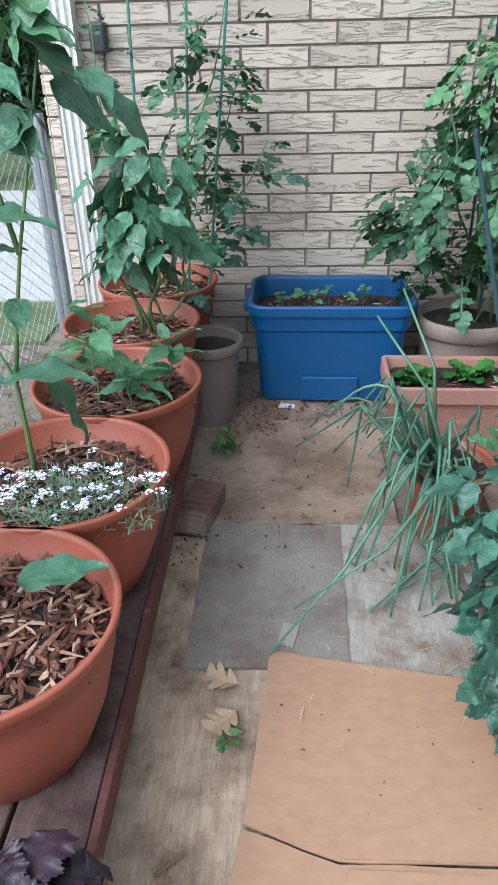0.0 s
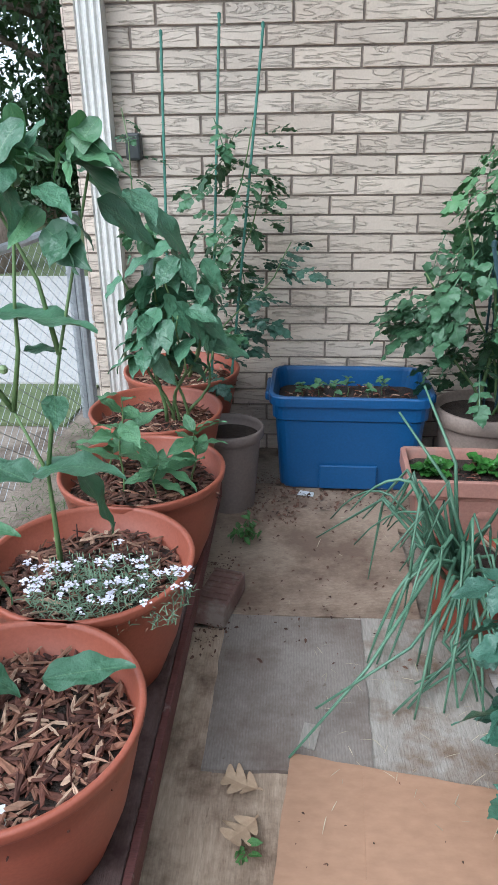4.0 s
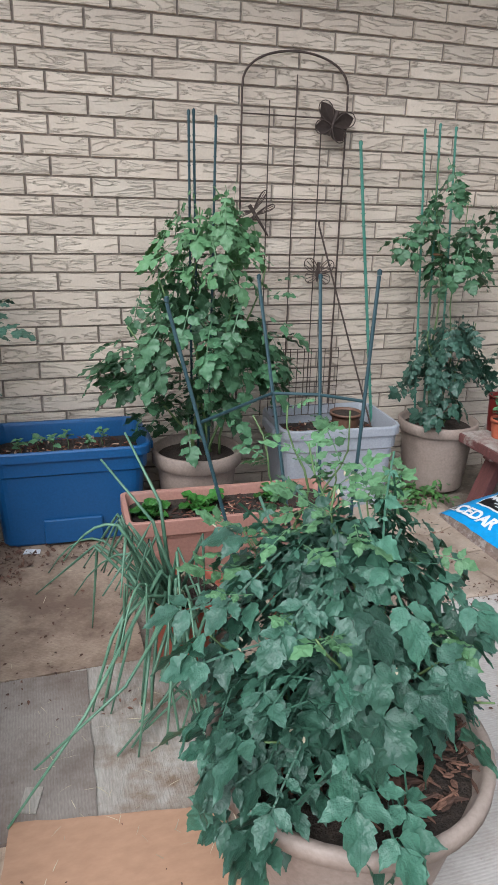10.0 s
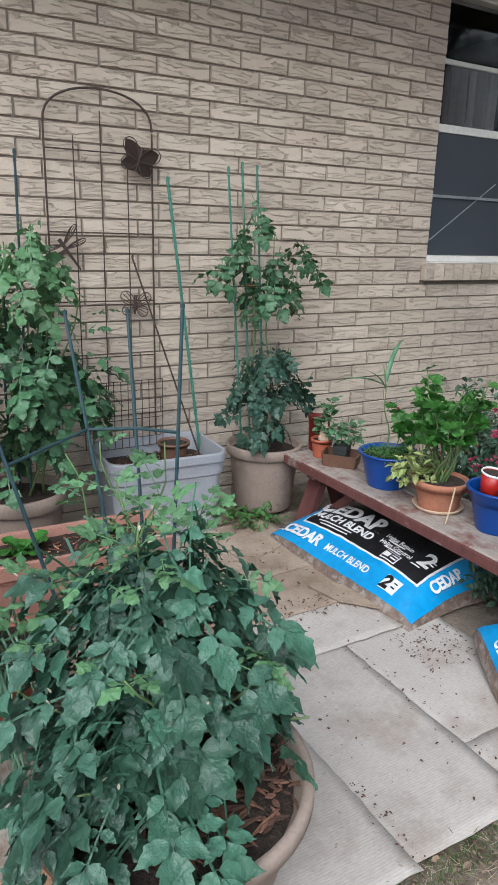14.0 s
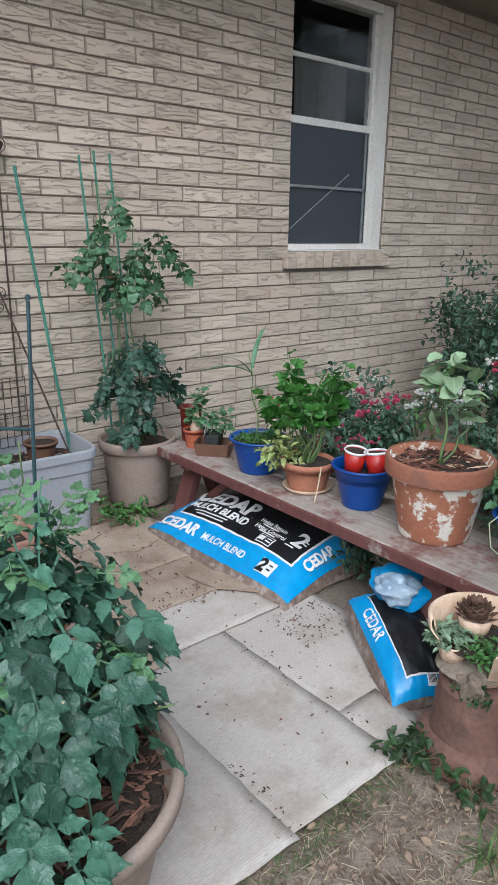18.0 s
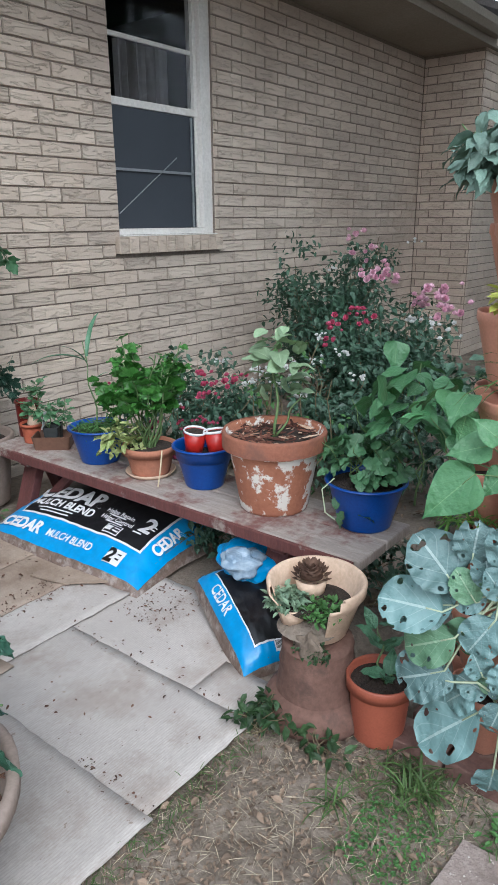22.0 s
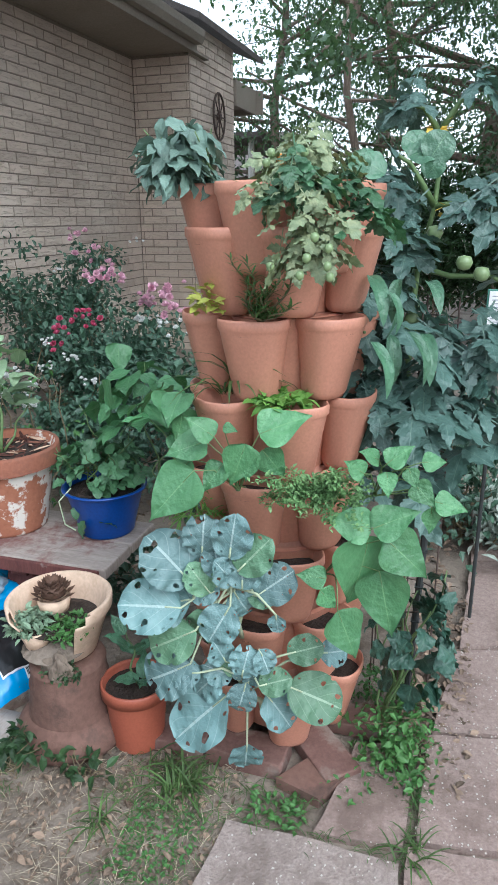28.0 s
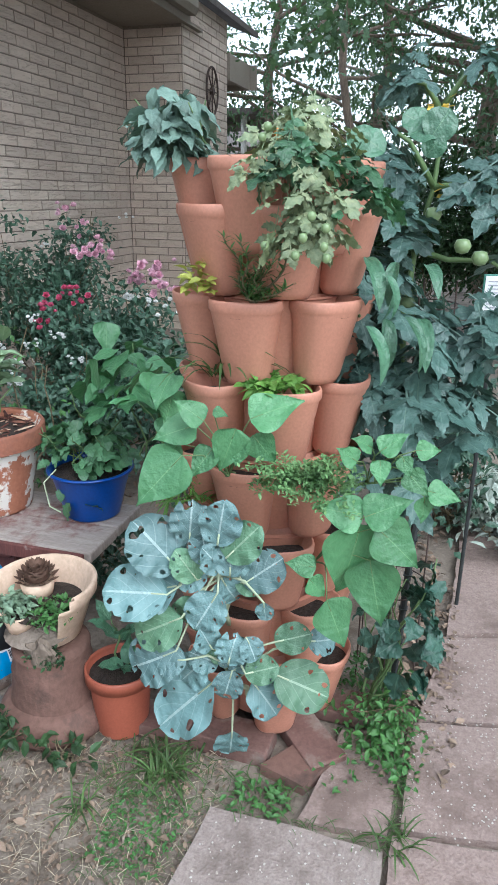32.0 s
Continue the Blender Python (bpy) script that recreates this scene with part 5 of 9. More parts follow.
TOM = kinds("tomato_leaf", "wall_tomato_leaf", lambda k: compound(0.20, k, 0.62, ((0.20, 0.17), (0.44, 0.31), (0.70, 0.33)), 0.44, leaflet), 5)
TOM_LIGHT = kinds("tomato_leaf", "tomato_leaf_light", lambda k: compound(0.18, k + 3, 0.56, ((0.16, 0.15), (0.40, 0.30), (0.68, 0.33)), 0.42, leaflet), 5)
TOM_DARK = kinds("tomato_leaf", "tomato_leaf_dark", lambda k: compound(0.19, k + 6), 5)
SPOT = kinds("tomato_leaf", "spotted_leaf", lambda k: compound(0.12, k + 9, 0.6), 4)
TOM_BROAD = kinds("tomato_leaf", "tomato_leaf", lambda k: compound(0.26, k + 12, 0.57, ((0.16, 0.10), (0.38, 0.23), (0.52, 0.07), (0.68, 0.29)), 0.40, leaflet, 0.2, 0.05), 6)
VINE = kinds("tomato_leaf", "vine_teal", lambda k: compound(0.24, k + 20, 0.54, ((0.14, 0.18), (0.34, 0.36), (0.66, 0.42)), 0.48, lobed, 0.06, 0.04), 5)
PEP = kinds("pepper_leaf", "pepper_leaf", lambda k: blade(0.135, 0.074, pointed, 14, 0.16, 0.1 + 0.14 * k, 0.06, 0, 2.5, 6, seed=k), 4)
PEP_LIGHT = kinds("pepper_leaf", "pepper_leaf_light", lambda k: blade(0.115, 0.056, pointed, 14, 0.16, 0.1 + 0.12 * k, 0.06, 0, 2.5, 6, seed=k), 4)
PEP_GREY = kinds("pepper_leaf", "grey_pepper", lambda k: blade(0.08, 0.040, pointed, 12, 0.25, 0.1 + 0.15 * k, 0.06, 0, 2.5, 4, seed=k), 4)
BEAN = kinds("bean_leaf", "bean_leaf", lambda k: blade(0.13, 0.098, ovate, 14, 0.12, 0.06 + 0.09 * k, 0.05, 0, 1.5, 6, seed=k), 4)
COLL = kinds("sprout_leaf", "collard_leaf", lambda k: blade(0.12, 0.104 + 0.004 * (k % 3), cabbage, 18, 0.10, 0.1 + 0.12 * k, 0.06 + 0.02 * (k % 2), 0.0, 2.2 + 0.4 * k, 8, seed=k), 6)
COLL_G = kinds("sprout_leaf", "collard_green", lambda k: blade(0.12, 0.100, cabbage, 18, 0.10, 0.2 + 0.2 * k, 0.06, 0, 2.5, 8, seed=k))
LETTUCE = kinds("lettuce_leaf", "celery_leaf", lambda k: blade(0.075, 0.05, round_leaf, 10, 0.3, 0.6, 0.12, 0, 4, 6, seed=k))
CELERY = kinds("celery_leaf", "celery_leaf", lambda k: merged([(blade(0.06, 0.052, lobed, 14, 0.2, 0.4, 0.08, 0, 2, 4, 1, 0.5), pose(0, 0.0, 0, 10, 0, a)) for a in (0, 62, -62)]))
MINT = kinds("mint_leaf", "pepper_leaf_light", lambda k: blade(0.055, 0.04, oval, 9, 0.25, 0.5, 0.08, 0.12, 3, seed=k))
EGG = kinds("broad_leaf", "greygreen_leaf", lambda k: blade(0.10, 0.066, oval, 9, 0.2, 0.2 + 0.3 * k, 0.05, 0, 2, 6, seed=k))


def cloud(p, meshes, c, r, n, size, seed, length=0.15, droop=(-0.1, 0.9), low=-0.35, name="leaf", inner=0.7):
    """Leaves that shingle the outside of a clump, their faces outwards and up."""
    rnd = random.Random(seed)
    c, out = Vector(c), []
    while len(out) < n:
        d = Vector((rnd.gauss(0, 1), rnd.gauss(0, 1), rnd.gauss(0, 1))).normalized()
        if d.z < low:
            continue
        q = c + Vector((d.x * r[0], d.y * r[1], d.z * r[2])) * rnd.uniform(inner, 1.05)
        way = Vector((d.x, d.y, 0)) + Vector((rnd.gauss(0, 0.38), rnd.gauss(0, 0.38), -0.7 * rnd.uniform(*droop)))
        way.normalize()
        face = d * 0.40 + Vector((rnd.gauss(0, 0.42), rnd.gauss(0, 0.42), 0.85))
        if abs(way.dot(face.normalized())) > 0.96:
            continue
        s = rnd.uniform(*size)
        out.append(facing(q - way * length * s * 0.6, way, face, s))
    hang(p, meshes, out, name)


def stem_path(a, b, wob, seed, n=9):
    rnd = random.Random(seed)
    a, b = Vector(a), Vector(b)
    ph = rnd.uniform(0, 6)
    return [a.lerp(b, k / n) + Vector((math.sin(ph + k * 0.9), math.cos(ph * 1.7 + k * 0.8), 0)) * wob * math.sin(math.pi * k / n) for k in range(n + 1)]


def along(path, f):
    x = f * (len(path) - 1)
    k = min(int(x), len(path) - 2)
    return path[k].lerp(path[k + 1], x - k)


def plant(name, label, stems, radius=0.006, stem_mat="stem_green", category="plant", group=""):
    """A plant with its stems; returns the thing and the stems' points."""
    base = stems[0][0]
    p = thing(name, label, category, tuple(base), group)
    local = [[Vector(q) - Vector(base) for q in s] for s in stems]
    for k, s in enumerate(local):
        part("stem", tube(s, radius if k == 0 else radius * 0.75, radius * 0.35, 6), stem_mat, p, smooth=True)
    return p, local


def leafy(p, stems, meshes, n, lo, hi, size, pitch, seed, reach=0.0, name="leaf", toward=None, droop_tip=0.0):
    """Leaves round the stems between two heights (fractions of the stem)."""
    rnd = random.Random(seed)
    out = []
    yaw = rnd.uniform(0, 360)
    for k in range(n):
        s = stems[k % len(stems)]
        f = lo + (hi - lo) * ((k + rnd.random()) / n)
        yaw += 137.5 + rnd.uniform(-25, 25)
        yy = yaw
        if toward is not None and rnd.random() < 0.6:
            yy = toward + rnd.uniform(-75, 75)
        q = along(s, min(1, f))
        d = Vector((-math.sin(radians(yy)), math.cos(radians(yy)), 0)) * reach * rnd.uniform(0.2, 1.0)
        sc = rnd.uniform(*size) * (1.0 if f < 0.8 else 1 - 0.5 * (f - 0.8) / 0.2)
        out.append(turned(q + d + Vector((0, 0, rnd.uniform(-0.01, 0.01))), yy, rnd.uniform(*pitch) + 14, rnd.uniform(-25, 25), sc))
    hang(p, meshes, out, name)


def stakes(points, mat, label, r=0.005, name="plant_stake", category="stake"):
    for a, b in points:
        s = thing(name, label, category, a, group=label)
        d = Vector(b) - Vector(a)
        part("rod", tube([(0, 0, 0), d * 0.5, d], r, seg=7), mat, s)
        part("tip", lathe([(0, 0), (r * 1.25, 0.002), (r * 1.25, 0.016), (0, 0.022)], 8), mat, s, at=Matrix.Translation(d * 0.995))
        b2 = bmesh.new()
        n = int(d.length / 0.05)
        for k in range(n):
            q = d * ((k + 0.5) / n)
            box(q.x - r * 1.25, q.x + r * 1.25, q.y - r * 1.25, q.y + r * 1.25, q.z - 0.0015, q.z + 0.0015, 0, b2)
        part("ribbing", b2, mat, s)["kind"] = "stuff"


def tomato_by_wall():
    """The three staked tomatoes along the brick wall."""
    st = [stem_path((-0.30, 2.42, 0.38), (-0.02, 2.45, 1.36), 0.03, 1), stem_path((-0.34, 2.40, 0.38), (-0.50, 2.50, 1.40), 0.03, 2), stem_path((-0.27, 2.38, 0.38), (0.12, 2.36, 0.95), 0.04, 3), stem_path((-0.30, 2.44, 0.38), (0.02, 2.48, 1.15), 0.03, 13)]
    p, s = plant("tomato_plant", "leggy staked tomato plant with curled dark leaves", st, 0.006)
    leafy(p, s[:1] + s[3:], TOM, 38, 0.25, 1.0, (0.6, 1.0), (-75, 5), 4, 0.05, toward=-70)
    leafy(p, s[1:2], TOM, 16, 0.3, 1.0, (0.5, 0.85), (-70, 10), 5, 0.04)
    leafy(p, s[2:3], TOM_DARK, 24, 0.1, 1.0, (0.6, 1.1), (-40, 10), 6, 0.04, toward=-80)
    cloud(p, TOM, (0.20, -0.02, 0.66), (0.17, 0.10, 0.26), 20, (0.6, 1.0), 7, 0.17, (0, 0.8))
    stakes([((-0.37, 2.44, 0.36), (-0.345, 2.52, 1.63)), ((-0.20, 2.45, 0.36), (-0.137, 2.5, 1.675)), ((-0.12, 2.42, 0.36), (0.013, 2.5, 1.645))], "green_stake", "green plastic-coated plant stake in a bowl planter")
    st = [stem_path((0.86 + 0.03 * k, 2.36 + 0.03 * (k % 2), 0.28), e, 0.03, 20 + k) for k, e in enumerate(((0.90, 2.40, 1.28), (0.60, 2.30, 0.85), (1.16, 2.36, 1.06), (0.72, 2.26, 1.02), (1.02, 2.30, 0.98)))]
    p, s = plant("tomato_plant", "bushy staked tomato plant with dense green leaves", st, 0.008)
    leafy(p, s, TOM, 46, 0.25, 1.0, (0.75, 1.2), (-45, 15), 8, 0.05)
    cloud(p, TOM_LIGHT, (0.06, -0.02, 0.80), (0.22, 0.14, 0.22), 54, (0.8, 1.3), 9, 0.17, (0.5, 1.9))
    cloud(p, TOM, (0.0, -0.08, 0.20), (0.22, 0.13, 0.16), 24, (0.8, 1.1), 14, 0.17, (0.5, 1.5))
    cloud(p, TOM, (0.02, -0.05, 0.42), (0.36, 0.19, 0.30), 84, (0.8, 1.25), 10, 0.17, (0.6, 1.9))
    stakes([((0.87, 2.40, 0.30), (0.858, 2.40, 1.602)), ((0.90, 2.42, 0.30), (0.879, 2.41, 1.607)), ((0.93, 2.36, 0.30), (0.961, 2.40, 1.59))], "dark_stake", "dark green plant stake in a tan pot")
    part("tie", lathe([(0.018, 0), (0.021, 0.004), (0.018, 0.008)], 12), "cane", p, "brown twine tie", at=pose(0.02, 0.03, 0.62))
    st = [stem_path((2.06, 2.47, 0.30), (1.97, 2.50, 1.50), 0.02, 30), stem_path((2.10, 2.47, 0.30), (2.12, 2.47, 1.33), 0.03, 31), stem_path((2.13, 2.47, 0.3), (2.22, 2.44, 0.80), 0.03, 32), stem_path((2.13, 2.47, 0.3), (1.95, 2.40, 0.78), 0.03, 33)]
    p, s = plant("tomato_plant", "tall thin staked tomato plant in a tan pot", st, 0.006)
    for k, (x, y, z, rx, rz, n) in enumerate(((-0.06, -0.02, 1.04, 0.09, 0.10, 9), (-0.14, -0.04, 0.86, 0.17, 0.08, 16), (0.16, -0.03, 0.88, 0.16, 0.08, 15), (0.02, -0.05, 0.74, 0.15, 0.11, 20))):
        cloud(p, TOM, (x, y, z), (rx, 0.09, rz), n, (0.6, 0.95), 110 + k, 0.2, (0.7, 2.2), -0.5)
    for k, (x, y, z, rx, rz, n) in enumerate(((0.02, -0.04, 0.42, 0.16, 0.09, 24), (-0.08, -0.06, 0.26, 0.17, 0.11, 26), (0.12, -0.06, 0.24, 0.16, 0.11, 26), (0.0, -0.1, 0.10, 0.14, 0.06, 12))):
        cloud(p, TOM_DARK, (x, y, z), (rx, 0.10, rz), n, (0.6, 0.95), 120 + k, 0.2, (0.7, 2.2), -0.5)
    stakes([((1.98, 2.48, 0.3), (1.89, 2.50, 1.60)), ((2.04, 2.50, 0.3), (1.965, 2.51, 1.625)), ((2.12, 2.50, 0.3), (2.036, 2.50, 1.615))], "green_stake", "green plastic-coated plant stake in a tan pot")
    part("tie", lathe([(0.02, 0), (0.024, 0.004), (0.02, 0.008)], 12), "cane", p, "brown twine tie", at=pose(-0.05, 0.02, 0.80))
    stakes([((1.80, 2.50, 0.02), (1.645, 2.6, 1.55))], "green_stake", "tall green plant stake leaning on the wall", 0.007)


def big_tomato():
    c = Vector((0.84, 0.72, 0.29))
    ends = [(0.66, 0.95, 0.66), (0.84, 1.04, 0.80), (1.00, 0.92, 0.70), (1.10, 0.76, 0.50), (0.55, 0.80, 0.52), (0.70, 0.62, 0.60), (0.95, 0.60, 0.55), (0.60, 0.58, 0.44), (0.80, 0.80, 0.80), (1.06, 0.58, 0.42)]
    st = [stem_path(c + Vector((0.03 * math.cos(k), 0.03 * math.sin(k), 0)), e, 0.03, 40 + k) for k, e in enumerate(ends)]
    p, s = plant("tomato_plant", "large bushy tomato plant with broad blue-green leaves", st, 0.006)
    cloud(p, TOM_BROAD, (-0.05, 0.08, 0.19), (0.30, 0.235, 0.26), 150, (0.65, 1.05), 41, 0.27, (0.0, 1.3), -0.5, inner=0.65)
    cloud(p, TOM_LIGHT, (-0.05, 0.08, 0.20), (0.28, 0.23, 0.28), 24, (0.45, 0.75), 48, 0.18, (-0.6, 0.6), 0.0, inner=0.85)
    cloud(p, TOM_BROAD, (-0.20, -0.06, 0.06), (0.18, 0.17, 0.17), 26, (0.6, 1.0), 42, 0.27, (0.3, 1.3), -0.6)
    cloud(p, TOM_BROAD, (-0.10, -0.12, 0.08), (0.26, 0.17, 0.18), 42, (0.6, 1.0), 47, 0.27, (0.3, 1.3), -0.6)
    # Inner leaves in a darker green: shade within the clump is put into their colour.
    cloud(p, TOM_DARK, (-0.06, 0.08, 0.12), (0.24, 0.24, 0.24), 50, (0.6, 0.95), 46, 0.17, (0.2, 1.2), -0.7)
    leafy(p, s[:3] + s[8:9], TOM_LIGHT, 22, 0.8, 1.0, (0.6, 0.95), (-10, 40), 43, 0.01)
    rnd = random.Random(44)
    fl = []
    for k in range(14):
        q = along(s[k % len(s)], rnd.uniform(0.7, 1.0)) + Vector((rnd.uniform(-0.06, 0.06), rnd.uniform(-0.08, 0.0), rnd.uniform(0, 0.05)))
        for j in range(4):
            fl.append(turned(q + Vector((rnd.uniform(-0.02, 0.02), rnd.uniform(-0.02, 0.02), rnd.uniform(-0.02, 0.02))), rnd.uniform(0, 360), rnd.uniform(-40, 60), 0, 0.012))
    stuff("blossom", blade(1, 0.45, oval, 3, 0.2, 0.3), fl, "straw", "small pale tomato blossom", "", p)
    chips("wood_mulch", 0.235, -0.012, 420, "dark_chip", p, 45)
    c = Vector((1.02, 1.36, 0.24))
    st = [stem_path(c + Vector((0.02 * k - 0.03, 0, 0)), e, 0.03, 50 + k) for k, e in enumerate(((0.92, 1.40, 0.78), (1.10, 1.38, 0.76), (0.84, 1.46, 0.74), (1.18, 1.28, 0.60), (1.0, 1.24, 0.66)))]
    p, s = plant("tomato_plant", "young light green tomato plant inside a cage", st, 0.006)
    leafy(p, s, TOM_LIGHT, 16, 0.5, 1.0, (0.6, 0.95), (-20, 35), 51, 0.02)
    leafy(p, s, TOM, 8, 0.2, 0.8, (0.6, 0.9), (-40, 0), 52, 0.03)
    cage = thing("tomato_cage", "dark coated metal tomato cage with linked rods", "plant cage", (1.02, 1.36, 0.22))
    o = Vector((1.02, 1.36, 0.22))
    tops = [(0.607, 1.5, 1.05), (0.938, 1.75, 1.08), (1.10, 1.65, 1.09), (1.175, 1.42, 1.125)]
    lows = [(0.80, 1.33, 0.22), (0.98, 1.42, 0.22), (1.05, 1.40, 0.22), (1.10, 1.34, 0.22)]
    mids = []
    for a, b in zip(lows, tops):
        part("rod", tube([Vector(a) - o, Vector(b) - o], 0.0055, seg=7), "dark_stake", cage)
        part("cap", lathe([(0, 0), (0.007, 0.002), (0.007, 0.014), (0, 0.018)], 8), "dark_stake", cage, at=Matrix.Translation(Vector(b) - o))
        mids.append(Vector(a).lerp(Vector(b), 0.62) - o)
    for a, b in zip(mids, mids[1:]):
        part("link", tube([a, b], 0.005, seg=7), "dark_stake", cage)


def peppers():
    # small pepper in the nearest bowl
    st = [stem_path((-0.44, 0.62, 0.38), (-0.37, 0.62, 0.86), 0.02, 60), stem_path((-0.43, 0.62, 0.38), (-0.30, 0.56, 0.60), 0.02, 61), stem_path((-0.44, 0.64, 0.4), (-0.52, 0.60, 0.78), 0.02, 62)]
    p, s = plant("pepper_plant", "young pepper plant with soft green leaves", st, 0.006)
    cloud(p, PEP_LIGHT, (0.03, -0.01, 0.34), (0.12, 0.10, 0.15), 15, (0.8, 1.35), 60, 0.11, (-0.1, 1.0))
    cloud(p, PEP, (0.02, -0.03, 0.12), (0.12, 0.09, 0.08), 8, (0.7, 1.1), 62, 0.13, (0.0, 0.9))
    hang(p, PEP, [turned((0.17, 0.02, 0.10), -80, 8, 0, 1.15), turned((0.10, -0.08, 0.03), -150, -30, 0, 0.9)], "leaf")
    # tall pepper with bare forked branches
    b = Vector((-0.376, 1.05, 0.38))
    n1, n2 = Vector((-0.376, 1.05, 0.652)), Vector((-0.428, 1.05, 0.793))
    st = [[b, b.lerp(n1, 0.5), n1, n2], [n2, Vector((-0.40, 1.05, 0.92)), Vector((-0.394, 1.05, 1.005)), Vector((-0.36, 1.05, 1.25))], [n2, Vector((-0.49, 1.05, 0.90)), Vector((-0.543, 1.05, 1.016)), Vector((-0.58, 1.03, 1.25))],
          [n1, Vector((-0.35, 1.05, 0.78)), Vector((-0.319, 1.05, 0.912)), Vector((-0.225, 1.05, 1.245))], [Vector((-0.319, 1.05, 0.912)), Vector((-0.35, 1.07, 1.05)), Vector((-0.42, 1.08, 1.2))]]
    p, s = plant("pepper_plant", "tall pepper plant with bare forked stems and drooping leaves", st, 0.008)
    for k, q in enumerate(s[1:]):
        cloud(p, PEP_LIGHT if k % 2 else PEP, q[-1] + Vector((0, 0, -0.06)), (0.15, 0.09, 0.15), 8, (0.6, 1.05), 63 + 5 * k, 0.13, (0.2, 2.2), -0.6)
        cloud(p, PEP_LIGHT, q[-1] + Vector((0, 0, 0.01)), (0.06, 0.05, 0.06), 9, (0.5, 1.0), 64 + 5 * k, 0.11, (-0.2, 1.8), -0.1)
    leafy(p, s[1:4], PEP, 5, 0.3, 0.65, (0.45, 0.8), (-30, 10), 65, 0.02)
    hang(p, PEP, [turned((-0.05, -0.02, 0.62), -95, -5, 0, 1.5), turned((0.10, 0.0, 0.90), -100, -30, 0, 1.3), turned((0.02, -0.02, 0.86), 60, -30, 0, 1.35), turned((-0.02, -0.02, 0.28), -95, 20, 0, 1.5), turned((-0.03, -0.02, 0.26), 60, 5, 0, 1.4), turned((0.05, 0.0, 0.30), -70, -60, 10, 1.5)], "leaf")
    f = part("young_fruit", lathe([(0, -0.010), (0.008, -0.005), (0.009, 0.003), (0.005, 0.009), (0, 0.010)], 12), "green_fruit", p, at=pose(-0.06, 0.0, 0.50))
    # small seedlings in the third bowl
    for k, (x, y, h, nl) in enumerate(((-0.33, 1.44, 0.30, 12), (-0.24, 1.42, 0.14, 9), (-0.15, 1.52, 0.19, 10), (-0.40, 1.56, 0.16, 8))):
        st = [stem_path((x, y, 0.385), (x + 0.02, y, 0.385 + h), 0.008, 66 + k)]
        p, s = plant("pepper_seedling", "small pepper seedling with pale green leaves", st, 0.004, group="seedlings in the bowl")
        leafy(p, s, PEP_LIGHT, nl, 0.4, 1.0, (0.7, 1.15), (-25, 30), 70 + k, 0.01)
    # dense dark pepper in the fourth bowl
    st = [stem_path((-0.30 + 0.015 * k, 1.97, 0.38), e, 0.03, 80 + k) for k, e in enumerate(((-0.34, 1.96, 1.02), (-0.14, 1.95, 0.86), (-0.42, 1.94, 0.92), (-0.22, 1.84, 0.80), (-0.10, 2.0, 0.72), (-0.28, 1.9, 0.95)))]
    p, s = plant("pepper_plant", "dense dark green pepper plant with glossy drooping leaves", st, 0.008)
    cloud(p, PEP, (0.04, -0.04, 0.36), (0.21, 0.16, 0.25), 76, (0.65, 1.1), 81, 0.135, (0.0, 1.8), inner=0.55)
    cloud(p, PEP, (-0.02, -0.02, 0.26), (0.14, 0.12, 0.18), 18, (0.8, 1.2), 83, 0.13, (0.2, 1.2))
    cloud(p, PEP_LIGHT, (-0.04, -0.02, 0.60), (0.07, 0.06, 0.06), 10, (0.6, 1.0), 82, 0.11, (-0.7, 0.4), -0.1)


def scatter(c, r, n, size, seed, zs=(0, 0.1), flat=True, pitch=(-30, 60)):
    rnd = random.Random(seed)
    out = []
    for _ in range(n):
        a, q = rnd.uniform(0, 6.283), math.sqrt(rnd.random())
        out.append(turned((c[0] + r[0] * q * math.cos(a), c[1] + r[1] * q * math.sin(a), c[2] + rnd.uniform(*zs) * (1 - 0.5 * q)), rnd.uniform(0, 360), rnd.uniform(*pitch), rnd.uniform(-40, 40), rnd.uniform(*size)))
    return out


TINY = blade(1, 0.5, oval, 3, 0.3, 0.4, nc=2)
NARROW = blade(1, 0.14, strap, 4, 0.4, 0.5, nc=2)
BLADE = blade(1, 0.05, strap, 5, 0.4, 1.1, nc=2)
FLOWER = merged([(blade(0.5, 0.42, oval, 3, 0.1, 0.2, nc=2), pose(0, 0, 0, 20, 0, a)) for a in range(0, 360, 72)])
ROSE = merged([(blade(0.5, 0.5, oval, 3, 0.3, -0.4, nc=2), pose(0, 0, 0.02 * j, 15 + 22 * j, 0, a + 25 * j)) for j in range(3) for a in range(0, 360, 72)])


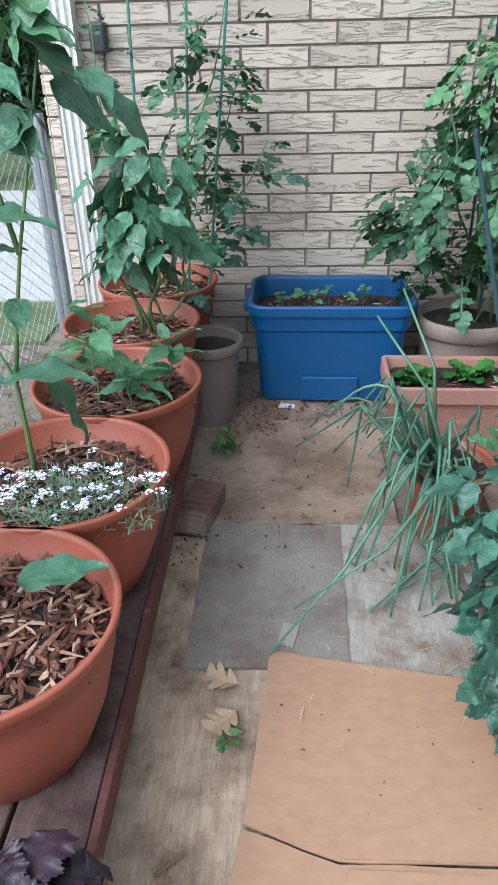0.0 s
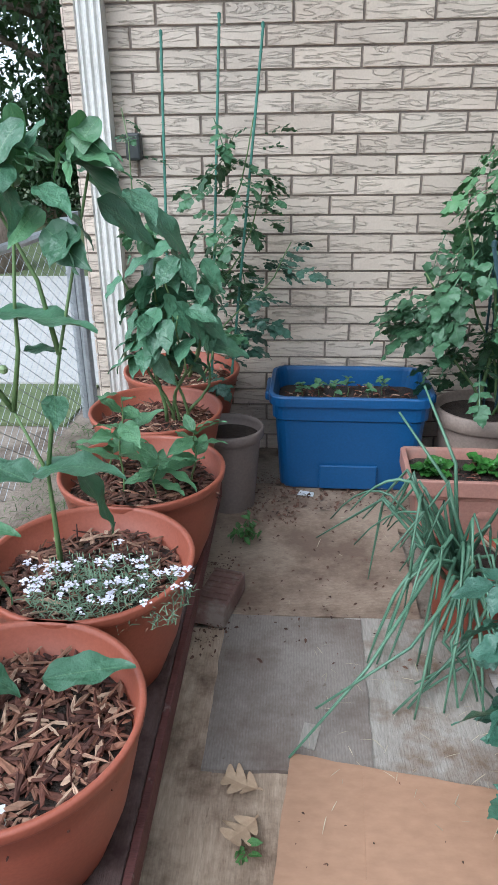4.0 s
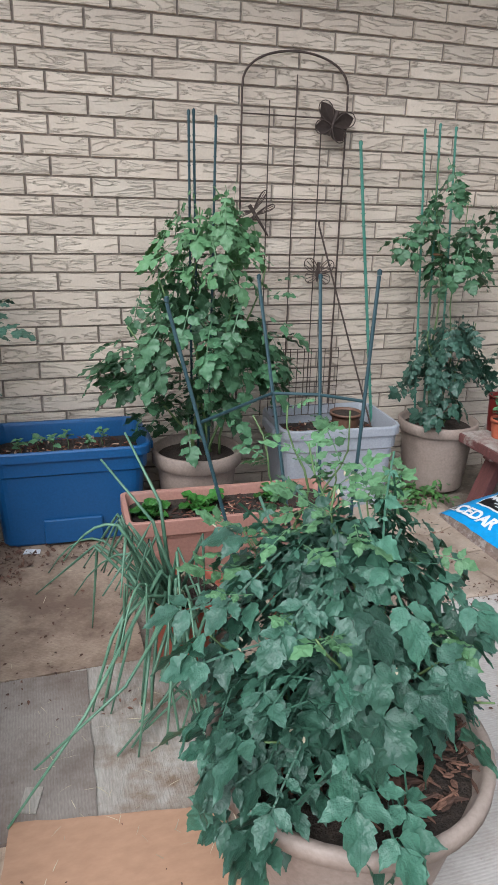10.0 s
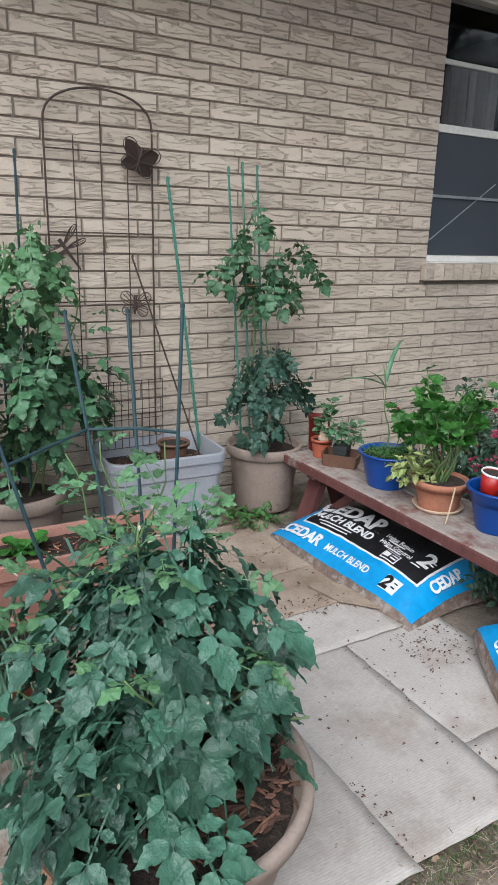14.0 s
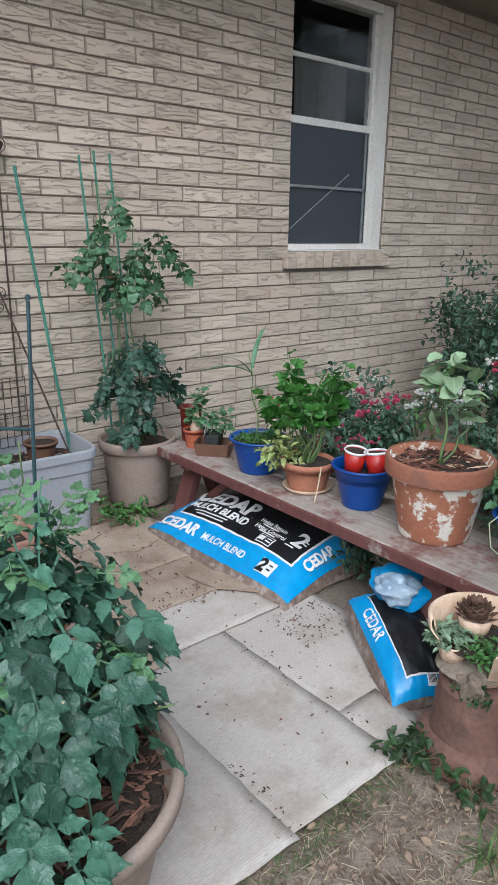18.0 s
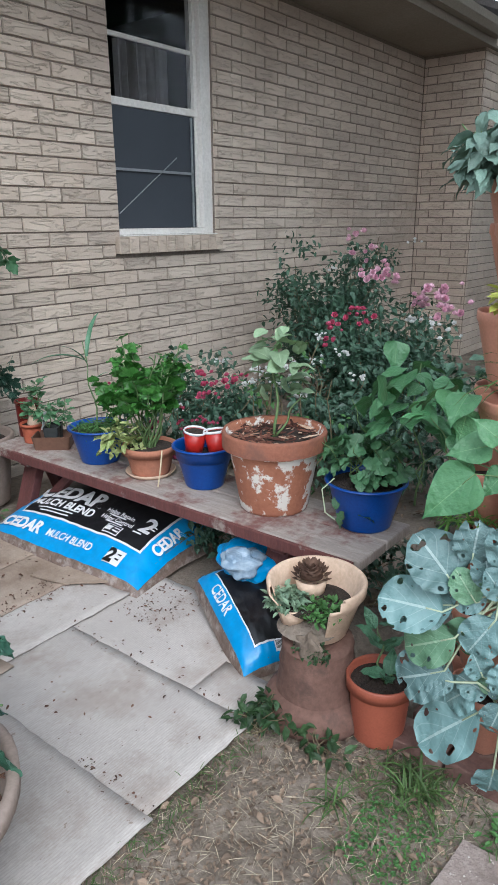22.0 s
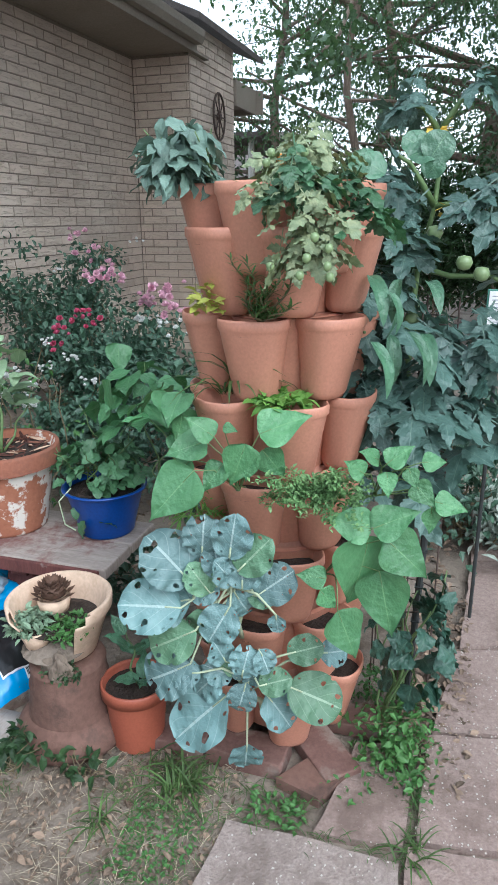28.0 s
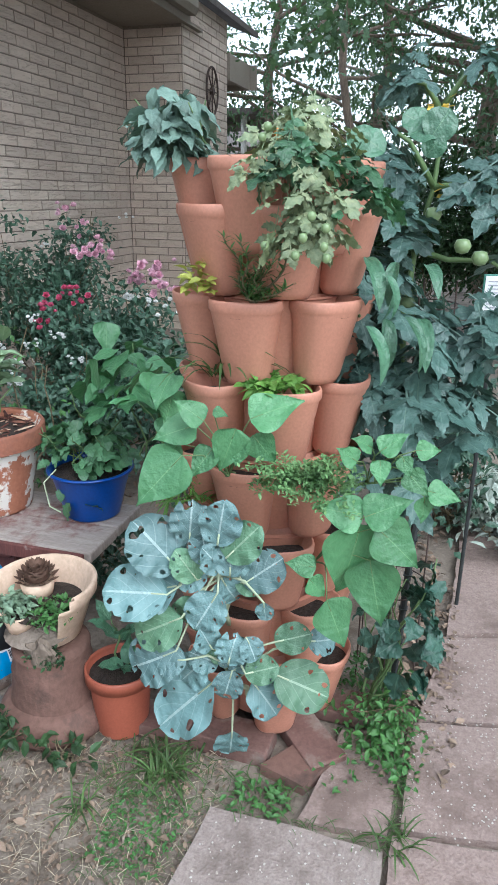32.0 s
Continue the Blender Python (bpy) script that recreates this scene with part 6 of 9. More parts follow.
def alyssum():
    for c, r, n, heads, lab in (((-0.245, 0.955, 0.395), (0.18, 0.11), 1500, 58, 1), ((-0.47, 0.66, 0.40), (0.08, 0.10), 260, 10, 2)):
        p = thing("sweet_alyssum", "low clump of tiny white and lilac flowers", "flower", c)
        rnd = random.Random(lab + 10)
        ms, fl = [], []
        for _ in range(n // 9):
            a, q = rnd.uniform(0, 6.283), math.sqrt(rnd.random())
            x, y, h = r[0] * q * math.cos(a), r[1] * q * math.sin(a), rnd.uniform(0.03, 0.075)
            for j in range(9):
                ms.append(turned((x + rnd.gauss(0, 0.004), y + rnd.gauss(0, 0.004), h * j / 9), j * 137.5, rnd.uniform(15, 60), 0, rnd.uniform(0.014, 0.026)))
        stuff("foliage", NARROW, ms, "succulent_leaf", "", "", p)
        for _ in range(heads):
            a, q = rnd.uniform(0, 6.283), math.sqrt(rnd.random())
            x, y, z = r[0] * q * math.cos(a), r[1] * q * math.sin(a) - 0.01, rnd.uniform(0.055, 0.10)
            for _ in range(11):
                t, w = rnd.uniform(0, 6.283), math.sqrt(rnd.random()) * 0.012
                fl.append(turned((x + w * math.cos(t), y + w * math.sin(t), z - 30 * w * w), rnd.uniform(0, 360), rnd.uniform(-25, 25), 0, 0.0075))
        stuff("blossom", FLOWER, fl, "petal_white", "tiny white four-petalled flowers", "", p)


def dark_kale():
    p = thing("ornamental_kale", "ruffled almost black kale in a dark pot", "plant", (-0.20, 0.225, 0.245))
    rnd = random.Random(90)
    me = leaf_mesh("kale_leaf", blade(0.15, 0.12, cabbage, 46, 0.05, 0.8, 0.07, 0.06, 5, 12), "dark_kale")
    hang(p, [me], [turned((rnd.uniform(-0.03, 0.03), rnd.uniform(-0.03, 0.03), 0.03), k * 137.5, 62 - k * 3.2 + rnd.uniform(-10, 10), rnd.uniform(-30, 30), rnd.uniform(0.4, 0.6) + 0.025 * k) for k in range(20)], "leaf")
    part("pot", lathe([(0, -0.094), (0.055, -0.094), (0.07, 0.0), (0.064, 0.0), (0.06, -0.01), (0, -0.01)], 28), "black_plastic", p, "dark plastic pot", True)


def onions():
    p = thing("spring_onions", "sprawling clump of bent green onion leaves", "plant", (0.60, 1.42, 0.20))
    rnd = random.Random(100)
    for k in range(30):
        a = rnd.uniform(125, 265) if k < 24 else rnd.uniform(265, 340)
        d = Vector((math.cos(radians(a)), math.sin(radians(a)), 0))
        el = radians(rnd.uniform(38, 78))
        q = Vector((rnd.uniform(-0.07, 0.05), rnd.uniform(-0.07, 0.05), 0))
        first, second = rnd.uniform(0.13, 0.34), rnd.uniform(0.10, 0.30)
        bow = Vector((0, 0, -rnd.uniform(0.0, 0.03)))
        pts = [q + (d * math.cos(el) + Vector((0, 0, math.sin(el)))) * first * j / 5 + bow * (j / 5) ** 2 for j in range(6)]
        if k % 4 == 3:
            fall = [(d * (0.9 * j / 5) + Vector((0, 0, 0.25 * j / 5 - 0.9 * (j / 5) ** 2))) * second for j in range(1, 6)]
        else:
            tip = radians(rnd.uniform(-88, -45))
            side = Vector((rnd.uniform(-0.3, 0.3), rnd.uniform(-0.3, 0.3), 0))
            fall = [((d + side) * math.cos(tip) + Vector((0, 0, math.sin(tip)))) * second * j / 5 for j in range(1, 6)]
        for f in fall:
            g = pts[5] + f
            g.z = max(g.z, -0.19 + 0.008 * rnd.random())
            pts.append(g)
        part("leaf", tube(pts, rnd.uniform(0.0055, 0.009), 0.002, 6), "onion_green", p, smooth=True)
    for q in ([(0.02, -0.02, 0.02), (-0.10, -0.18, 0.14), (-0.28, -0.36, -0.05), (-0.46, -0.50, -0.19)], [(0.03, -0.03, 0.02), (-0.02, -0.20, 0.14), (-0.18, -0.34, 0.0), (-0.40, -0.42, -0.12)], [(0, 0, 0), (-0.05, 0.02, 0.25), (-0.18, 0.10, 0.42)], [(0, 0, 0), (-0.02, 0.08, 0.28), (-0.10, 0.20, 0.46)]):
        part("leaf", tube(q, 0.007, 0.003, 6), "onion_green", p, smooth=True)
    for k in range(9):
        a = radians(rnd.uniform(185, 275))
        d, q, far = Vector((math.cos(a), math.sin(a), 0)), Vector((rnd.uniform(-0.06, 0.04), rnd.uniform(-0.08, 0.0), 0.0)), rnd.uniform(0.16, 0.34)
        part("leaf", tube([q, q + d * far * 0.35 + Vector((0, 0, rnd.uniform(0.05, 0.16))), q + d * far * 0.7 + Vector((0, 0, rnd.uniform(-0.02, 0.06))), q + d * far * 0.9 + Vector((0, 0, -0.12)), q + d * far + Vector((0, 0, -0.20))], 0.0075, 0.0025, 6), "onion_green", p, smooth=True)
    for k in range(12):
        q = Vector((rnd.uniform(-0.02, 0.08), -0.10, 0.02))
        part("leaf", tube([q, q + Vector((rnd.uniform(-0.05, 0.03), -0.05, rnd.uniform(0, 0.04))), q + Vector((rnd.uniform(-0.12, 0.05), -0.12, -0.10)), q + Vector((rnd.uniform(-0.2, 0.05), rnd.uniform(-0.26, -0.14), -0.21))], 0.007, 0.003, 6), "onion_green", p, smooth=True)
    part("flower_stalk", tube([(0.03, -0.04, 0.0), (0.0, -0.12, 0.10), (-0.02, -0.15, 0.13)], 0.010, 0.007, 7), "pale_stem", p, "pale papery onion stalk", True)
    part("dry_leaf", tube([(0.0, 0.04, 0.02), (0.06, 0.06, 0.07), (0.12, 0.0, 0.03)], 0.009, 0.004, 6), "straw", p, "dry straw-coloured leaf", True)


def seedlings_and_lettuce():
    for k, (x, y) in enumerate(((0.17, 2.43), (0.24, 2.47), (0.36, 2.47), (0.44, 2.42), (0.50, 2.48), (0.30, 2.40))):
        st = [stem_path((x, y, 0.32), (x, y, 0.38 + 0.01 * (k % 3)), 0.004, k)]
        p, s = plant("seedling", "tiny green seedling in the blue tub", st, 0.002, group="seedlings in the tub")
        leafy(p, s, MINT, 6, 0.5, 1.0, (0.5, 0.8), (-10, 40), 110 + k, 0.004)
    for k, (x, y, n) in enumerate(((0.62, 1.93, 16), (0.82, 1.95, 14), (1.08, 1.95, 12))):
        p = thing("lettuce_plant", "small light green salad plant", "plant", (x, y, 0.235), "salad in the trough")
        rnd = random.Random(120 + k)
        hang(p, LETTUCE, [turned((rnd.uniform(-0.03, 0.03), rnd.uniform(-0.03, 0.03), 0), j * 137.5, rnd.uniform(20, 65), rnd.uniform(-20, 20), rnd.uniform(0.8, 1.3)) for j in range(n)])


def blade_bm(L, W, prof):
    v, f, _ = blade(L, W, prof, 8, 0.1, 0.1, nc=4)
    bm = bmesh.new()
    vs = [bm.verts.new(q) for q in v]
    for q in f:
        bm.faces.new([vs[k] for k in q])
    bmesh.ops.solidify(bm, geom=bm.faces, thickness=0.002)
    return bm


def trellis():
    t = thing("trellis", "dark iron garden trellis with an arched top on the wall", "trellis", (0, 0, 0))
    Y, x0, x1 = 2.665, 1.135, 1.60
    for x, z in ((x0, 1.745), (x1, 1.735)):
        part("side_rod", tube([(x, Y, 0.30), (x, Y, z)], 0.0042, seg=7), "dark_iron", t)
    part("arch", tube([((x0 + x1) / 2 - (x1 - x0) / 2 * math.cos(a), Y, 1.74 + 0.145 * math.sin(a) ** 0.8) for a in (math.pi * k / 18 for k in range(19))], 0.0048, seg=7), "dark_iron", t)
    for k, top in ((1, 1.70), (2, 1.80), (3, 1.68)):
        part("upright", tube([(x0 + (x1 - x0) * k / 4, Y - 0.008, 0.35), (x0 + (x1 - x0) * k / 4, Y - 0.008, top)], 0.0026, seg=6), "dark_iron", t)
    for z in (1.645, 1.32, 1.03, 0.78):
        part("cross_rod", tube([(x0, Y - 0.004, z), (x1, Y - 0.004, z)], 0.003, seg=6), "dark_iron", t)
    for (x, z, rot, s, kind) in ((1.20, 1.25, -35, 1.0, 0), (1.53, 1.62, 20, 1.15, 1), (1.50, 1.01, 5, 0.95, 1)):
        o = thing("garden_ornament", "dark iron %s ornament hung on the trellis" % ("butterfly" if kind else "dragonfly"), "ornament", (x, Y - 0.02, z), "trellis ornaments")
        turn = pose(0, 0, 0, 0, rot, 0)
        part("body", tube([(0, 0, 0.05 * s), (0, -0.004, (-0.04 if kind else -0.10) * s)], 0.009, 0.004, 7), "dark_iron", o, at=turn)
        for dx in (-1, 1):
            for j, (ang, long, wide, up) in enumerate(((52, 0.088, 0.062, 0.0), (112, 0.066, 0.056, -0.008)) if kind else ((68, 0.098, 0.026, 0.022), (100, 0.092, 0.026, 0.004))):
                m = turn @ pose(0, -0.003 - 0.002 * j, up * s, 90, 0, 0) @ pose(0, 0, 0, 0, 0, -dx * ang)
                if (x, kind) == (1.53, 1):
                    part("wing", blade_bm(long * s, wide * s, oval), "dark_iron", o, at=m)
                else:
                    for q in (-0.22, 0.0, 0.22):
                        part("wing_wire", tube([(0, 0, 0.002), (q * wide * s, long * s * 0.5, 0.002), (q * 1.4 * wide * s, long * s * 0.93, 0.002)], 0.0018, seg=5), "dark_iron", o, at=m)
                edge = [(wide * s * 0.56 * math.sin(q) * abs(math.sin(q / 2)), long * s * (0.5 - 0.52 * math.cos(q)), 0.004) for q in (2 * math.pi * n / 16 for n in range(17))]
                part("wing_rim", tube(edge, 0.0022, seg=5), "dark_iron", o, at=m)
    g = thing("plant_support_grid", "small dark wire grid standing in the grey tub", "wire grid", (0, 0, 0))
    gx0, gx1, gz0, gz1, gy = 1.27, 1.61, 0.36, 0.675, 2.60
    for k in range(11):
        x = gx0 + (gx1 - gx0) * k / 10
        part("wire", tube([(x, gy, gz0), (x, gy, gz1)], 0.002, seg=5), "dark_iron", g)
    for k in range(8):
        z = gz0 + (gz1 - gz0) * k / 7
        part("wire", tube([(gx0, gy - 0.003, z), (gx1, gy - 0.003, z)], 0.002, seg=5), "dark_iron", g)
    stakes([((1.72, 2.42, 0.33), (1.49, 2.64, 1.22))], "dark_iron", "thin dark metal rod leaning on the trellis", 0.004)
    plain_pot("plant_pot", 1.60, 2.45, 0.325, 0.075, 0.055, 0.085, "brown_plastic", "small brown pot standing in the grey tub", lip=0.2)


def on_the_bench():
    Z = 0.33
    plain_pot("plant_pot", 2.26, 1.73, Z, 0.128, 0.08, 0.150, "blue_glaze", "cobalt blue round plant pot on the bench", lip=0.07, group="blue pots on the bench")
    plain_pot("plant_pot", 2.31, 1.19, Z, 0.120, 0.072, 0.162, "blue_glaze", "cobalt blue round plant pot on the bench", lip=0.07, soil=0.7, group="blue pots on the bench")
    plain_pot("plant_pot", 2.36, 0.535, Z, 0.134, 0.085, 0.158, "blue_glaze", "cobalt blue round plant pot on the bench", lip=0.07, group="blue pots on the bench")
    plain_pot("plant_pot", 2.27, 1.44, Z + 0.008, 0.108, 0.075, 0.115, "terracotta_clay", "terracotta clay pot standing in a clear saucer", lip=0.3)
    single("saucer", lathe([(0, 0), (0.085, 0), (0.10, 0.018), (0.096, 0.018), (0.082, 0.005), (0, 0.005)], 30), "pale_clay", "shallow clear plastic saucer under a clay pot", "saucer", pose(2.27, 1.44, Z + 0.001), smooth=True)
    p = plain_pot("plant_pot", 2.31, 0.865, Z, 0.178, 0.118, 0.275, "aged_clay", "big clay pot with flaking white mineral crust", lip=0.22, soil=0.9)
    part("rim_band", lathe([(0.1795, 0.222), (0.1797, 0.27), (0.176, 0.2768), (0.166, 0.2768)], 44), "clay_rim", p, "plain clay rim", True)
    chips("dry_mulch", 0.145, 0.25, 130, "wood_chip", p, 130)
    for k, (x, y, tilt) in enumerate(((2.30, 1.235, 8), (2.345, 1.15, -8))):
        c = thing("drinking_cup", "red plastic cup with a white rim, filled with soil", "cup", (x, y, Z + 0.105), "cups in the blue pot", rx=tilt)
        part("cup", lathe([(0, 0), (0.030, 0), (0.043, 0.10), (0.040, 0.10), (0.036, 0.085), (0, 0.085)], 28), "red_cup", c, smooth=True)
        part("rim", lathe([(0.043, 0.098), (0.0465, 0.103), (0.043, 0.108), (0.039, 0.103), (0.043, 0.098)], 28), "print_white", c, "white rolled rim", True)
        part("soil", lathe([(0.0385, 0.099), (0.02, 0.101), (0, 0.100)], 16), "soil", c, "dark soil")
    p = thing("plant_tray", "small brown plastic tray with black nursery cells", "plant tray", (2.25, 2.03, Z), rz=40)
    part("tray", loft([(0.055, 0.075, 0.01, 0), (0.065, 0.085, 0.012, 0.06), (0.060, 0.080, 0.011, 0.06), (0.052, 0.072, 0.01, 0.008)]), "brown_plastic", p)
    for x in (-0.027, 0.027):
        part("cell", loft([(0.020, 0.026, 0.006, 0.01), (0.026, 0.034, 0.008, 0.10), (0.022, 0.030, 0.007, 0.10), (0.020, 0.028, 0.006, 0.085)]), "black_plastic", p, at=pose(x, 0.0, 0))
    plain_pot("plant_pot", 2.24, 2.17, Z, 0.055, 0.04, 0.09, "orange_pot", "small orange plastic pot on the bench", lip=0.2)
    plain_pot("plant_pot", 2.29, 2.27, Z, 0.058, 0.046, 0.17, "red_glaze", "tall dark red glazed pot on the bench", lip=0.08)
    single("plant_label", box(-0.012, 0.012, -0.001, 0.001, 0, 0.08), "print_white", "white plastic plant label stuck in a nursery cell", "plant label", pose(2.21, 2.05, Z + 0.085, 10, 8, 30))
    # plants of the bench
    st = [stem_path((2.29, 1.77, 0.44), (2.33, 1.86, 0.72), 0.01, 140), stem_path((2.33, 1.86, 0.72), (2.36, 1.92, 0.80), 0.0, 141)]
    p, s = plant("corn_shoot", "thin grassy shoot with long narrow leaves", st, 0.005)
    me = leaf_mesh("strap_leaf", blade(0.26, 0.022, strap, 12, 0.5, 0.7, nc=4), "pepper_leaf")
    hang(p, [me], [turned((0.04, 0.09, 0.28), 60, 25, 0, 0.95), turned((0.05, 0.10, 0.30), -60, 66, 0, 1.0), turned((0.05, 0.10, 0.26), 80, 60, 0, 0.7), turned((0.03, 0.06, 0.18), -100, 50, 0, 0.45)])
    stuff("moss_herb", NARROW, scatter((2.26, 1.72, 0.465), (0.10, 0.10), 420, (0.02, 0.045), 142, (0, 0.03)), "small_leaf", "low feathery green herb in a blue pot", "plant")
    for k, (x, y, z, n, r) in enumerate(((2.23, 2.03, 0.43, 40, 0.06), (2.25, 2.17, 0.42, 34, 0.05), (2.30, 2.20, 0.50, 24, 0.05), (2.29, 2.0, 0.43, 26, 0.05))):
        st = [stem_path((x, y, z - 0.01), (x + 0.01, y, z + 0.11), 0.01, 150 + k), stem_path((x, y, z - 0.01), (x - 0.03, y + 0.02, z + 0.08), 0.01, 155 + k)]
        p, s = plant("small_plant", "small leafy green potted plant", st, 0.003, group="small plants on the bench")
        leafy(p, s, MINT, n, 0.3, 1.0, (0.5, 0.9), (-30, 40), 150 + k, r * 0.6)
    single("succulent_trunk", lathe([(0, 0), (0.028, 0.0), (0.030, 0.02), (0.018, 0.06), (0.012, 0.10), (0, 0.11)], 16), "pale_clay", "swollen pale trunk of a small succulent", "plant", pose(2.25, 2.17, 0.40), smooth=True)
    st = [stem_path((2.27 + 0.02 * math.cos(k), 1.44 + 0.02 * math.sin(k), 0.43), (2.30 + 0.12 * math.cos(k * 1.3), 1.45 + 0.13 * math.sin(k * 1.3), 0.66 + 0.22 * ((k * 5) % 7) / 7), 0.015, 160 + k) for k in range(13)]
    st += [stem_path((2.26, 1.47, 0.43), (2.27, 1.75, 0.66), 0.02, 175), stem_path((2.27, 1.48, 0.43), (2.24, 1.66, 0.58), 0.02, 176)]
    p, s = plant("celery_plant", "lush bright green celery with upright stalks", st, 0.006)
    leafy(p, s, CELERY, 105, 0.55, 1.0, (0.7, 1.15), (-20, 60), 161, 0.02)
    stuff("variegated_ivy", TINY, scatter((2.20, 1.52, 0.46), (0.09, 0.08), 170, (0.03, 0.05), 162, (-0.06, 0.09)), "variegated_leaf", "cream and green trailing ivy over the pot rim", "plant")
    single("string", tube(bend((2.20, 1.30, 0.47), (2.17, 1.30, 0.335), 0.01), 0.003, seg=6), "jute", "pale cord hanging over the bench edge", "cord")
    st = [stem_path((2.30, 0.86, 0.58), (2.36, 0.89, 0.93), 0.012, 170), stem_path((2.31, 0.86, 0.58), (2.38, 0.80, 0.72), 0.01, 171)]
    p, s = plant("leafy_plant", "upright plant with broad pale green leaves", st, 0.006, "stem_green")
    cloud(p, EGG, (0.05, 0.02, 0.22), (0.10, 0.11, 0.15), 34, (0.6, 1.05), 172, 0.10, (-0.8, 0.3), -0.6)
    st = [stem_path((2.36 + 0.03 * math.cos(k), 0.535 + 0.03 * math.sin(k), 0.46), (2.36 + 0.11 * math.cos(k * 1.7), 0.56 + 0.13 * math.sin(k * 1.7), 0.58 + 0.02 * (k % 4)), 0.02, 180 + k) for k in range(9)]
    p, s = plant("mint_plant", "bushy green mint in a blue pot", st, 0.004)
    cloud(p, MINT, (0.0, 0.02, 0.06), (0.145, 0.15, 0.10), 110, (0.8, 1.35), 181, 0.055, (-0.3, 0.7))
    hang(p, MINT, [turned((-0.13, 0.02, -0.06), 60, -60, 0, 1.1), turned((-0.13, -0.03, -0.06), -120, -20, 0, 1.4), turned((-0.12, 0.05, -0.02), 100, -50, 0, 0.8)])
    single("vine_tendril", tube([(2.27, 0.60, 0.50), (2.23, 0.62, 0.47), (2.22, 0.60, 0.40), (2.23, 0.57, 0.38)], 0.0025, seg=5), "pale_stem", "thin pale tendril hanging over a blue pot", "tendril")
    # climbing bean behind the mint
    st = [stem_path((2.44, 0.40, 0.40), (2.46, 0.42, 0.86), 0.03, 190), stem_path((2.44, 0.42, 0.45), (2.36, 0.60, 0.74), 0.03, 191), stem_path((2.44, 0.38, 0.45), (2.36, 0.30, 0.70), 0.03, 192)]
    p, s = plant("bean_plant", "climbing bean plant with large heart-shaped leaves", st, 0.004)
    cloud(p, BEAN, (-0.02, 0.02, 0.30), (0.14, 0.17, 0.18), 40, (0.5, 0.9), 193, 0.12, (0.2, 1.2))


def stump_and_pots():
    s = thing("chimney_pot", "reddish clay chimney flue section used as a stand", "clay stand", (1.865, 0.395, -0.015))
    part("foot", lathe([(0, 0), (0.138, 0), (0.147, 0.02), (0.143, 0.045), (0.132, 0.066), (0.118, 0.078), (0.108, 0.082)], 48, wob=0.03), "flue_clay", s, smooth=True)
    part("shaft", lathe([(0.110, 0.078), (0.106, 0.11), (0.101, 0.15), (0.103, 0.166), (0.098, 0.182), (0.096, 0.222)], 48, wob=0.03), "flue_clay", s, smooth=True)
    part("rim", lathe([(0.098, 0.220), (0.092, 0.237), (0.070, 0.237), (0, 0.227)], 48, wob=0.03), "flue_clay", s, smooth=True)
    c = Vector((1.885, 0.415, 0.222))
    b = thing("broken_pot", "broken pale clay pot planted as a tiny succulent garden", "plant pot", tuple(c))
    bm = lathe([(0.075, 0.0), (0.085, 0.006), (0.118, 0.105), (0.122, 0.11), (0.132, 0.125), (0.134, 0.15), (0.128, 0.156), (0.120, 0.15), (0.108, 0.105), (0.072, 0.012), (0.0, 0.012)], 60)
    gone = [v for v in bm.verts if v.co.x < -0.02 and v.co.z > 0.035 + 1.25 * abs(v.co.y + 0.02) + 0.012 * math.sin(v.co.y * 90)]
    bmesh.ops.delete(bm, geom=gone, context="VERTS")
    bmesh.ops.solidify(bm, geom=bm.faces, thickness=0.004)
    part("pot", bm, "pale_clay", b, smooth=True)
    part("soil", lathe([(0.100, 0.085), (0.06, 0.10), (0, 0.10)], 24, wob=0.04), "soil", b, "dark soil", True)
    part("soil_step", lathe([(0.085, 0.03), (0.05, 0.05), (0, 0.055)], 20), "dirt", b, "dry soil", True, pose(-0.035, 0, 0))
    part("inner_pot", lathe([(0, 0), (0.035, 0), (0.045, 0.05), (0.041, 0.05), (0.036, 0.04), (0, 0.04)], 26), "pale_clay", b, "small clay pot", True, pose(0.02, 0.03, 0.09))
    part("inner_pot", lathe([(0, 0), (0.030, 0), (0.040, 0.045), (0.036, 0.045), (0.03, 0.035), (0, 0.035)], 26), "pale_clay", b, "small clay pot", True, pose(-0.06, 0.035, 0.045))
    rnd = random.Random(200)
    cone = thing("pine_cone", "brown open pine cone resting in the little pot", "pine cone", tuple(c + Vector((0.02, 0.03, 0.135))))
    ms = [pose(0, 0, 0.035 * (1 - k / 60) * 1.0 + 0.004, 0, 0, k * 137.5) @ pose(0, 0.040 * math.sin(0.25 + 1.2 * k / 60), 0.0, 25 + 40 * (1 - k / 60) - 20, 0, 0) @ Matrix.Scale(0.022, 4) for k in range(60)]
    stuff("cone_scale", blade(1, 0.9, heart, 4, 0.2, -0.5, nc=2), ms, "cone_brown", "", "", cone)
    part("core", lathe([(0, 0), (0.032, 0.008), (0.028, 0.030), (0, 0.042)], 14), "cone_brown", cone, smooth=True)
    stuff("succulent", TINY, scatter(tuple(c + Vector((-0.055, 0.05, 0.095))), (0.06, 0.055), 340, (0.016, 0.028), 201, (-0.015, 0.035)), "succulent_leaf", "grey-green rosette succulents in a broken pot", "plant")
    stuff("succulent", TINY, scatter(tuple(c + Vector((-0.04, -0.05, 0.09))), (0.06, 0.05), 260, (0.014, 0.024), 202, (-0.01, 0.03)), "small_leaf", "small green sedum in a broken pot", "plant")
    bk = thing("bark_chunk", "chunk of pale lichen-covered bark", "bark", tuple(c + Vector((-0.10, -0.045, 0.012))))
    bm = bmesh.new()
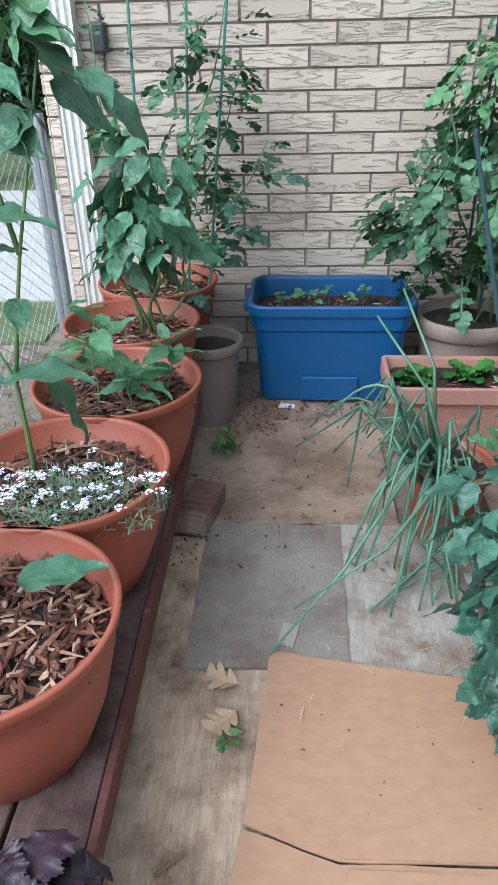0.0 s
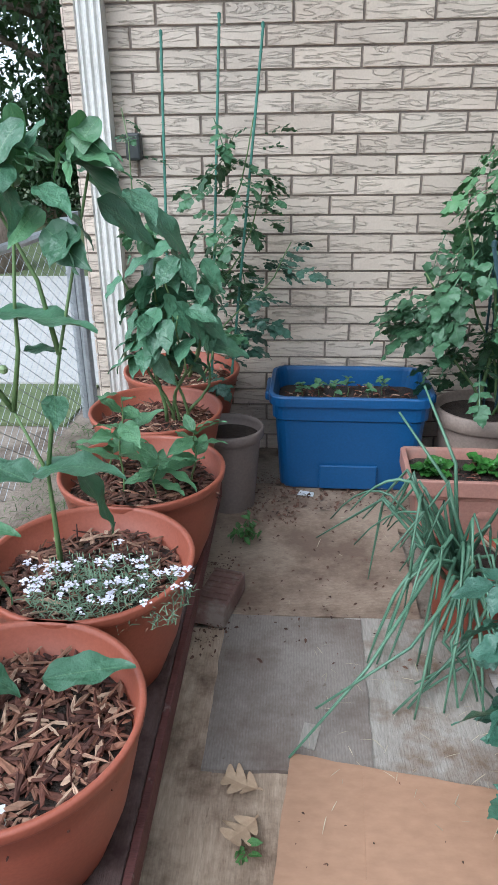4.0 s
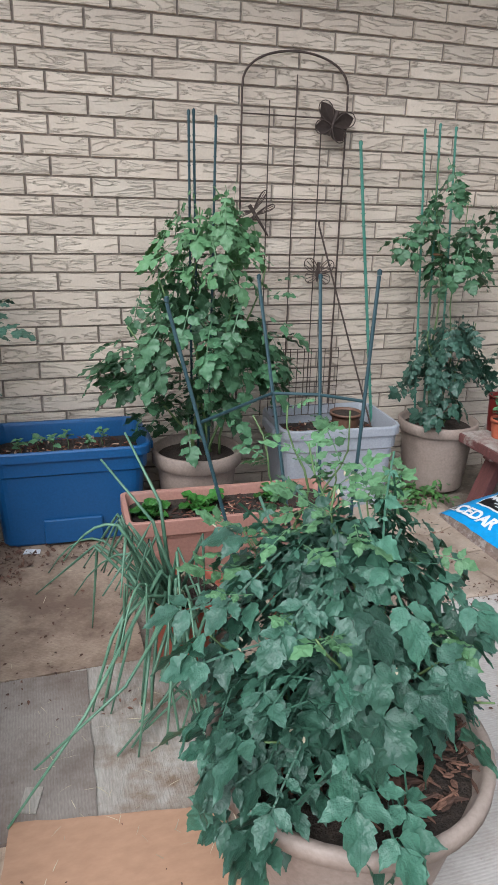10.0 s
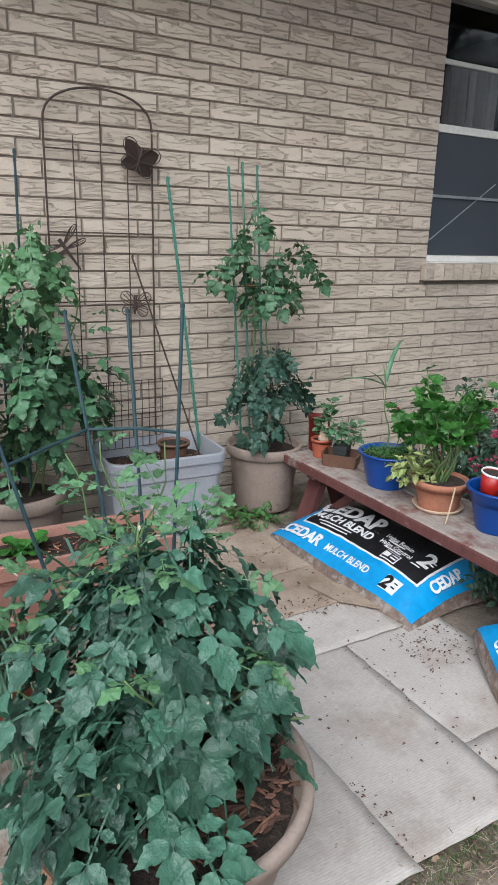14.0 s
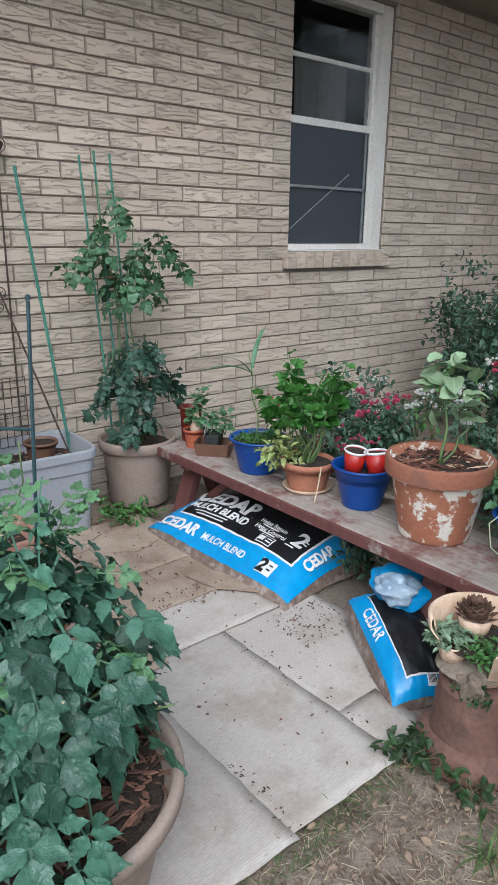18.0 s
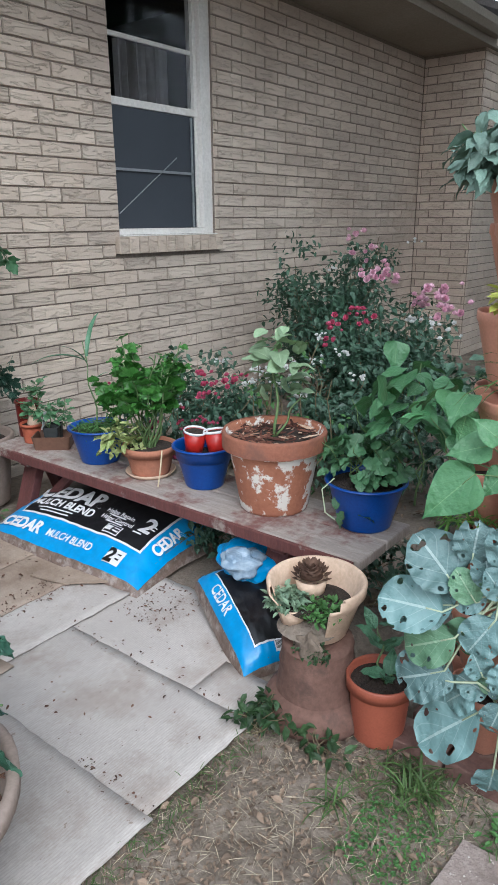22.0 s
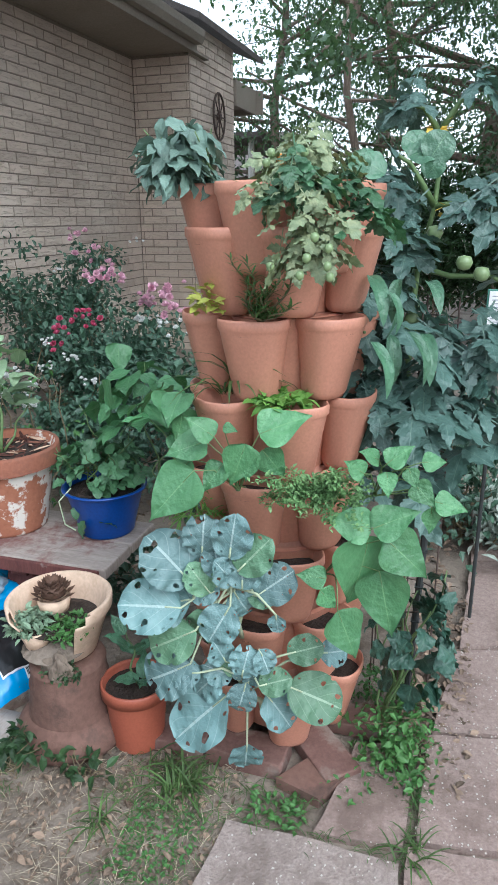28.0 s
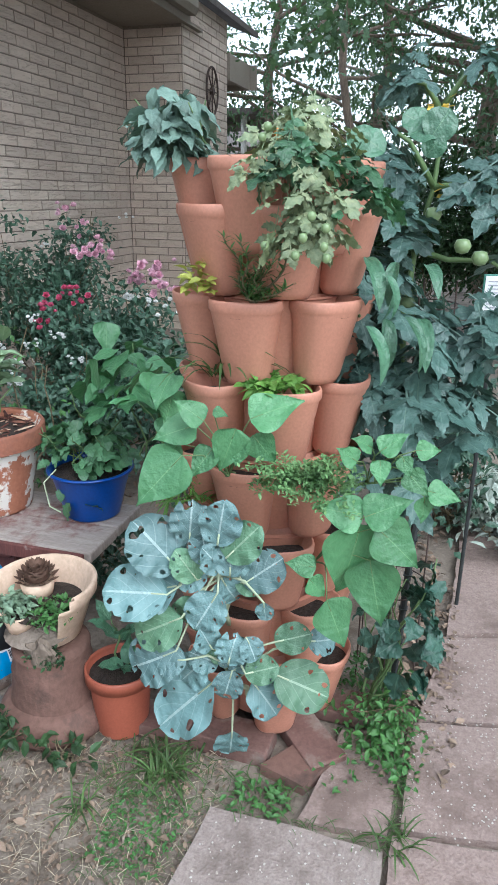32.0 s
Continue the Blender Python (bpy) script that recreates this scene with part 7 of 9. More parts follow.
    bmesh.ops.create_icosphere(bm, subdivisions=3, radius=0.035)
    for v in bm.verts:
        v.co = Vector((v.co.x * 0.5, v.co.y * 1.1, v.co.z * 1.3)) * (1 + 0.5 * noise.noise(v.co * 45))
    part("body", bm, "bark", bk)
    stuff("moss", TINY, scatter(tuple(c + Vector((-0.095, -0.05, -0.01))), (0.03, 0.05), 160, (0.012, 0.02), 203, (-0.01, 0.05)), "dark_tree_leaf", "dark moss along the broken pot edge", "moss")
    plain_pot("plant_pot", 1.885, 0.215, -0.015, 0.088, 0.066, 0.185, "terracotta_plastic", "terracotta pot with a young broad-leaved plant", lip=0.2)
    st = [stem_path((1.89, 0.21, 0.15), (1.90, 0.24, 0.29), 0.01, 205), stem_path((1.88, 0.20, 0.15), (1.86, 0.17, 0.2), 0.01, 206)]
    p, s2 = plant("young_plant", "young plant with dark glossy leaves", st, 0.004)
    leafy(p, s2, PEP, 11, 0.5, 1.0, (0.5, 0.75), (-15, 45), 207, 0.01)


def pocket_mesh():
    """One cup of the tower: wide rim, narrow rounded foot."""
    bm = bmesh.new()
    rings = []
    n = 26
    secs = [(0.036, 0.024, 0.0, 0.016), (0.050, 0.038, 0.002, 0.018), (0.058, 0.047, 0.016, 0.018), (0.082, 0.066, 0.150, 0.0), (0.0835, 0.0675, 0.153, 0.0), (0.088, 0.071, 0.158, 0.0), (0.088, 0.071, 0.173, 0.0), (0.0855, 0.069, 0.178, 0.0), (0.081, 0.065, 0.176, 0.0), (0.076, 0.060, 0.14, 0.0)]
    for hx, hy, z, sh in secs:
        ring = []
        for k in range(n):
            a = 2 * math.pi * k / n
            ca, sa = math.cos(a), math.sin(a)
            e = 0.80
            x = hx * math.copysign(abs(ca) ** e, ca)
            y = hy * math.copysign(abs(sa) ** e, sa)
            ring.append(bm.verts.new((x, y + sh, z)))
        rings.append(ring)
    for a, b in zip(rings, rings[1:]):
        for k in range(n):
            bm.faces.new((a[k], a[(k + 1) % n], b[(k + 1) % n], b[k]))
    bm.faces.new(rings[0][::-1])
    bm.faces.new(rings[-1])
    bmesh.ops.recalc_face_normals(bm, faces=bm.faces)
    return mesh_of("pocket", bm, "planter_plastic", True)


TOWER = Vector((2.09, -0.112, 0.0))
TIERS = [0.02, 0.20, 0.378, 0.556, 0.734, 0.912, 1.09, 1.175]


def tower():
    t = thing("tower_planter", "tall terracotta-coloured stacked tower planter with bulging pockets", "tower planter", tuple(TOWER))
    pm = pocket_mesh()
    soil = mesh_of("pocket_soil", lathe([(0.058, 0.0), (0.03, 0.006), (0, 0.006)], 18), "soil", True)
    for k, z in enumerate(TIERS):
        tier = part("tier", lathe([(0, 0), (0.112, 0.0), (0.146, 0.170), (0.150, 0.174), (0.138, 0.176), (0.13, 0.15), (0, 0.15)], 48), "planter_plastic", t, smooth=False, at=pose(0, 0, z))
        for j in range(6):
            a = 60 * j + (24 if k % 2 else 54)
            m = pose(0, 0, 0, 0, 0, a) @ pose(0, 0.163, 0.0, 0, 0, 180) @ Matrix.Diagonal((0.86, 0.88, 1, 1))
            ob = new("pocket", pm)
            ob.parent, ob.matrix_basis = tier, m
            so = new("soil", soil)
            so.parent, so.matrix_basis = tier, pose(0, 0, 0, 0, 0, a) @ pose(0, 0.163, 0.145)
    for k, (x, y, rz) in enumerate(((1.906, 0.128, 92), (2.03, 0.06, 88), (2.2, -0.1, 10), (1.955, -0.262, 42), (2.1, -0.3, 90))):
        single("brick", box(-0.10, 0.10, -0.05, 0.05, -0.02, 0.018, 0.004), "red_brick", "weathered red-brown brick under the tower planter", "brick", pose(x, y, 0.0, 0, 0, rz), group="bricks under the tower")
    single("brick", box(-0.10, 0.10, -0.05, 0.05, -0.03, 0.026, 0.005), "red_brick", "weathered pinkish brick lying before the tower planter", "brick", pose(1.904, -0.082, 0.0, 0, 0, 88), group="bricks under the tower")
    single("flat_stone", slab([(1.83, -0.17), (1.94, -0.25), (1.90, -0.34), (1.80, -0.28)], -0.02, 0.012, 0.004, 7), "flue_clay", "flat reddish stone beside the tower planter", "stone")


def tower_plants():
    T = TOWER

    def at(angle, r, z):
        return T + Vector((r * math.cos(radians(angle)), r * math.sin(radians(angle)), z))

    # angle 195 faces the patio
    out_ = Vector((-0.964, -0.265, 0.0))
    right_ = Vector((0.265, -0.964, 0.0))
    up_ = Vector((0, 0, 1))
    def fan(name, label, group, origin, foot, leaves, meshes, other, length, stalk_mat, stalk_r, seed, every=5, lift=0.02, scale=0.92):
        """A plant whose leaves are given by foot and tip (sideways, up) before the tower."""
        rnd = random.Random(seed)
        o = Vector(origin)
        p, s = plant(name, label, [stem_path(Vector(foot), o, 0.01, seed)], stalk_r * 2.2, stalk_mat, group=group)
        base = Vector(foot)
        for k, (r0, z0, r1, z1) in enumerate(leaves):
            d0 = rnd.uniform(-0.02, 0.03)
            a = o - base + right_ * r0 + up_ * z0 + out_ * d0
            c = o - base + right_ * r1 + up_ * z1 + out_ * (d0 + rnd.uniform(-0.01, 0.03))
            way = c - a
            q = along(s[0], rnd.uniform(0.55, 1.0))
            part("leaf_stalk", tube([q, q.lerp(a, 0.55) + up_ * lift, a, a + way * 0.25], stalk_r, stalk_r * 0.6, 5), stalk_mat, p, smooth=True)
            m = facing(a, way, out_ * rnd.uniform(0.7, 1.0) + up_ * rnd.uniform(0.4, 0.9) + right_ * rnd.uniform(-0.4, 0.4), way.length / length * scale)
            hang(p, [rnd.choice(other if k % every == every - 1 else meshes)], [m])
        return p

    # brussels sprouts: long-stalked round leaves round an open head
    upper = [(-0.092, -0.016, -0.169, 0.099), (-0.066, 0.042, -0.058, 0.134), (-0.006, 0.052, 0.007, 0.149), (0.012, 0.022, 0.075, 0.103), (-0.113, -0.075, -0.248, -0.057), (-0.094, -0.064, -0.217, -0.087), (0.048, -0.058, 0.128, 0.003),
             (-0.082, -0.125, -0.195, -0.177), (-0.097, -0.216, -0.212, -0.257), (-0.03, -0.005, -0.036, 0.073), (-0.007, -0.069, -0.057, -0.149), (-0.038, -0.088, -0.096, -0.179), (0.09, -0.091, 0.096, -0.138), (0.0, -0.01, -0.03, 0.05), (0.01, -0.03, 0.05, 0.03), (-0.05, -0.04, -0.09, 0.03), (0.02, -0.02, 0.02, 0.06), (0.0, -0.05, 0.04, -0.12), (-0.03, -0.03, -0.10, -0.04), (0.03, -0.06, 0.09, -0.06)]
    lower = [(-0.057, 0.002, -0.124, -0.06), (-0.044, 0.042, -0.063, 0.104), (0.031, 0.087, 0.056, 0.035), (0.092, 0.072, 0.167, 0.103), (0.162, 0.074, 0.231, 0.082), (-0.045, -0.056, -0.168, -0.167), (0.044, -0.05, 0.108, -0.125), (0.094, -0.022, 0.221, -0.058),
             (0.0, -0.20, -0.005, -0.29), (-0.007, 0.021, 0.006, 0.096), (0.006, -0.021, 0.043, 0.061), (-0.02, 0.0, -0.04, 0.06), (0.02, 0.01, 0.05, 0.05), (-0.01, -0.01, 0.0, 0.05), (-0.03, -0.01, -0.09, 0.03), (0.03, -0.01, 0.10, 0.02), (0.0, -0.02, -0.02, -0.09), (-0.10, 0.02, -0.17, 0.03)]
    for o, foot, lv, sd in (((1.79, -0.088, 0.568), (1.87, -0.08, 0.36), upper, 211), ((1.79, -0.113, 0.312), (1.86, -0.13, 0.18), lower, 213)):
        fan("sprout_plant", "brussels sprout plant with bluish insect-eaten leaves", "sprouts on the tower", o, foot, lv, COLL, COLL_G, 0.12, "pale_stem", 0.0034, sd, 4, 0.02, 1.0)
    # beans: broad pointed leaflets on thin stalks
    bean_a = [(-0.087, 0.051, -0.175, -0.040), (-0.063, 0.102, -0.144, 0.084), (-0.045, 0.121, -0.096, 0.163), (-0.028, 0.135, 0.0, 0.126), (0.045, 0.125, 0.141, 0.163), (0.017, 0.105, -0.012, 0.017), (0.051, 0.091, 0.096, 0.031), (-0.029, 0.058, -0.07, 0.01), (0.029, 0.076, 0.017, 0.027), (-0.098, 0.062, -0.136, 0.008)]
    bean_b = [(0.067, 0.108, -0.021, 0.128), (0.069, 0.111, 0.151, 0.153), (0.063, 0.092, 0.037, -0.069), (0.092, 0.096, 0.178, 0.019), (0.087, 0.015, 0.112, -0.113), (-0.022, 0.009, -0.079, 0.012), (-0.032, -0.032, 0.004, -0.078), (0.003, -0.065, 0.042, -0.166)]
    bean_c = [(-0.055, 0.046, -0.094, 0.076), (-0.025, 0.067, -0.063, 0.091), (-0.014, 0.068, 0.034, 0.102), (0.027, 0.061, 0.04, 0.028), (0.057, 0.065, 0.105, 0.065), (-0.013, 0.051, -0.011, 0.01), (0.04, 0.028, 0.079, -0.013), (0.084, -0.013, 0.146, -0.027), (0.08, -0.025, 0.08, -0.079)]
    for o, foot, lv, sd in (((1.81, -0.094, 0.752), (1.90, -0.08, 0.72), bean_a, 231), ((1.80, -0.306, 0.587), (1.90, -0.24, 0.54), bean_b, 232), ((1.84, -0.401, 0.768), (1.94, -0.30, 0.70), bean_c, 233)):
        fan("bean_plant", "bean plant with broad pointed green leaves in threes", "beans on the tower", o, foot, lv, BEAN, BEAN, 0.12, "stem_green", 0.0017, sd, scale=1.0)
    p, s = plant("bean_plant", "bean shoot reaching towards the bench", [stem_path((1.94, 0.06, 0.72), (1.90, 0.14, 0.86), 0.01, 234)], 0.003, group="beans on the tower")
    cloud(p, BEAN, (-0.03, 0.06, 0.12), (0.08, 0.10, 0.10), 12, (0.5, 0.8), 235, 0.12, (0.1, 1.2))
    # thyme and salad tufts, rosemary, lettuce, bright sprig
    rnd = random.Random(236)
    thyme = []
    for _ in range(46):
        d = Vector((rnd.uniform(-1, 0.4), rnd.uniform(-1, 1), rnd.uniform(-0.5, 0.9)))
        q = stem_path((1.87, -0.25, 0.74), Vector((1.86, -0.25, 0.745)) + Vector((d.x * 0.09, d.y * 0.12, d.z * 0.075)), 0.012, rnd.randint(0, 999), 6)
        for j in range(64):
            thyme.append(turned(along(q, 0.25 + 0.75 * rnd.random()) + Vector((rnd.gauss(0, 0.006), rnd.gauss(0, 0.006), rnd.gauss(0, 0.006))), rnd.uniform(0, 360), rnd.uniform(-30, 60), 0, rnd.uniform(0.008, 0.015)))
    stuff("thyme", TINY, thyme, "thyme_leaf", "fine-leaved green thyme spilling from a pocket", "herb")
    for c, r, n, mat, lab, tem, size, zs in ( (at(195, 0.19, 0.918), (0.06, 0.06), 90, "light_small_leaf", "low green salad leaves in a pocket", TINY, (0.03, 0.045), (-0.01, 0.015)),
                                             (at(150, 0.21, 1.10), (0.035, 0.035), 60, "yellow_leaf", "yellow-green herb sprig in a pocket", TINY, (0.02, 0.035), (0, 0.08)), (at(120, 0.20, 0.62), (0.08, 0.08), 260, "light_small_leaf", "fine green parsley in a pocket", NARROW, (0.03, 0.05), (-0.03, 0.06))):
        stuff("herb", tem, scatter(tuple(c), r, n, size, int(n), zs), mat, lab, "herb")
    b = at(182, 0.205, 1.085)
    rnd = random.Random(240)
    st = [stem_path(b, b + Vector((-0.07 * rnd.random(), rnd.uniform(-0.14, 0.05), rnd.uniform(-0.03, 0.16))), 0.01, 241 + k) for k in range(10)]
    p, s = plant("rosemary_plant", "rosemary with needle leaves in a pocket", st, 0.003, "stem_brown")
    ms = []
    for q in s:
        for j in range(46):
            ms.append(turned(along(q, 0.1 + 0.9 * j / 46), j * 137.5, rnd.uniform(20, 50), 0, rnd.uniform(0.024, 0.036)))
    stuff("needle", blade(1, 0.14, strap, 3, 0.2, 0.3, nc=2), ms, "small_leaf", "", "", p)
    # grassy shoot
    stuff("chives", BLADE, [turned(at(150, 0.16, 0.92) + Vector((rnd.uniform(-0.02, 0.02), rnd.uniform(-0.02, 0.02), 0)), rnd.uniform(0, 360), rnd.uniform(40, 80), 0, rnd.uniform(0.10, 0.2)) for _ in range(26)], "grass_blade", "thin dry grassy chives in a pocket", "herb")
    # grey pepper on top, far side
    st = [stem_path((2.03, 0.03, 1.30), (1.971 + 0.06 * math.cos(k), 0.077 + 0.07 * math.sin(k), 1.437 + 0.01 * (k % 3)), 0.02, 250 + k) for k in range(6)]
    p, s = plant("pepper_plant", "dense grey-green pepper plant on top of the tower", st, 0.004)
    cloud(p, PEP_GREY, (-0.059, 0.047, 0.077), (0.115, 0.095, 0.085), 210, (0.5, 0.85), 251, 0.08, (-0.2, 1.4), -0.6, inner=0.5)
    # spotted cherry tomato on the near top
    st = [stem_path((1.98, -0.16, 1.27), (2.000 + 0.05 * math.cos(k), -0.173 + 0.08 * math.sin(k), 1.365 + 0.015 * (k % 3)), 0.02, 260 + k) for k in range(6)] + [stem_path((1.96, -0.17, 1.30), (1.915, -0.207, 1.215), 0.02, 267), stem_path((1.96, -0.14, 1.30), (1.919, -0.139, 1.306), 0.02, 268)]
    p, s = plant("cherry_tomato_plant", "cherry tomato with yellowing leaves and green fruit", st, 0.004)
    cloud(p, SPOT, (-0.042, -0.044, 0.090), (0.09, 0.10, 0.075), 60, (0.55, 0.9), 261, 0.12, (0.1, 1.4), -0.6, inner=0.5)
    cloud(p, SPOT, (-0.182, -0.073, -0.039), (0.05, 0.085, 0.085), 40, (0.55, 0.85), 262, 0.12, (0.3, 1.6), -0.7, inner=0.4)
    cloud(p, TOM, (-0.160, -0.036, 0.062), (0.05, 0.10, 0.07), 9, (0.4, 0.65), 263, 0.17, (0.2, 1.4), -0.6, inner=0.4)
    cloud(p, SPOT, (-0.160, -0.036, 0.062), (0.05, 0.09, 0.06), 26, (0.5, 0.8), 265, 0.12, (0.2, 1.4), -0.6, inner=0.4)
    cloud(p, TOM, (-0.048, -0.138, 0.036), (0.06, 0.06, 0.09), 14, (0.5, 0.7), 266, 0.17, (0.2, 1.4), -0.6, inner=0.4)
    fr = mesh_of("fruit", lathe([(0, -0.010), (0.006, -0.006), (0.008, 0), (0.006, 0.006), (0, 0.008)], 14), "green_fruit", True)
    rnd = random.Random(264)
    for k in range(15):
        d = Vector((-rnd.uniform(0.5, 1), rnd.uniform(-0.9, 0.9), rnd.uniform(-0.8, 0.4))).normalized()
        c, r = ((Vector((-0.042, -0.044, 0.090)), 0.10), (Vector((-0.182, -0.073, -0.039)), 0.075))[k % 2]
        ob = new("fruit", fr)
        ob.parent, ob.matrix_basis = p, Matrix.Translation(c + d * r)
    part("ripe_fruit", lathe([(0, -0.012), (0.009, -0.008), (0.0115, 0), (0.009, 0.008), (0, 0.012)], 14), "orange_fruit", p, "ripe orange fruit", True, pose(-0.057, 0.007, 0.120))
    # tall tomato vine beside the tower: one thick stem with long side branches
    b = Vector((2.22, -0.42, 0.0))
    main = [Vector(q) for q in ((2.22, -0.42, 0), (2.26, -0.41, 0.4), (2.29, -0.39, 0.8), (2.305, -0.384, 1.017), (2.305, -0.394, 1.17), (2.307, -0.423, 1.307), (2.307, -0.429, 1.413), (2.307, -0.422, 1.464))]
    st = [main, [main[7], Vector((2.306, -0.405, 1.49)), Vector((2.29, -0.385, 1.515)), Vector((2.28, -0.36, 1.52))], [main[7], Vector((2.308, -0.445, 1.50)), Vector((2.309, -0.467, 1.534)), Vector((2.30, -0.49, 1.56))],
          [main[5], Vector((2.308, -0.47, 1.312)), Vector((2.309, -0.536, 1.318)), Vector((2.306, -0.63, 1.32))], [main[4], Vector((2.30, -0.47, 1.15)), Vector((2.305, -0.566, 1.15)), Vector((2.304, -0.66, 1.09))],
          [main[5], Vector((2.29, -0.39, 1.36)), Vector((2.27, -0.364, 1.40)), Vector((2.25, -0.33, 1.42))], [main[4], Vector((2.26, -0.35, 1.20)), Vector((2.22, -0.30, 1.22))],
          [main[3], Vector((2.24, -0.33, 1.05)), Vector((2.17, -0.30, 1.06)), Vector((2.10, -0.30, 1.04))], [main[2], Vector((2.20, -0.42, 0.88)), Vector((2.10, -0.43, 0.90))], [main[3], Vector((2.25, -0.48, 1.0)), Vector((2.2, -0.56, 0.98))], [main[2], Vector((2.22, -0.36, 0.72)), Vector((2.12, -0.36, 0.70))]]
    p, s = plant("tomato_plant", "tall vigorous tomato vine with green fruit beside the tower", st, 0.011)
    for k, (c, r, n, size) in enumerate((((2.24, -0.31, 1.34), (0.07, 0.07, 0.08), 9, (0.5, 0.8)), ((2.22, -0.36, 1.26), (0.06, 0.06, 0.07), 8, (0.55, 0.85)), ((2.16, -0.30, 1.14), (0.07, 0.07, 0.08), 10, (0.5, 0.8)), ((2.15, -0.33, 1.02), (0.08, 0.09, 0.08), 12, (0.6, 0.95)),
                                         ((2.30, -0.56, 1.32), (0.07, 0.07, 0.06), 8, (0.55, 0.9)), ((2.30, -0.66, 1.28), (0.06, 0.06, 0.08), 8, (0.55, 0.85)), ((2.29, -0.36, 1.52), (0.06, 0.06, 0.04), 7, (0.4, 0.65)), ((2.30, -0.50, 1.56), (0.05, 0.05, 0.03), 6, (0.4, 0.6)),
                                         ((2.20, -0.46, 0.98), (0.09, 0.09, 0.08), 12, (0.6, 0.95)), ((2.22, -0.58, 0.98), (0.09, 0.10, 0.10), 13, (0.6, 0.95)), ((2.12, -0.42, 0.86), (0.09, 0.09, 0.09), 14, (0.6, 0.95)), ((2.22, -0.54, 0.84), (0.09, 0.09, 0.09), 12, (0.6, 0.9)),
                                         ((2.12, -0.38, 0.70), (0.08, 0.08, 0.08), 10, (0.55, 0.85)), ((2.28, -0.66, 1.12), (0.06, 0.07, 0.08), 8, (0.5, 0.8)), ((2.12, -0.31, 0.92), (0.06, 0.06, 0.1), 9, (0.5, 0.8)))):
        cloud(p, VINE, Vector(c) - b, r, n, size, 271 + k, 0.22, (0.1, 1.1), -0.8, inner=0.4)
    rnd = random.Random(277)
    fl = [turned(Vector(q) - b + Vector((rnd.gauss(0, 0.012), rnd.gauss(0, 0.012), rnd.gauss(0, 0.01))), rnd.uniform(0, 360), rnd.uniform(-60, 30), 0, 0.022) for q in ((2.29, -0.41, 1.47), (2.29, -0.44, 1.475), (2.28, -0.45, 1.30)) for _ in range(5)]
    stuff("blossom", FLOWER, fl, "petal_yellow", "small yellow tomato blossoms", "", p)
    big = mesh_of("fruit", lathe([(0, -0.018), (0.013, -0.014), (0.0195, 0), (0.014, 0.013), (0, 0.016)], 18), "green_fruit", True)
    for q in ((2.20, -0.42, 1.03), (2.20, -0.395, 1.06), (2.24, -0.50, 1.185), (2.25, -0.54, 1.16), (2.26, -0.43, 1.25), (2.20, -0.39, 1.09)):
        ob = new("fruit", big)
        ob.parent, ob.matrix_basis = p, Matrix.Translation(Vector(q) - b)
    stakes([((2.205, -0.445, -0.02), (2.215, -0.47, 0.75))], "black_plastic", "black metal stake beside the tall tomato", 0.009)
    sg = thing("plant_sign", "white printed card with a green border on a black stake", "sign", (2.69, -0.615, 0.0), rz=-75)
    part("card", box(-0.047, 0.047, -0.002, 0.002, 0.965, 1.085, 0.001), "green_stake", sg, "green card")
    part("paper", box(-0.042, 0.034, -0.0045, -0.0025, 0.97, 1.08), "print_white", sg, "white printed paper")
    for k in range(9):
        part("text_bar", box(-0.034, 0.026 - 0.008 * (k % 3), -0.0056, -0.0048, 0.980 + 0.0105 * k, 0.983 + 0.0105 * k), "grey_plastic", sg)
    part("stake", tube([(0, 0.006, -0.05), (0, 0.006, 1.0)], 0.006, seg=6), "black_plastic", sg)
    p = thing("wire_cage", "thin dark wire cage round the tall tomato", "plant cage", (2.27, -0.42, 0.0))
    for k in range(6):
        a = radians(60 * k)
        part("wire", tube([(0.09 * math.cos(a), 0.09 * math.sin(a), 0), (0.09 * math.cos(a), 0.09 * math.sin(a), 1.1)], 0.002, seg=5), "dark_iron", p)
    for z in (0.3, 0.7, 1.05):
        part("hoop", tube([(0.09 * math.cos(a), 0.09 * math.sin(a), z) for a in (2 * math.pi * k / 24 for k in range(25))], 0.002, seg=5), "dark_iron", p)
    # low vine and nasturtium leaves at the foot
    LOW = kinds("vine_leaf", "tomato_leaf_dark", lambda k: blade(0.09, 0.085, ovate, 12, 0.10, 0.5, 0.09, 0.05, 2.5, 6, seed=k))
    rnd = random.Random(280)
    b = Vector((2.10, -0.42, 0.0))
    st = [stem_path(b + Vector((-0.02, 0.02, 0)), b + Vector((rnd.uniform(-0.08, 0.10), rnd.uniform(-0.12, 0.06), rnd.uniform(0.15, 0.5))), 0.03, 281 + k) for k in range(9)]
    p, s = plant("squash_vine", "dark broad-leaved vine hanging at the foot of the tower", st, 0.005)
    cloud(p, LOW, (0.0, -0.06, 0.30), (0.10, 0.11, 0.24), 46, (0.5, 0.85), 282, 0.09, (0.4, 1.8), -0.8)
    NAS = kinds("nasturtium_leaf", "pepper_leaf", lambda k: blade(0.075, 0.075, cabbage, 10, 0.05, 0.2, 0.04, 0, 2, 6, seed=k), 2)
    p = thing("nasturtium", "round nasturtium leaves among the tomatoes", "plant", tuple(T + Vector((0.0, -0.22, 1.38))))
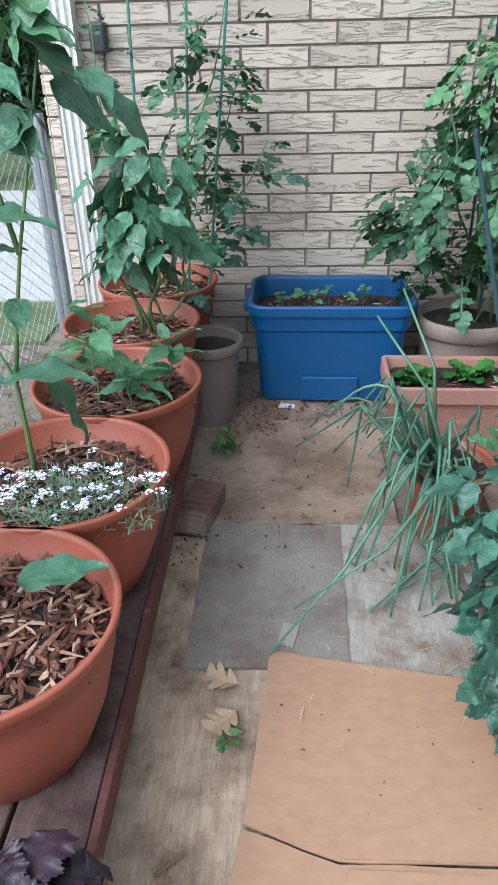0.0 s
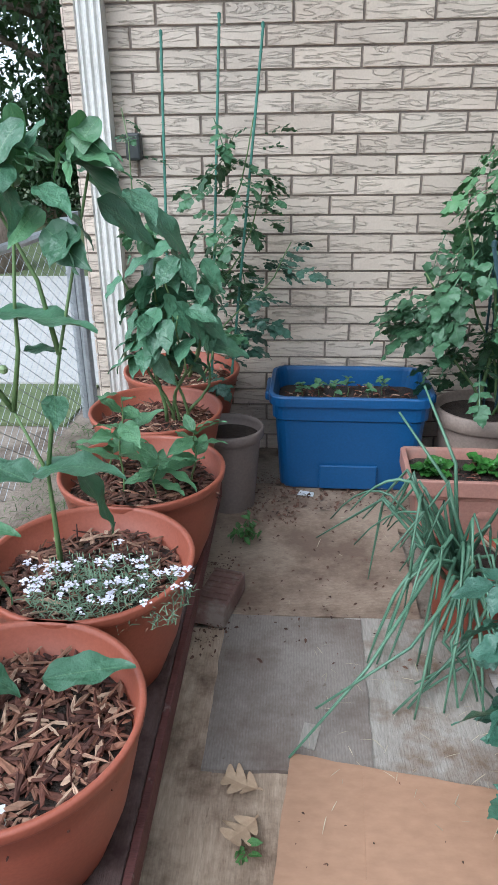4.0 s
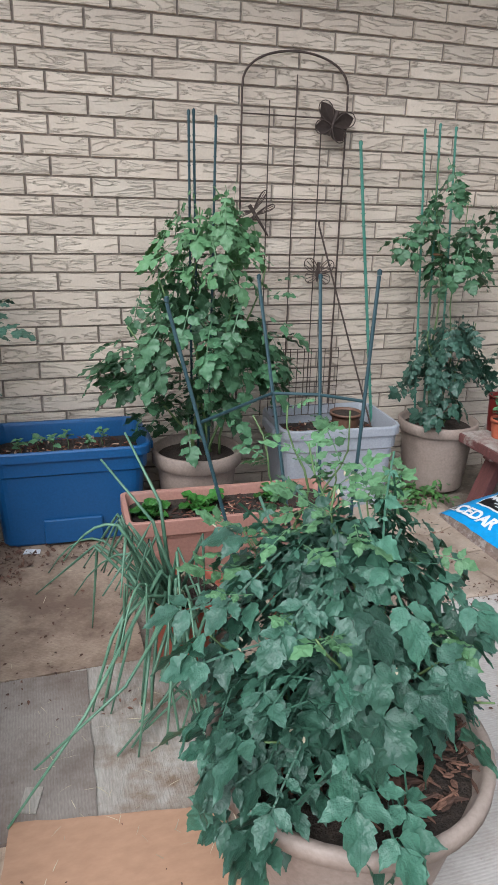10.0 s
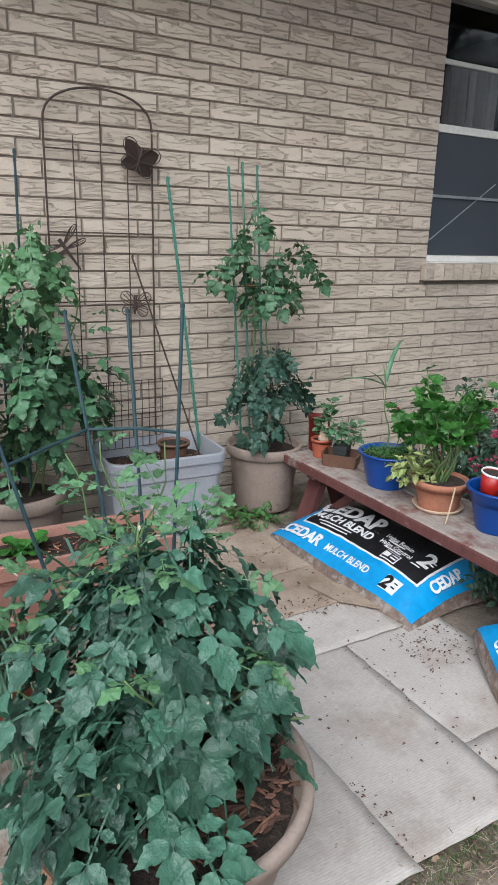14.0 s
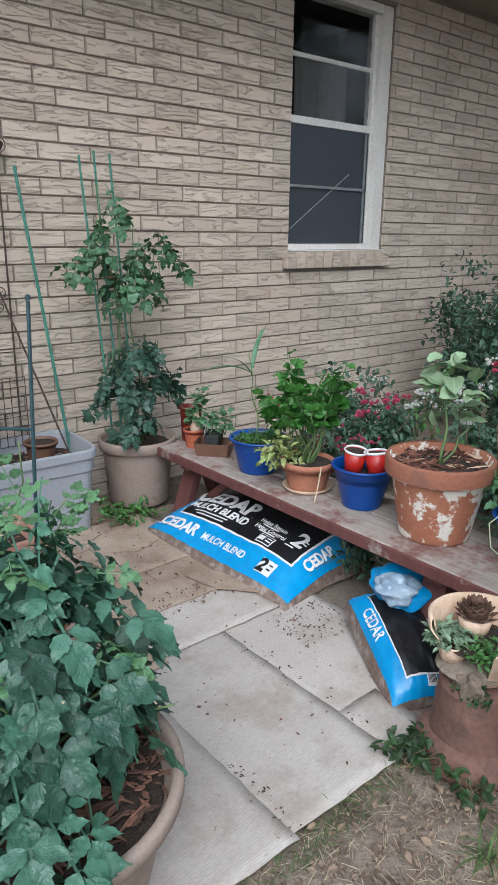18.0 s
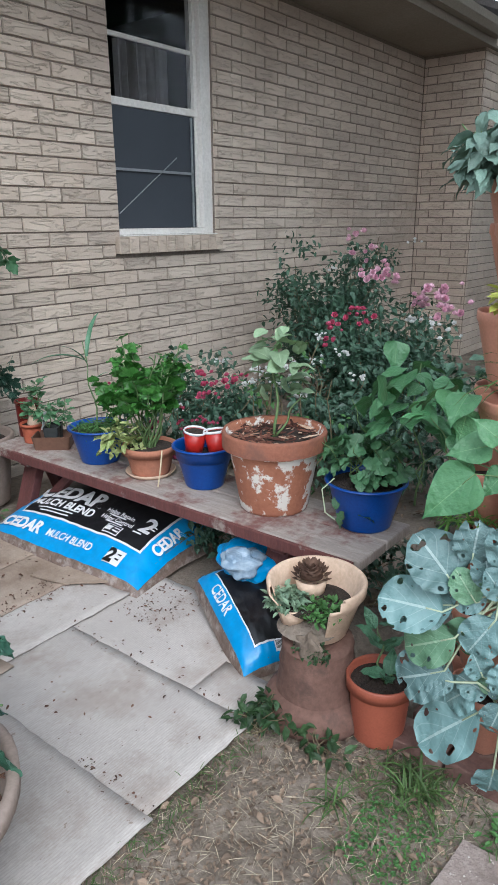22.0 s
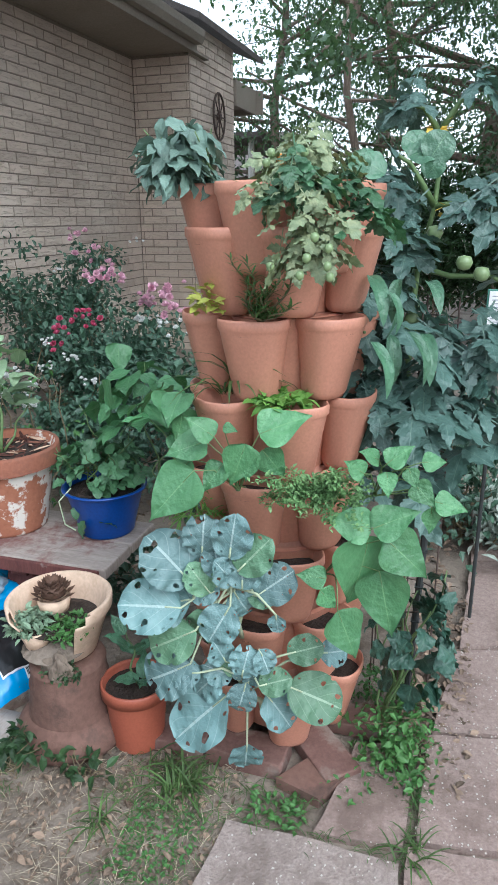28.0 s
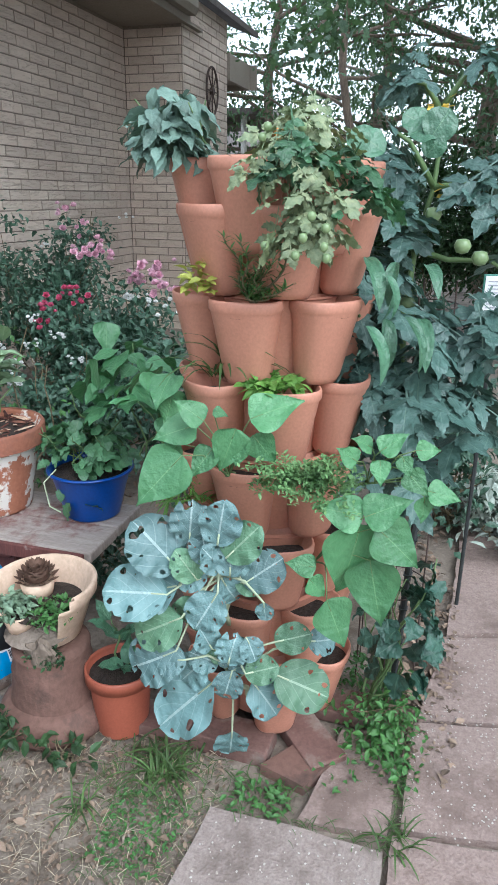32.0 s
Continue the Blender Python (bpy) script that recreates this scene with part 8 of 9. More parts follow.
    hang(p, NAS, [facing((rnd.uniform(-0.03, 0.06), rnd.uniform(-0.10, 0.06), rnd.uniform(-0.06, 0.04)), right_ * rnd.uniform(-1, 1) + up_ * rnd.uniform(0.3, 1), out_ + up_ * rnd.uniform(0.2, 1), rnd.uniform(0.6, 0.9)) for _ in range(7)])
    LONG = kinds("long_leaf", "pepper_leaf", lambda k: blade(0.17, 0.045, oval, 12, 0.4, 0.9, 0.04, 0, 2, seed=k), 2)
    p = thing("chard_plant", "long green drooping leaves beside the tower pockets", "plant", tuple(T + Vector((-0.08, -0.24, 1.10))))
    hang(p, LONG, [turned((rnd.uniform(-0.05, 0.04), rnd.uniform(-0.10, 0.06), rnd.uniform(-0.06, 0.10)), rnd.uniform(60, 200), rnd.uniform(-75, 20), 0, rnd.uniform(0.45, 0.8)) for _ in range(9)])


def bush(name, label, c, r, n, leafmat, size, seed, flowers=(), stems=10, low=0.0, category="bush", template=TINY, twig=0.006):
    """A shrub: stems, shell-weighted small leaves with gaps, flowers near the outside."""
    rnd = random.Random(seed)
    p = thing(name, label, category, (c[0], c[1], 0.0))
    tips = []
    for k in range(stems):
        a, q = rnd.uniform(0, 6.283), rnd.uniform(0.3, 0.95)
        e = Vector((r[0] * q * math.cos(a), r[1] * q * math.sin(a), c[2] + r[2] * rnd.uniform(-0.3, 0.95)))
        tips.append(stem_path((rnd.uniform(-0.2, 0.2) * r[0], rnd.uniform(-0.2, 0.2) * r[1], -0.02), e, min(0.06, 0.3 * r[0]), seed + k))
        part("branch", tube(tips[-1], twig, twig * 0.3, 5), "stem_brown", p)
    clumps = [along(s, rnd.uniform(0.45, 1.0)) + Vector((rnd.gauss(0, r[0] * 0.16), rnd.gauss(0, r[1] * 0.16), rnd.gauss(0, r[2] * 0.13))) for s in tips for _ in range(7)]
    ms = []
    for k in range(n):
        q = clumps[k % len(clumps)]
        d = Vector((rnd.gauss(0, 1), rnd.gauss(0, 1), rnd.gauss(0, 0.8)))
        pos = q + d * r[0] * 0.11
        pos.z = max(pos.z, 0.0 + low)
        ms.append(turned(pos, rnd.uniform(0, 360), rnd.uniform(-60, 40), rnd.uniform(-40, 40), rnd.uniform(*size)))
    stuff("foliage", template, ms, leafmat, "", "", p)
    for mat, cnt, fs, per, lab in flowers:
        fl = []
        spots = cnt if isinstance(cnt, list) else [rnd.choice(clumps) + Vector((-r[0] * rnd.uniform(0.15, 0.45), -r[1] * rnd.uniform(0.1, 0.35), rnd.uniform(0.02, 0.12))) + Vector((c[0], c[1], 0)) for k in range(cnt)]
        for q in spots:
            q = Vector(q) - Vector((c[0], c[1], 0))
            for _ in range(per):
                fl.append(turned(q + Vector((rnd.gauss(0, fs * 0.75), rnd.gauss(0, fs * 0.9), rnd.gauss(0, fs * 0.45))), rnd.uniform(60, 160), rnd.uniform(-70, 10), 0, fs * rnd.uniform(0.7, 1.2)))
        stuff("blossom", ROSE, fl, mat, lab, "", p)
    return p


def shrubs():
    bush("rose_bush", "tall dark-leaved rose bush with pale pink flowers", (4.6, 2.1, 0.78), (0.55, 0.5, 0.50), 5200, "rose_leaf", (0.035, 0.06), 300, (("petal_pink", [(4.2, 1.556, 1.08), (4.3, 1.543, 1.03), (4.3, 1.75, 1.2)], 0.05, 6, "pale pink roses"), ("petal_daisy", [(4.3, 1.325, 1.16), (4.35, 1.9, 1.0)], 0.03, 4, "white roses")), 18)
    bush("rose_bush", "wide rose bush with clusters of pink flowers", (4.1, 1.25, 0.50), (0.52, 0.48, 0.40), 6000, "rose_leaf", (0.035, 0.06), 320, (("petal_pink", [(3.85, 1.323, 1.02), (3.7, 0.962, 0.93), (3.65, 0.83, 0.87), (3.75, 1.0, 0.89), (3.7, 0.90, 0.95), (4.0, 1.35, 0.98)], 0.05, 10, "clusters of pink roses"), ("petal_daisy", [(3.72, 1.05, 0.80), (3.6, 0.86, 0.80), (3.62, 0.8, 0.78)], 0.035, 6, "white roses")), 20)
    bush("rose_bush", "low rose bush with red and white flowers", (3.2, 1.85, 0.30), (0.42, 0.5, 0.26), 3600, "rose_leaf", (0.032, 0.055), 340, (("petal_red", [(2.8, 1.488, 0.59), (2.78, 1.589, 0.57), (2.75, 1.55, 0.53), (2.8, 1.65, 0.60), (2.75, 2.2, 0.47), (2.8, 1.42, 0.62)], 0.032, 7, "bright pinkish red flowers"), ("petal_daisy", 6, 0.022, 4, "small white flowers")), 14)
    bush("rose_bush", "low dark bush with small red and white flowers", (3.3, 1.05, 0.36), (0.45, 0.42, 0.30), 4200, "rose_leaf", (0.032, 0.055), 360, (("petal_daisy", [(3.0, 1.008, 0.74), (3.1, 1.184, 0.79), (2.95, 0.9, 0.66), (3.0, 1.15, 0.70)], 0.022, 7, "small white flowers"), ("petal_red", [(3.2, 1.185, 0.83), (3.3, 1.124, 0.865), (3.25, 1.05, 0.86), (3.2, 1.23, 0.76)], 0.036, 7, "pinkish red flowers")), 16)
    bush("shrub", "dark leafy shrub behind the tower", (3.5, 0.25, 0.5), (0.5, 0.45, 0.45), 3400, "rose_leaf", (0.05, 0.08), 380, (), 14)
    bush("white_flower_clump", "tall stems of small white daisy flowers", (2.62, 1.02, 0.55), (0.16, 0.18, 0.30), 260, "small_leaf", (0.02, 0.035), 400, (("petal_daisy", [(2.70, 1.233, 0.69), (2.72, 1.105, 0.73), (2.7, 1.17, 0.66), (2.74, 1.06, 0.68), (2.72, 1.28, 0.63), (2.7, 1.02, 0.62)], 0.022, 14, "clusters of tiny white flowers"),), 8, category="flower")
    bush("red_geranium", "bright pinkish red flowers behind the bench", (2.62, 1.75, 0.45), (0.18, 0.3, 0.16), 380, "rose_leaf", (0.03, 0.05), 420, (("petal_red", 12, 0.024, 5, "pinkish red flowers"),), 9, category="flower")
    bush("silver_plant", "silvery woolly-leaved plants along the path", (3.28, -0.80, 0.12), (0.30, 0.16, 0.16), 1100, "silver_leaf", (0.04, 0.07), 440, (), 10, category="plant")
    bush("shrub", "green leafy plants along the path", (3.4, -0.55, 0.28), (0.5, 0.25, 0.30), 1500, "rose_leaf", (0.035, 0.06), 460, (), 12)
    bush("ground_ivy", "dark green ground cover below the bench", (2.42, 1.15, 0.10), (0.16, 0.30, 0.10), 420, "rose_leaf", (0.03, 0.05), 480, (), 8, category="ground cover", twig=0.0022)
    bush("ground_ivy", "dark green ground cover below the bench end", (2.45, 0.5, 0.12), (0.18, 0.2, 0.14), 420, "rose_leaf", (0.03, 0.05), 490, (), 8, category="ground cover", twig=0.0022)
    bush("periwinkle", "trailing periwinkle at the foot of the clay stand", (1.69, 0.47, 0.05), (0.06, 0.11, 0.07), 90, "dark_tree_leaf", (0.03, 0.045), 500, (), 7, category="ground cover", twig=0.0022)
    bush("periwinkle", "trailing periwinkle at the foot of the clay stand", (1.72, 0.27, 0.02), (0.05, 0.08, 0.03), 36, "dark_tree_leaf", (0.03, 0.045), 510, (), 5, category="ground cover", twig=0.0022)
    bush("ground_ivy", "green creeping weeds beside the tan pot", (1.96, 2.28, 0.04), (0.16, 0.10, 0.05), 170, "small_leaf", (0.03, 0.05), 520, (), 7, category="weed", twig=0.0022)
    bush("weed", "small green weed beside the bowls", (-0.02, 1.86, 0.05), (0.05, 0.05, 0.06), 60, "small_leaf", (0.02, 0.04), 530, (), 5, category="weed", twig=0.0012)
    bush("weed", "small green weed growing through the boards", (0.06, 0.70, 0.01), (0.02, 0.03, 0.012), 8, "small_leaf", (0.02, 0.035), 540, (), 4, category="weed", twig=0.0012)
    bush("ground_cover", "low green weeds at the foot of the tower", (2.02, -0.42, 0.06), (0.22, 0.12, 0.09), 700, "small_leaf", (0.015, 0.03), 550, (), 8, category="ground cover", twig=0.0022)


def litter():
    rnd = random.Random(600)

    def spread(n, box_, size, pitch=(-15, 15)):
        return [turned((rnd.uniform(box_[0], box_[1]), rnd.uniform(box_[2], box_[3]), box_[4] + rnd.uniform(0, 0.012)), rnd.uniform(0, 360), rnd.uniform(*pitch), rnd.uniform(-30, 30), rnd.uniform(*size)) for _ in range(n)]

    stuff("leaf_litter", TINY, spread(2600, (1.15, 1.88, -0.1, 0.50, -0.018), (0.005, 0.019), (-35, 35)) + spread(120, (1.15, 1.88, -0.1, 0.50, -0.014), (0.02, 0.034), (-35, 35)) + spread(420, (1.9, 2.8, -0.62, -0.42, -0.005), (0.012, 0.035)) + spread(500, (2.4, 3.4, 0.3, 2.4, -0.012), (0.02, 0.05)) + spread(200, (2.1, 3.6, -0.55, -0.42, 0.0), (0.02, 0.05)), "dry_leaf", "dry brown leaf litter on bare earth", "leaf litter")
    stuff("straw_litter", blade(1, 0.028, strap, 3, 0.2, 0.2, nc=2), spread(1500, (1.1, 1.85, -0.1, 0.52, -0.014), (0.015, 0.06)), "straw", "dry straw and grass stems on bare earth", "straw")
    stuff("crumbs", TINY, spread(160, (1.2, 2.0, 1.0, 2.3, 0.004), (0.004, 0.016)) + spread(50, (1.3, 2.0, 0.55, 1.0, 0.004), (0.004, 0.016)) + spread(260, (-0.12, 0.6, 1.2, 2.4, 0.004), (0.004, 0.018)) + spread(160, (0.05, 0.75, 2.05, 2.3, 0.004), (0.008, 0.03)) + spread(24, (0.15, 0.6, 0.3, 0.9, 0.010), (0.003, 0.009)), "dark_chip", "dark crumbs of bark and soil on the boards", "debris")
    stuff("seam_dirt", TINY, spread(40, (1.29, 1.34, 0.48, 0.75, 0.008), (0.003, 0.012)) + spread(46, (1.66, 1.72, 0.6, 1.25, 0.006), (0.003, 0.012)) + spread(420, (1.0, 2.0, 1.42, 1.56, 0.014), (0.004, 0.015)) + spread(300, (1.38, 1.52, 1.6, 2.3, 0.018), (0.004, 0.016)) + spread(300, (1.2, 2.0, 1.6, 2.35, 0.018), (0.004, 0.02)) + spread(160, (1.85, 2.1, 0.98, 1.2, 0.004), (0.004, 0.014)), "dark_chip", "dark soil and bark crumbs along the seams of the cartons", "debris")
    stuff("soil_crumbs", TINY, spread(260, (-0.16, -0.03, 1.25, 1.75, -0.002), (0.004, 0.014)) + spread(380, (-0.05, 0.16, 1.95, 2.4, 0.0), (0.004, 0.018)) + spread(150, (0.1, 0.7, 2.10, 2.24, 0.0), (0.004, 0.018)), "dark_chip", "dark soil crumbs and bark along the bench foot", "debris")
    stuff("straw_crumbs", blade(1, 0.05, strap, 3, 0.2, 0.2, nc=2), spread(80, (0.2, 0.75, 0.75, 1.3, 0.006), (0.02, 0.05)) + spread(60, (0.1, 0.7, 0.9, 2.4, 0.004), (0.02, 0.04)), "straw", "wisps of dry straw on the boards", "debris")
    stuff("grass", BLADE, spread(420, (1.66, 1.84, -0.28, 0.20, -0.02), (0.02, 0.055), (25, 80)) + spread(380, (1.46, 1.72, -0.08, 0.14, -0.02), (0.015, 0.04), (25, 80)) + spread(300, (1.1, 1.75, 0.42, 0.50, -0.02), (0.02, 0.05), (25, 80)) + spread(200, (1.72, 2.1, -0.51, -0.485, -0.01), (0.015, 0.045), (25, 80)) + spread(60, (1.69, 1.72, -0.5, -0.3, -0.01), (0.015, 0.045), (25, 80)), "grass_blade", "sparse green grass tufts between the slabs", "grass")
    stuff("grass_tuft", BLADE, [turned((1.77 + rnd.gauss(0, 0.025), 0.05 + rnd.gauss(0, 0.035), -0.02), rnd.uniform(0, 360), rnd.uniform(25, 75), 0, rnd.uniform(0.07, 0.14)) for _ in range(90)] + [turned((1.62 + rnd.gauss(0, 0.015), 0.18 + rnd.gauss(0, 0.015), -0.02), rnd.uniform(0, 360), rnd.uniform(25, 75), 0, rnd.uniform(0.05, 0.11)) for _ in range(24)] + [turned((1.72 + rnd.gauss(0, 0.02), -0.50 + rnd.gauss(0, 0.02), -0.01), rnd.uniform(0, 360), rnd.uniform(25, 75), 0, rnd.uniform(0.05, 0.11)) for _ in range(30)], "grass_blade", "thick tufts of green grass", "grass")
    stuff("weedy_grass", BLADE, spread(1500, (-0.98, -0.58, 0.2, 2.9, -0.02), (0.03, 0.09), (20, 80)), "grass_blade", "thin weedy grass between bench and fence", "grass")
    stuff("clover", TINY, spread(420, (1.50, 1.70, -0.05, 0.12, -0.016), (0.008, 0.016), (-20, 40)) + spread(90, (1.70, 1.80, -0.26, -0.12, -0.01), (0.015, 0.025), (-20, 40)), "small_leaf", "low clover in the bare earth", "weed")
    chips_ = [pose(rnd.uniform(*xr), rnd.uniform(*yr), 0.0005, rnd.uniform(-8, 8), rnd.uniform(-8, 8), rnd.uniform(0, 360)) @ Matrix.Diagonal((k, k * rnd.uniform(0.6, 1.2), 0.0012, 1)) for xr, yr, n in (((1.2, 1.69), (-0.46, -0.1), 260), ((1.74, 2.18), (-0.95, -0.5), 420), ((2.12, 2.6), (-0.97, -0.58), 260), ((1.72, 2.0), (-0.47, -0.33), 110)) for k in (rnd.uniform(0.0025, 0.006) for _ in range(n))]
    stuff("pale_aggregate", CHIP, chips_, "pale_board", "pale stone chips showing in the paving slabs", "aggregate")
    pebbles = [pose(rnd.uniform(1.1, 1.85), rnd.uniform(-0.1, 0.5), -0.014, rnd.uniform(0, 90), rnd.uniform(0, 90), rnd.uniform(0, 360)) @ Matrix.Scale(rnd.uniform(0.004, 0.012), 4) for _ in range(160)]
    stuff("pebbles", CHIP, pebbles, "dirt", "small clods and pebbles on bare earth", "pebbles")
    for k, (x, y, rz) in enumerate(((0.085, 0.835, 75), (0.080, 0.775, 140))):
        single("oak_leaf", joined("oak_leaf", blade(0.088, 0.068, oak, 40, 0.3, -0.25, 0.05, 0, 1.5, 4, 1, 0.5), [Matrix()], "oak_tan"), "oak_tan", "curled dry tan oak leaf on the boards", "leaf", pose(x, y, 0.006, 0, 0, rz), "dry oak leaves")
    single("paper_scrap", slab([(0.16, 2.19), (0.22, 2.18), (0.225, 2.21), (0.17, 2.225)], 0.0, 0.004, 0.002, 1), "print_white", "scrap of white paper on the boards", "paper")
    single("paper_scrap", slab([(0.16, 0.96), (0.20, 0.95), (0.215, 1.02), (0.175, 1.03)], 0.003, 0.006, 0.002, 2), "grey_ply", "scrap of pale paper on the boards", "paper")
    single("plant_label", box(-0.028, 0.028, -0.001, 0.001, 0, 0.036), "print_white", "white plant label in the mulch of a bowl", "plant label", pose(-0.29, 0.425, 0.392, -55, 8, 22))
    for k in range(1):
        single("stick", tube([(-0.05, 0.43, 0.0), (0.0, 0.47, 0.006)], 0.004, 0.002, 5), "stem_brown", "short dry twig on the boards", "twig")


def tree(name, label, base, h, r, n, mat, size, seed, trunk=0.16, lean=(0, 0), crown0=0.35, limbs=14):
    rnd = random.Random(seed)
    t = thing(name, label, "tree", base)
    top = Vector((lean[0], lean[1], h * 0.85))
    path = stem_path((0, 0, -0.1), top, 0.15, seed, 12)
    part("trunk", tube(path, trunk, trunk * 0.3, 12), "bark", t, "rough grey-brown bark", True)
    cl = []
    for k in range(limbs):
        f = rnd.uniform(crown0, 1.0)
        a = rnd.uniform(0, 6.283)
        q = along(path, f)
        L = r * rnd.uniform(0.5, 1.0) * (1.15 - 0.5 * abs(f - 0.6))
        e = q + Vector((L * math.cos(a), L * math.sin(a), L * rnd.uniform(-0.1, 0.6)))
        lp = stem_path(q, e, 0.12, seed * 7 + k, 6)
        part("limb", tube(lp, trunk * 0.33, 0.012, 6), "bark", t)
        for _ in range(9):
            cl.append(along(lp, rnd.uniform(0.3, 1.0)) + Vector((rnd.gauss(0, r * 0.13), rnd.gauss(0, r * 0.13), rnd.gauss(0, r * 0.10))))
    ms = []
    for k in range(n):
        q = cl[k % len(cl)]
        ms.append(turned(q + Vector((rnd.gauss(0, 1), rnd.gauss(0, 1), rnd.gauss(0, 0.7))) * r * 0.10, rnd.uniform(0, 360), rnd.uniform(-70, 30), rnd.uniform(-40, 40), rnd.uniform(*size)))
    stuff("crown", TINY, ms, mat, "", "", t)
    return t


def background():
    tree("tree", "leafy tree beyond the house corner", (11.5, 2.2, 0), 7.0, 2.4, 9000, "tree_leaf", (0.05, 0.10), 700, 0.10, (0.2, 0.3), 0.3, 22)
    tree("tree", "leafy tree with a leaning trunk", (11.5, -0.9, 0), 8.0, 2.8, 9500, "tree_leaf", (0.05, 0.10), 710, 0.19, (-0.6, 0.4), 0.28, 26)
    slim = tree("tree", "slim trunked tree behind the garden", (9.6, 0.85, 0), 6.5, 1.7, 5000, "tree_leaf", (0.05, 0.09), 720, 0.07, (0.1, 0.1), 0.26, 18)
    low = [Vector(q) for q in ((0.0, 0.0, 4.2), (-0.526, 0.040, 3.610), (-1.538, 0.022, 2.975), (-2.156, 0.057, 2.713), (-2.480, 0.136, 2.547))]
    part("limb", tube(low, 0.03, 0.006, 6), "bark", slim)
    rnd = random.Random(721)
    lobe = blade(1, 0.62, oak, 14, 0.2, 0.3, nc=2)
    hung = [turned(along(low, 0.45 + 0.55 * rnd.random()) + Vector((rnd.gauss(0, 0.20), rnd.gauss(0, 0.22), rnd.gauss(-0.05, 0.14))), rnd.uniform(0, 360), rnd.uniform(-70, 10), rnd.uniform(-40, 40), rnd.uniform(0.07, 0.13)) for _ in range(230)]
    stuff("low_leaves", lobe, hung, "tree_leaf", "lobed green oak leaves", "", slim)
    tree("tree", "broad dark tree behind the garden", (15.5, -3.0, 0), 8.0, 3.2, 12000, "dark_tree_leaf", (0.10, 0.17), 730, 0.2, (0, 0), 0.2, 22)
    # Three added trees, out of view, only to shade the far end of the wall.
    tree("tree", "added tall tree whose crown shades the far wall", (4.6, -3.6, 0), 8.2, 2.9, 20000, "tree_leaf", (0.09, 0.16), 735, 0.17, (-0.9, 3.2), 0.60, 26)
    tree("tree", "unseen big tree, added to keep sky light off the far wall", (8.6, -5.2, 0), 9.0, 3.4, 14000, "dark_tree_leaf", (0.14, 0.22), 736, 0.22, (0, 0.6), 0.2, 26)
    tree("tree", "unseen big tree, added to keep sky light off the far wall", (5.8, -6.6, 0), 9.0, 3.4, 14000, "dark_tree_leaf", (0.14, 0.22), 737, 0.22, (0, 0.6), 0.25, 26)
    tree("tree", "dark spreading tree beyond the lawn", (-4.2, 12.5, 0), 6.5, 3.4, 12000, "dark_tree_leaf", (0.12, 0.2), 740, 0.24, (0.4, 0), 0.15, 26)
    tree("tree", "dark spreading tree beyond the lawn", (-1.6, 14.0, 0), 7.5, 3.4, 12000, "dark_tree_leaf", (0.12, 0.2), 745, 0.2, (0.2, 0), 0.12, 26)
    tree("tree", "dark tree far beyond the lawn", (-8.5, 14.0, 0), 8.0, 4.2, 10000, "dark_tree_leaf", (0.14, 0.24), 750, 0.25, (0, 0), 0.15, 24)
    bush("hedge", "dense dark hedge beyond the lawn", (-3.5, 12.0, 1.0), (3.6, 0.8, 1.0), 9000, "dark_tree_leaf", (0.10, 0.17), 755, (), 30)
    tree("tree", "thick-trunked tree standing beyond the driveway", (-3.1, 7.3, 0), 7.0, 2.4, 9000, "dark_tree_leaf", (0.10, 0.17), 757, 0.24, (0.1, 0), 0.4, 18)
    tree("tree", "leafy tree far behind the garden", (14.5, 1.2, 0), 7.0, 2.8, 8000, "tree_leaf", (0.07, 0.12), 758, 0.16, (0, 0), 0.15, 24)
    bush("hedge", "dense dark hedge behind the vegetable bed", (8.6, 0.0, 0.9), (1.2, 1.3, 1.0), 15000, "dark_tree_leaf", (0.05, 0.09), 760, (), 30)
    bush("hedge", "dense dark hedge behind the vegetable bed", (6.4, -2.6, 0.8), (1.3, 1.2, 0.9), 9000, "dark_tree_leaf", (0.05, 0.09), 770, (), 24)
    h = thing("neighbour_house", "distant low house with a dark roof and pale brick wall", "house", (24.0, 10.8, 0))
    part("wall", box(-0.1, 5.0, -5.0, 3.0, 0, 2.5), "far_wall", h, "pale brick wall")
    bm = bmesh.new()
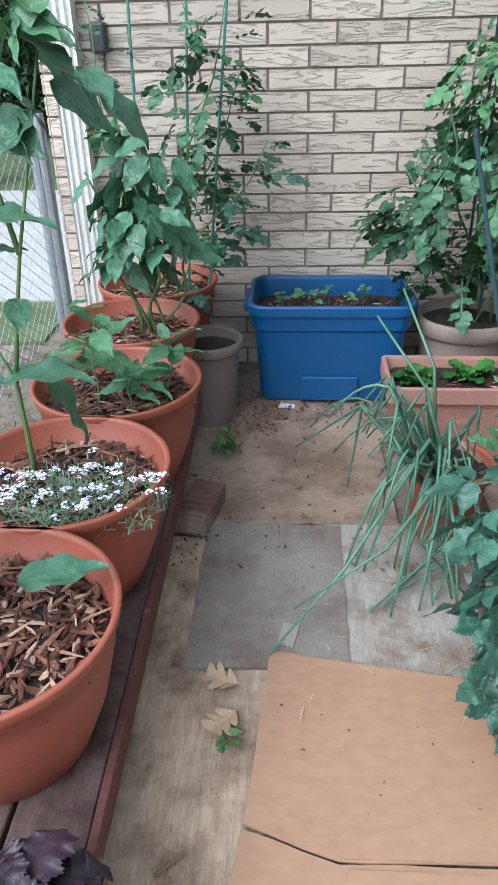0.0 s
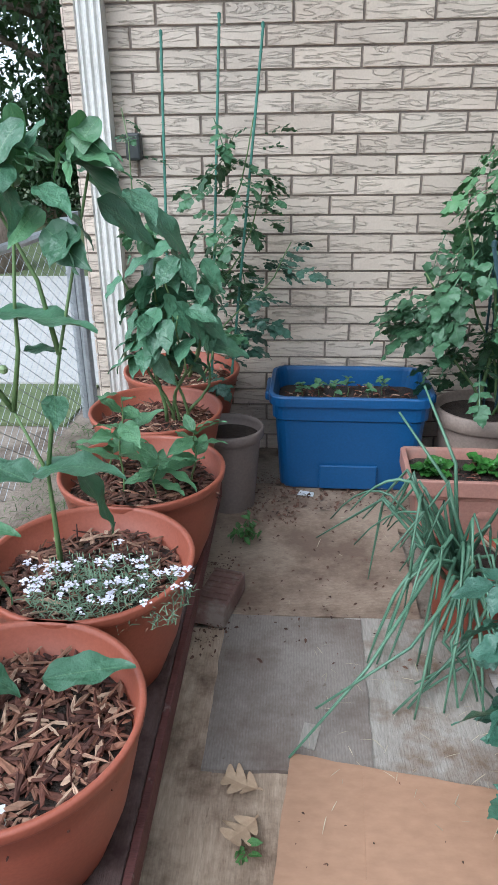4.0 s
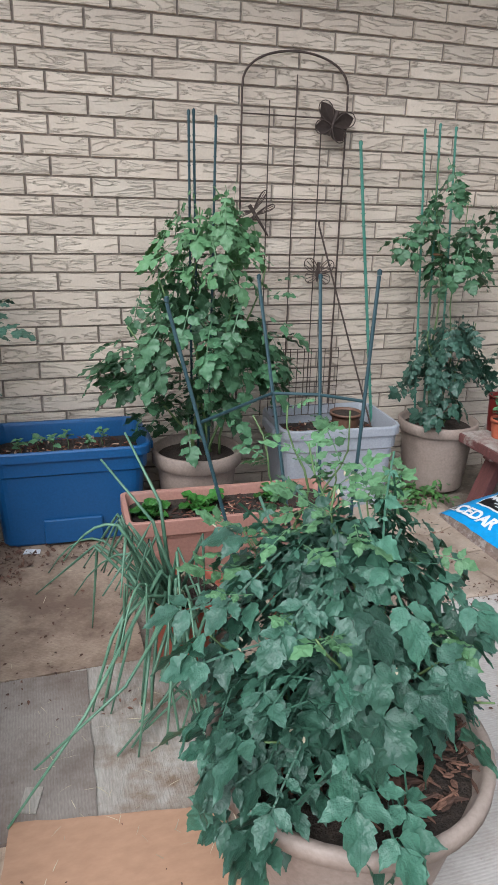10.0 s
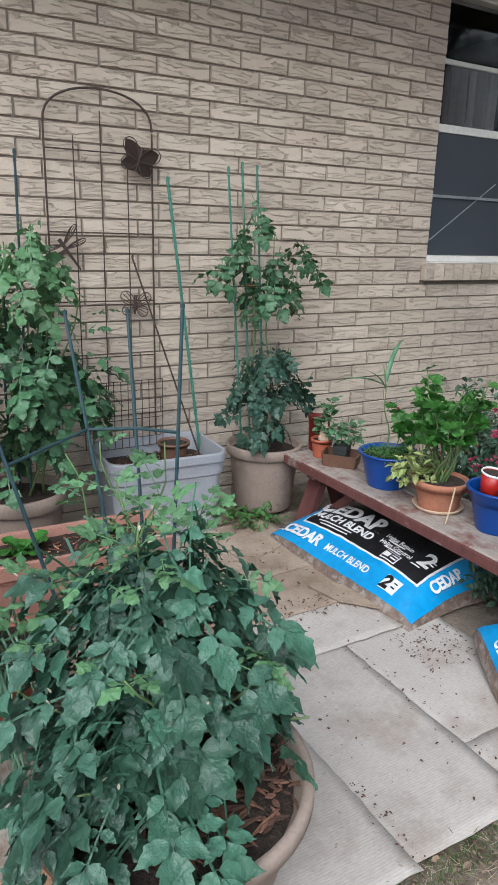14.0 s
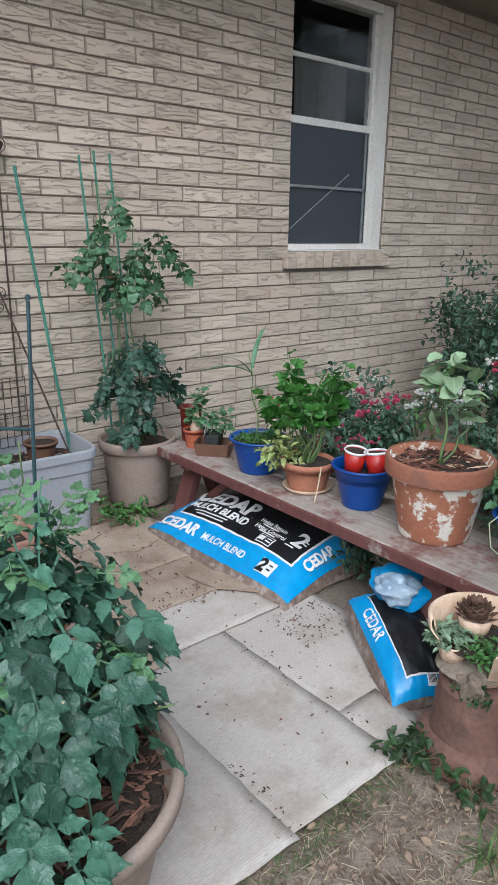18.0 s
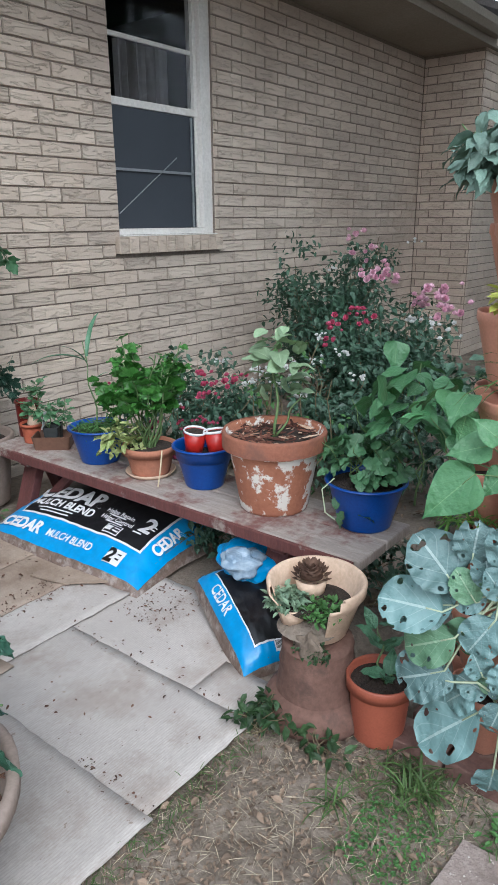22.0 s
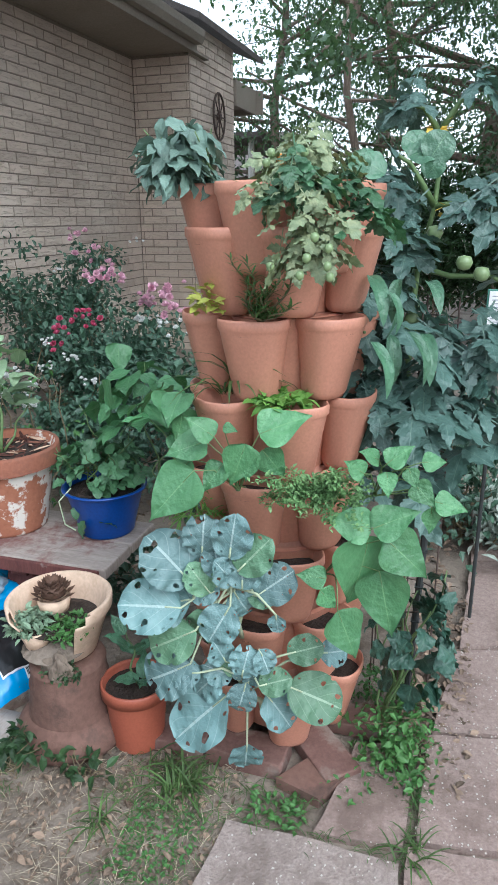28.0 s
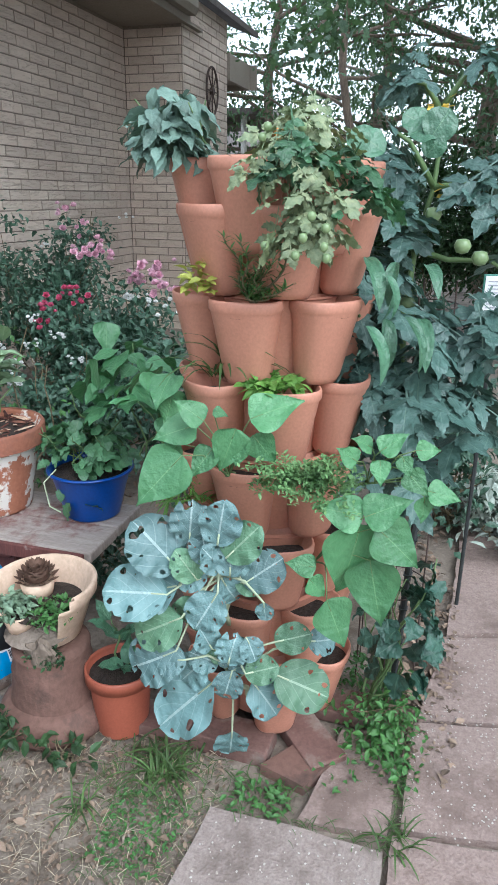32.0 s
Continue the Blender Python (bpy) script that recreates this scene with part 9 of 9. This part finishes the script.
    v = [bm.verts.new(q) for q in ((-0.8, -5.6, 2.5), (5.8, -5.6, 2.5), (5.8, 3.6, 2.5), (-0.8, 3.6, 2.5), (2.5, -4.6, 4.2), (2.5, 3.0, 4.2))]
    for q in ((0, 1, 4), (1, 2, 5, 4), (2, 3, 5), (3, 0, 4, 5), (3, 2, 1, 0)):
        bm.faces.new([v[k] for k in q])
    part("roof", bm, "roof_shingle", h, "dark shingle roof")
    for y in (-3.8, -2.2, 0.2):
        w = part("window", box(-0.16, -0.1, y, y + 0.9, 1.0, 2.0), "white_paint", h, "white-framed window")
        part("pane", box(-0.175, -0.162, y + 0.07, y + 0.83, 1.08, 1.92), "unlit_room", w)
    s = single("shed_roof", slab([(11.2, 2.6), (14.0, 2.6), (14.0, 6.0), (11.2, 6.0)], 2.42, 2.5), "roof_shingle", "dark patio roof of the next house", "roof")
    for q in ((11.4, 2.8), (13.8, 2.8), (11.4, 5.8), (13.8, 5.8)):
        single("roof_post", tube([(*q, 0), (*q, 2.42)], 0.05, seg=8), "white_paint", "white post under the patio roof", "post", group="patio posts")
    w = thing("wheel_ornament", "black iron wagon-wheel ornament on the brick wall", "ornament", (7.92, 2.08, 2.28))
    part("rim", tube([(0.17 * math.cos(a), 0, 0.22 * math.sin(a)) for a in (2 * math.pi * k / 28 for k in range(29))], 0.011, seg=7), "dark_iron", w)
    part("hub", lathe([(0, -0.02), (0.035, -0.018), (0.035, 0.018), (0, 0.02)], 14), "dark_iron", w, at=pose(0, 0, 0, 90, 0, 0))
    for k in range(8):
        a = math.pi * k / 4
        part("spoke", tube([(0, 0, 0), (0.17 * math.cos(a), 0, 0.22 * math.sin(a))], 0.007, seg=6), "dark_iron", w)
    for k in range(2):
        single("power_line", tube(bend((9.0, -6.0 + k * 0.3, 4.2 + 0.25 * k), (16.0, 6.0, 4.4 + 0.25 * k), 0.3), 0.008, seg=5), "black_plastic", "thin black overhead wire", "cable")


tomato_by_wall()
big_tomato()
peppers()
alyssum()
dark_kale()
onions()
seedlings_and_lettuce()
trellis()
on_the_bench()
stump_and_pots()
tower()
tower_plants()
shrubs()
litter()
background()
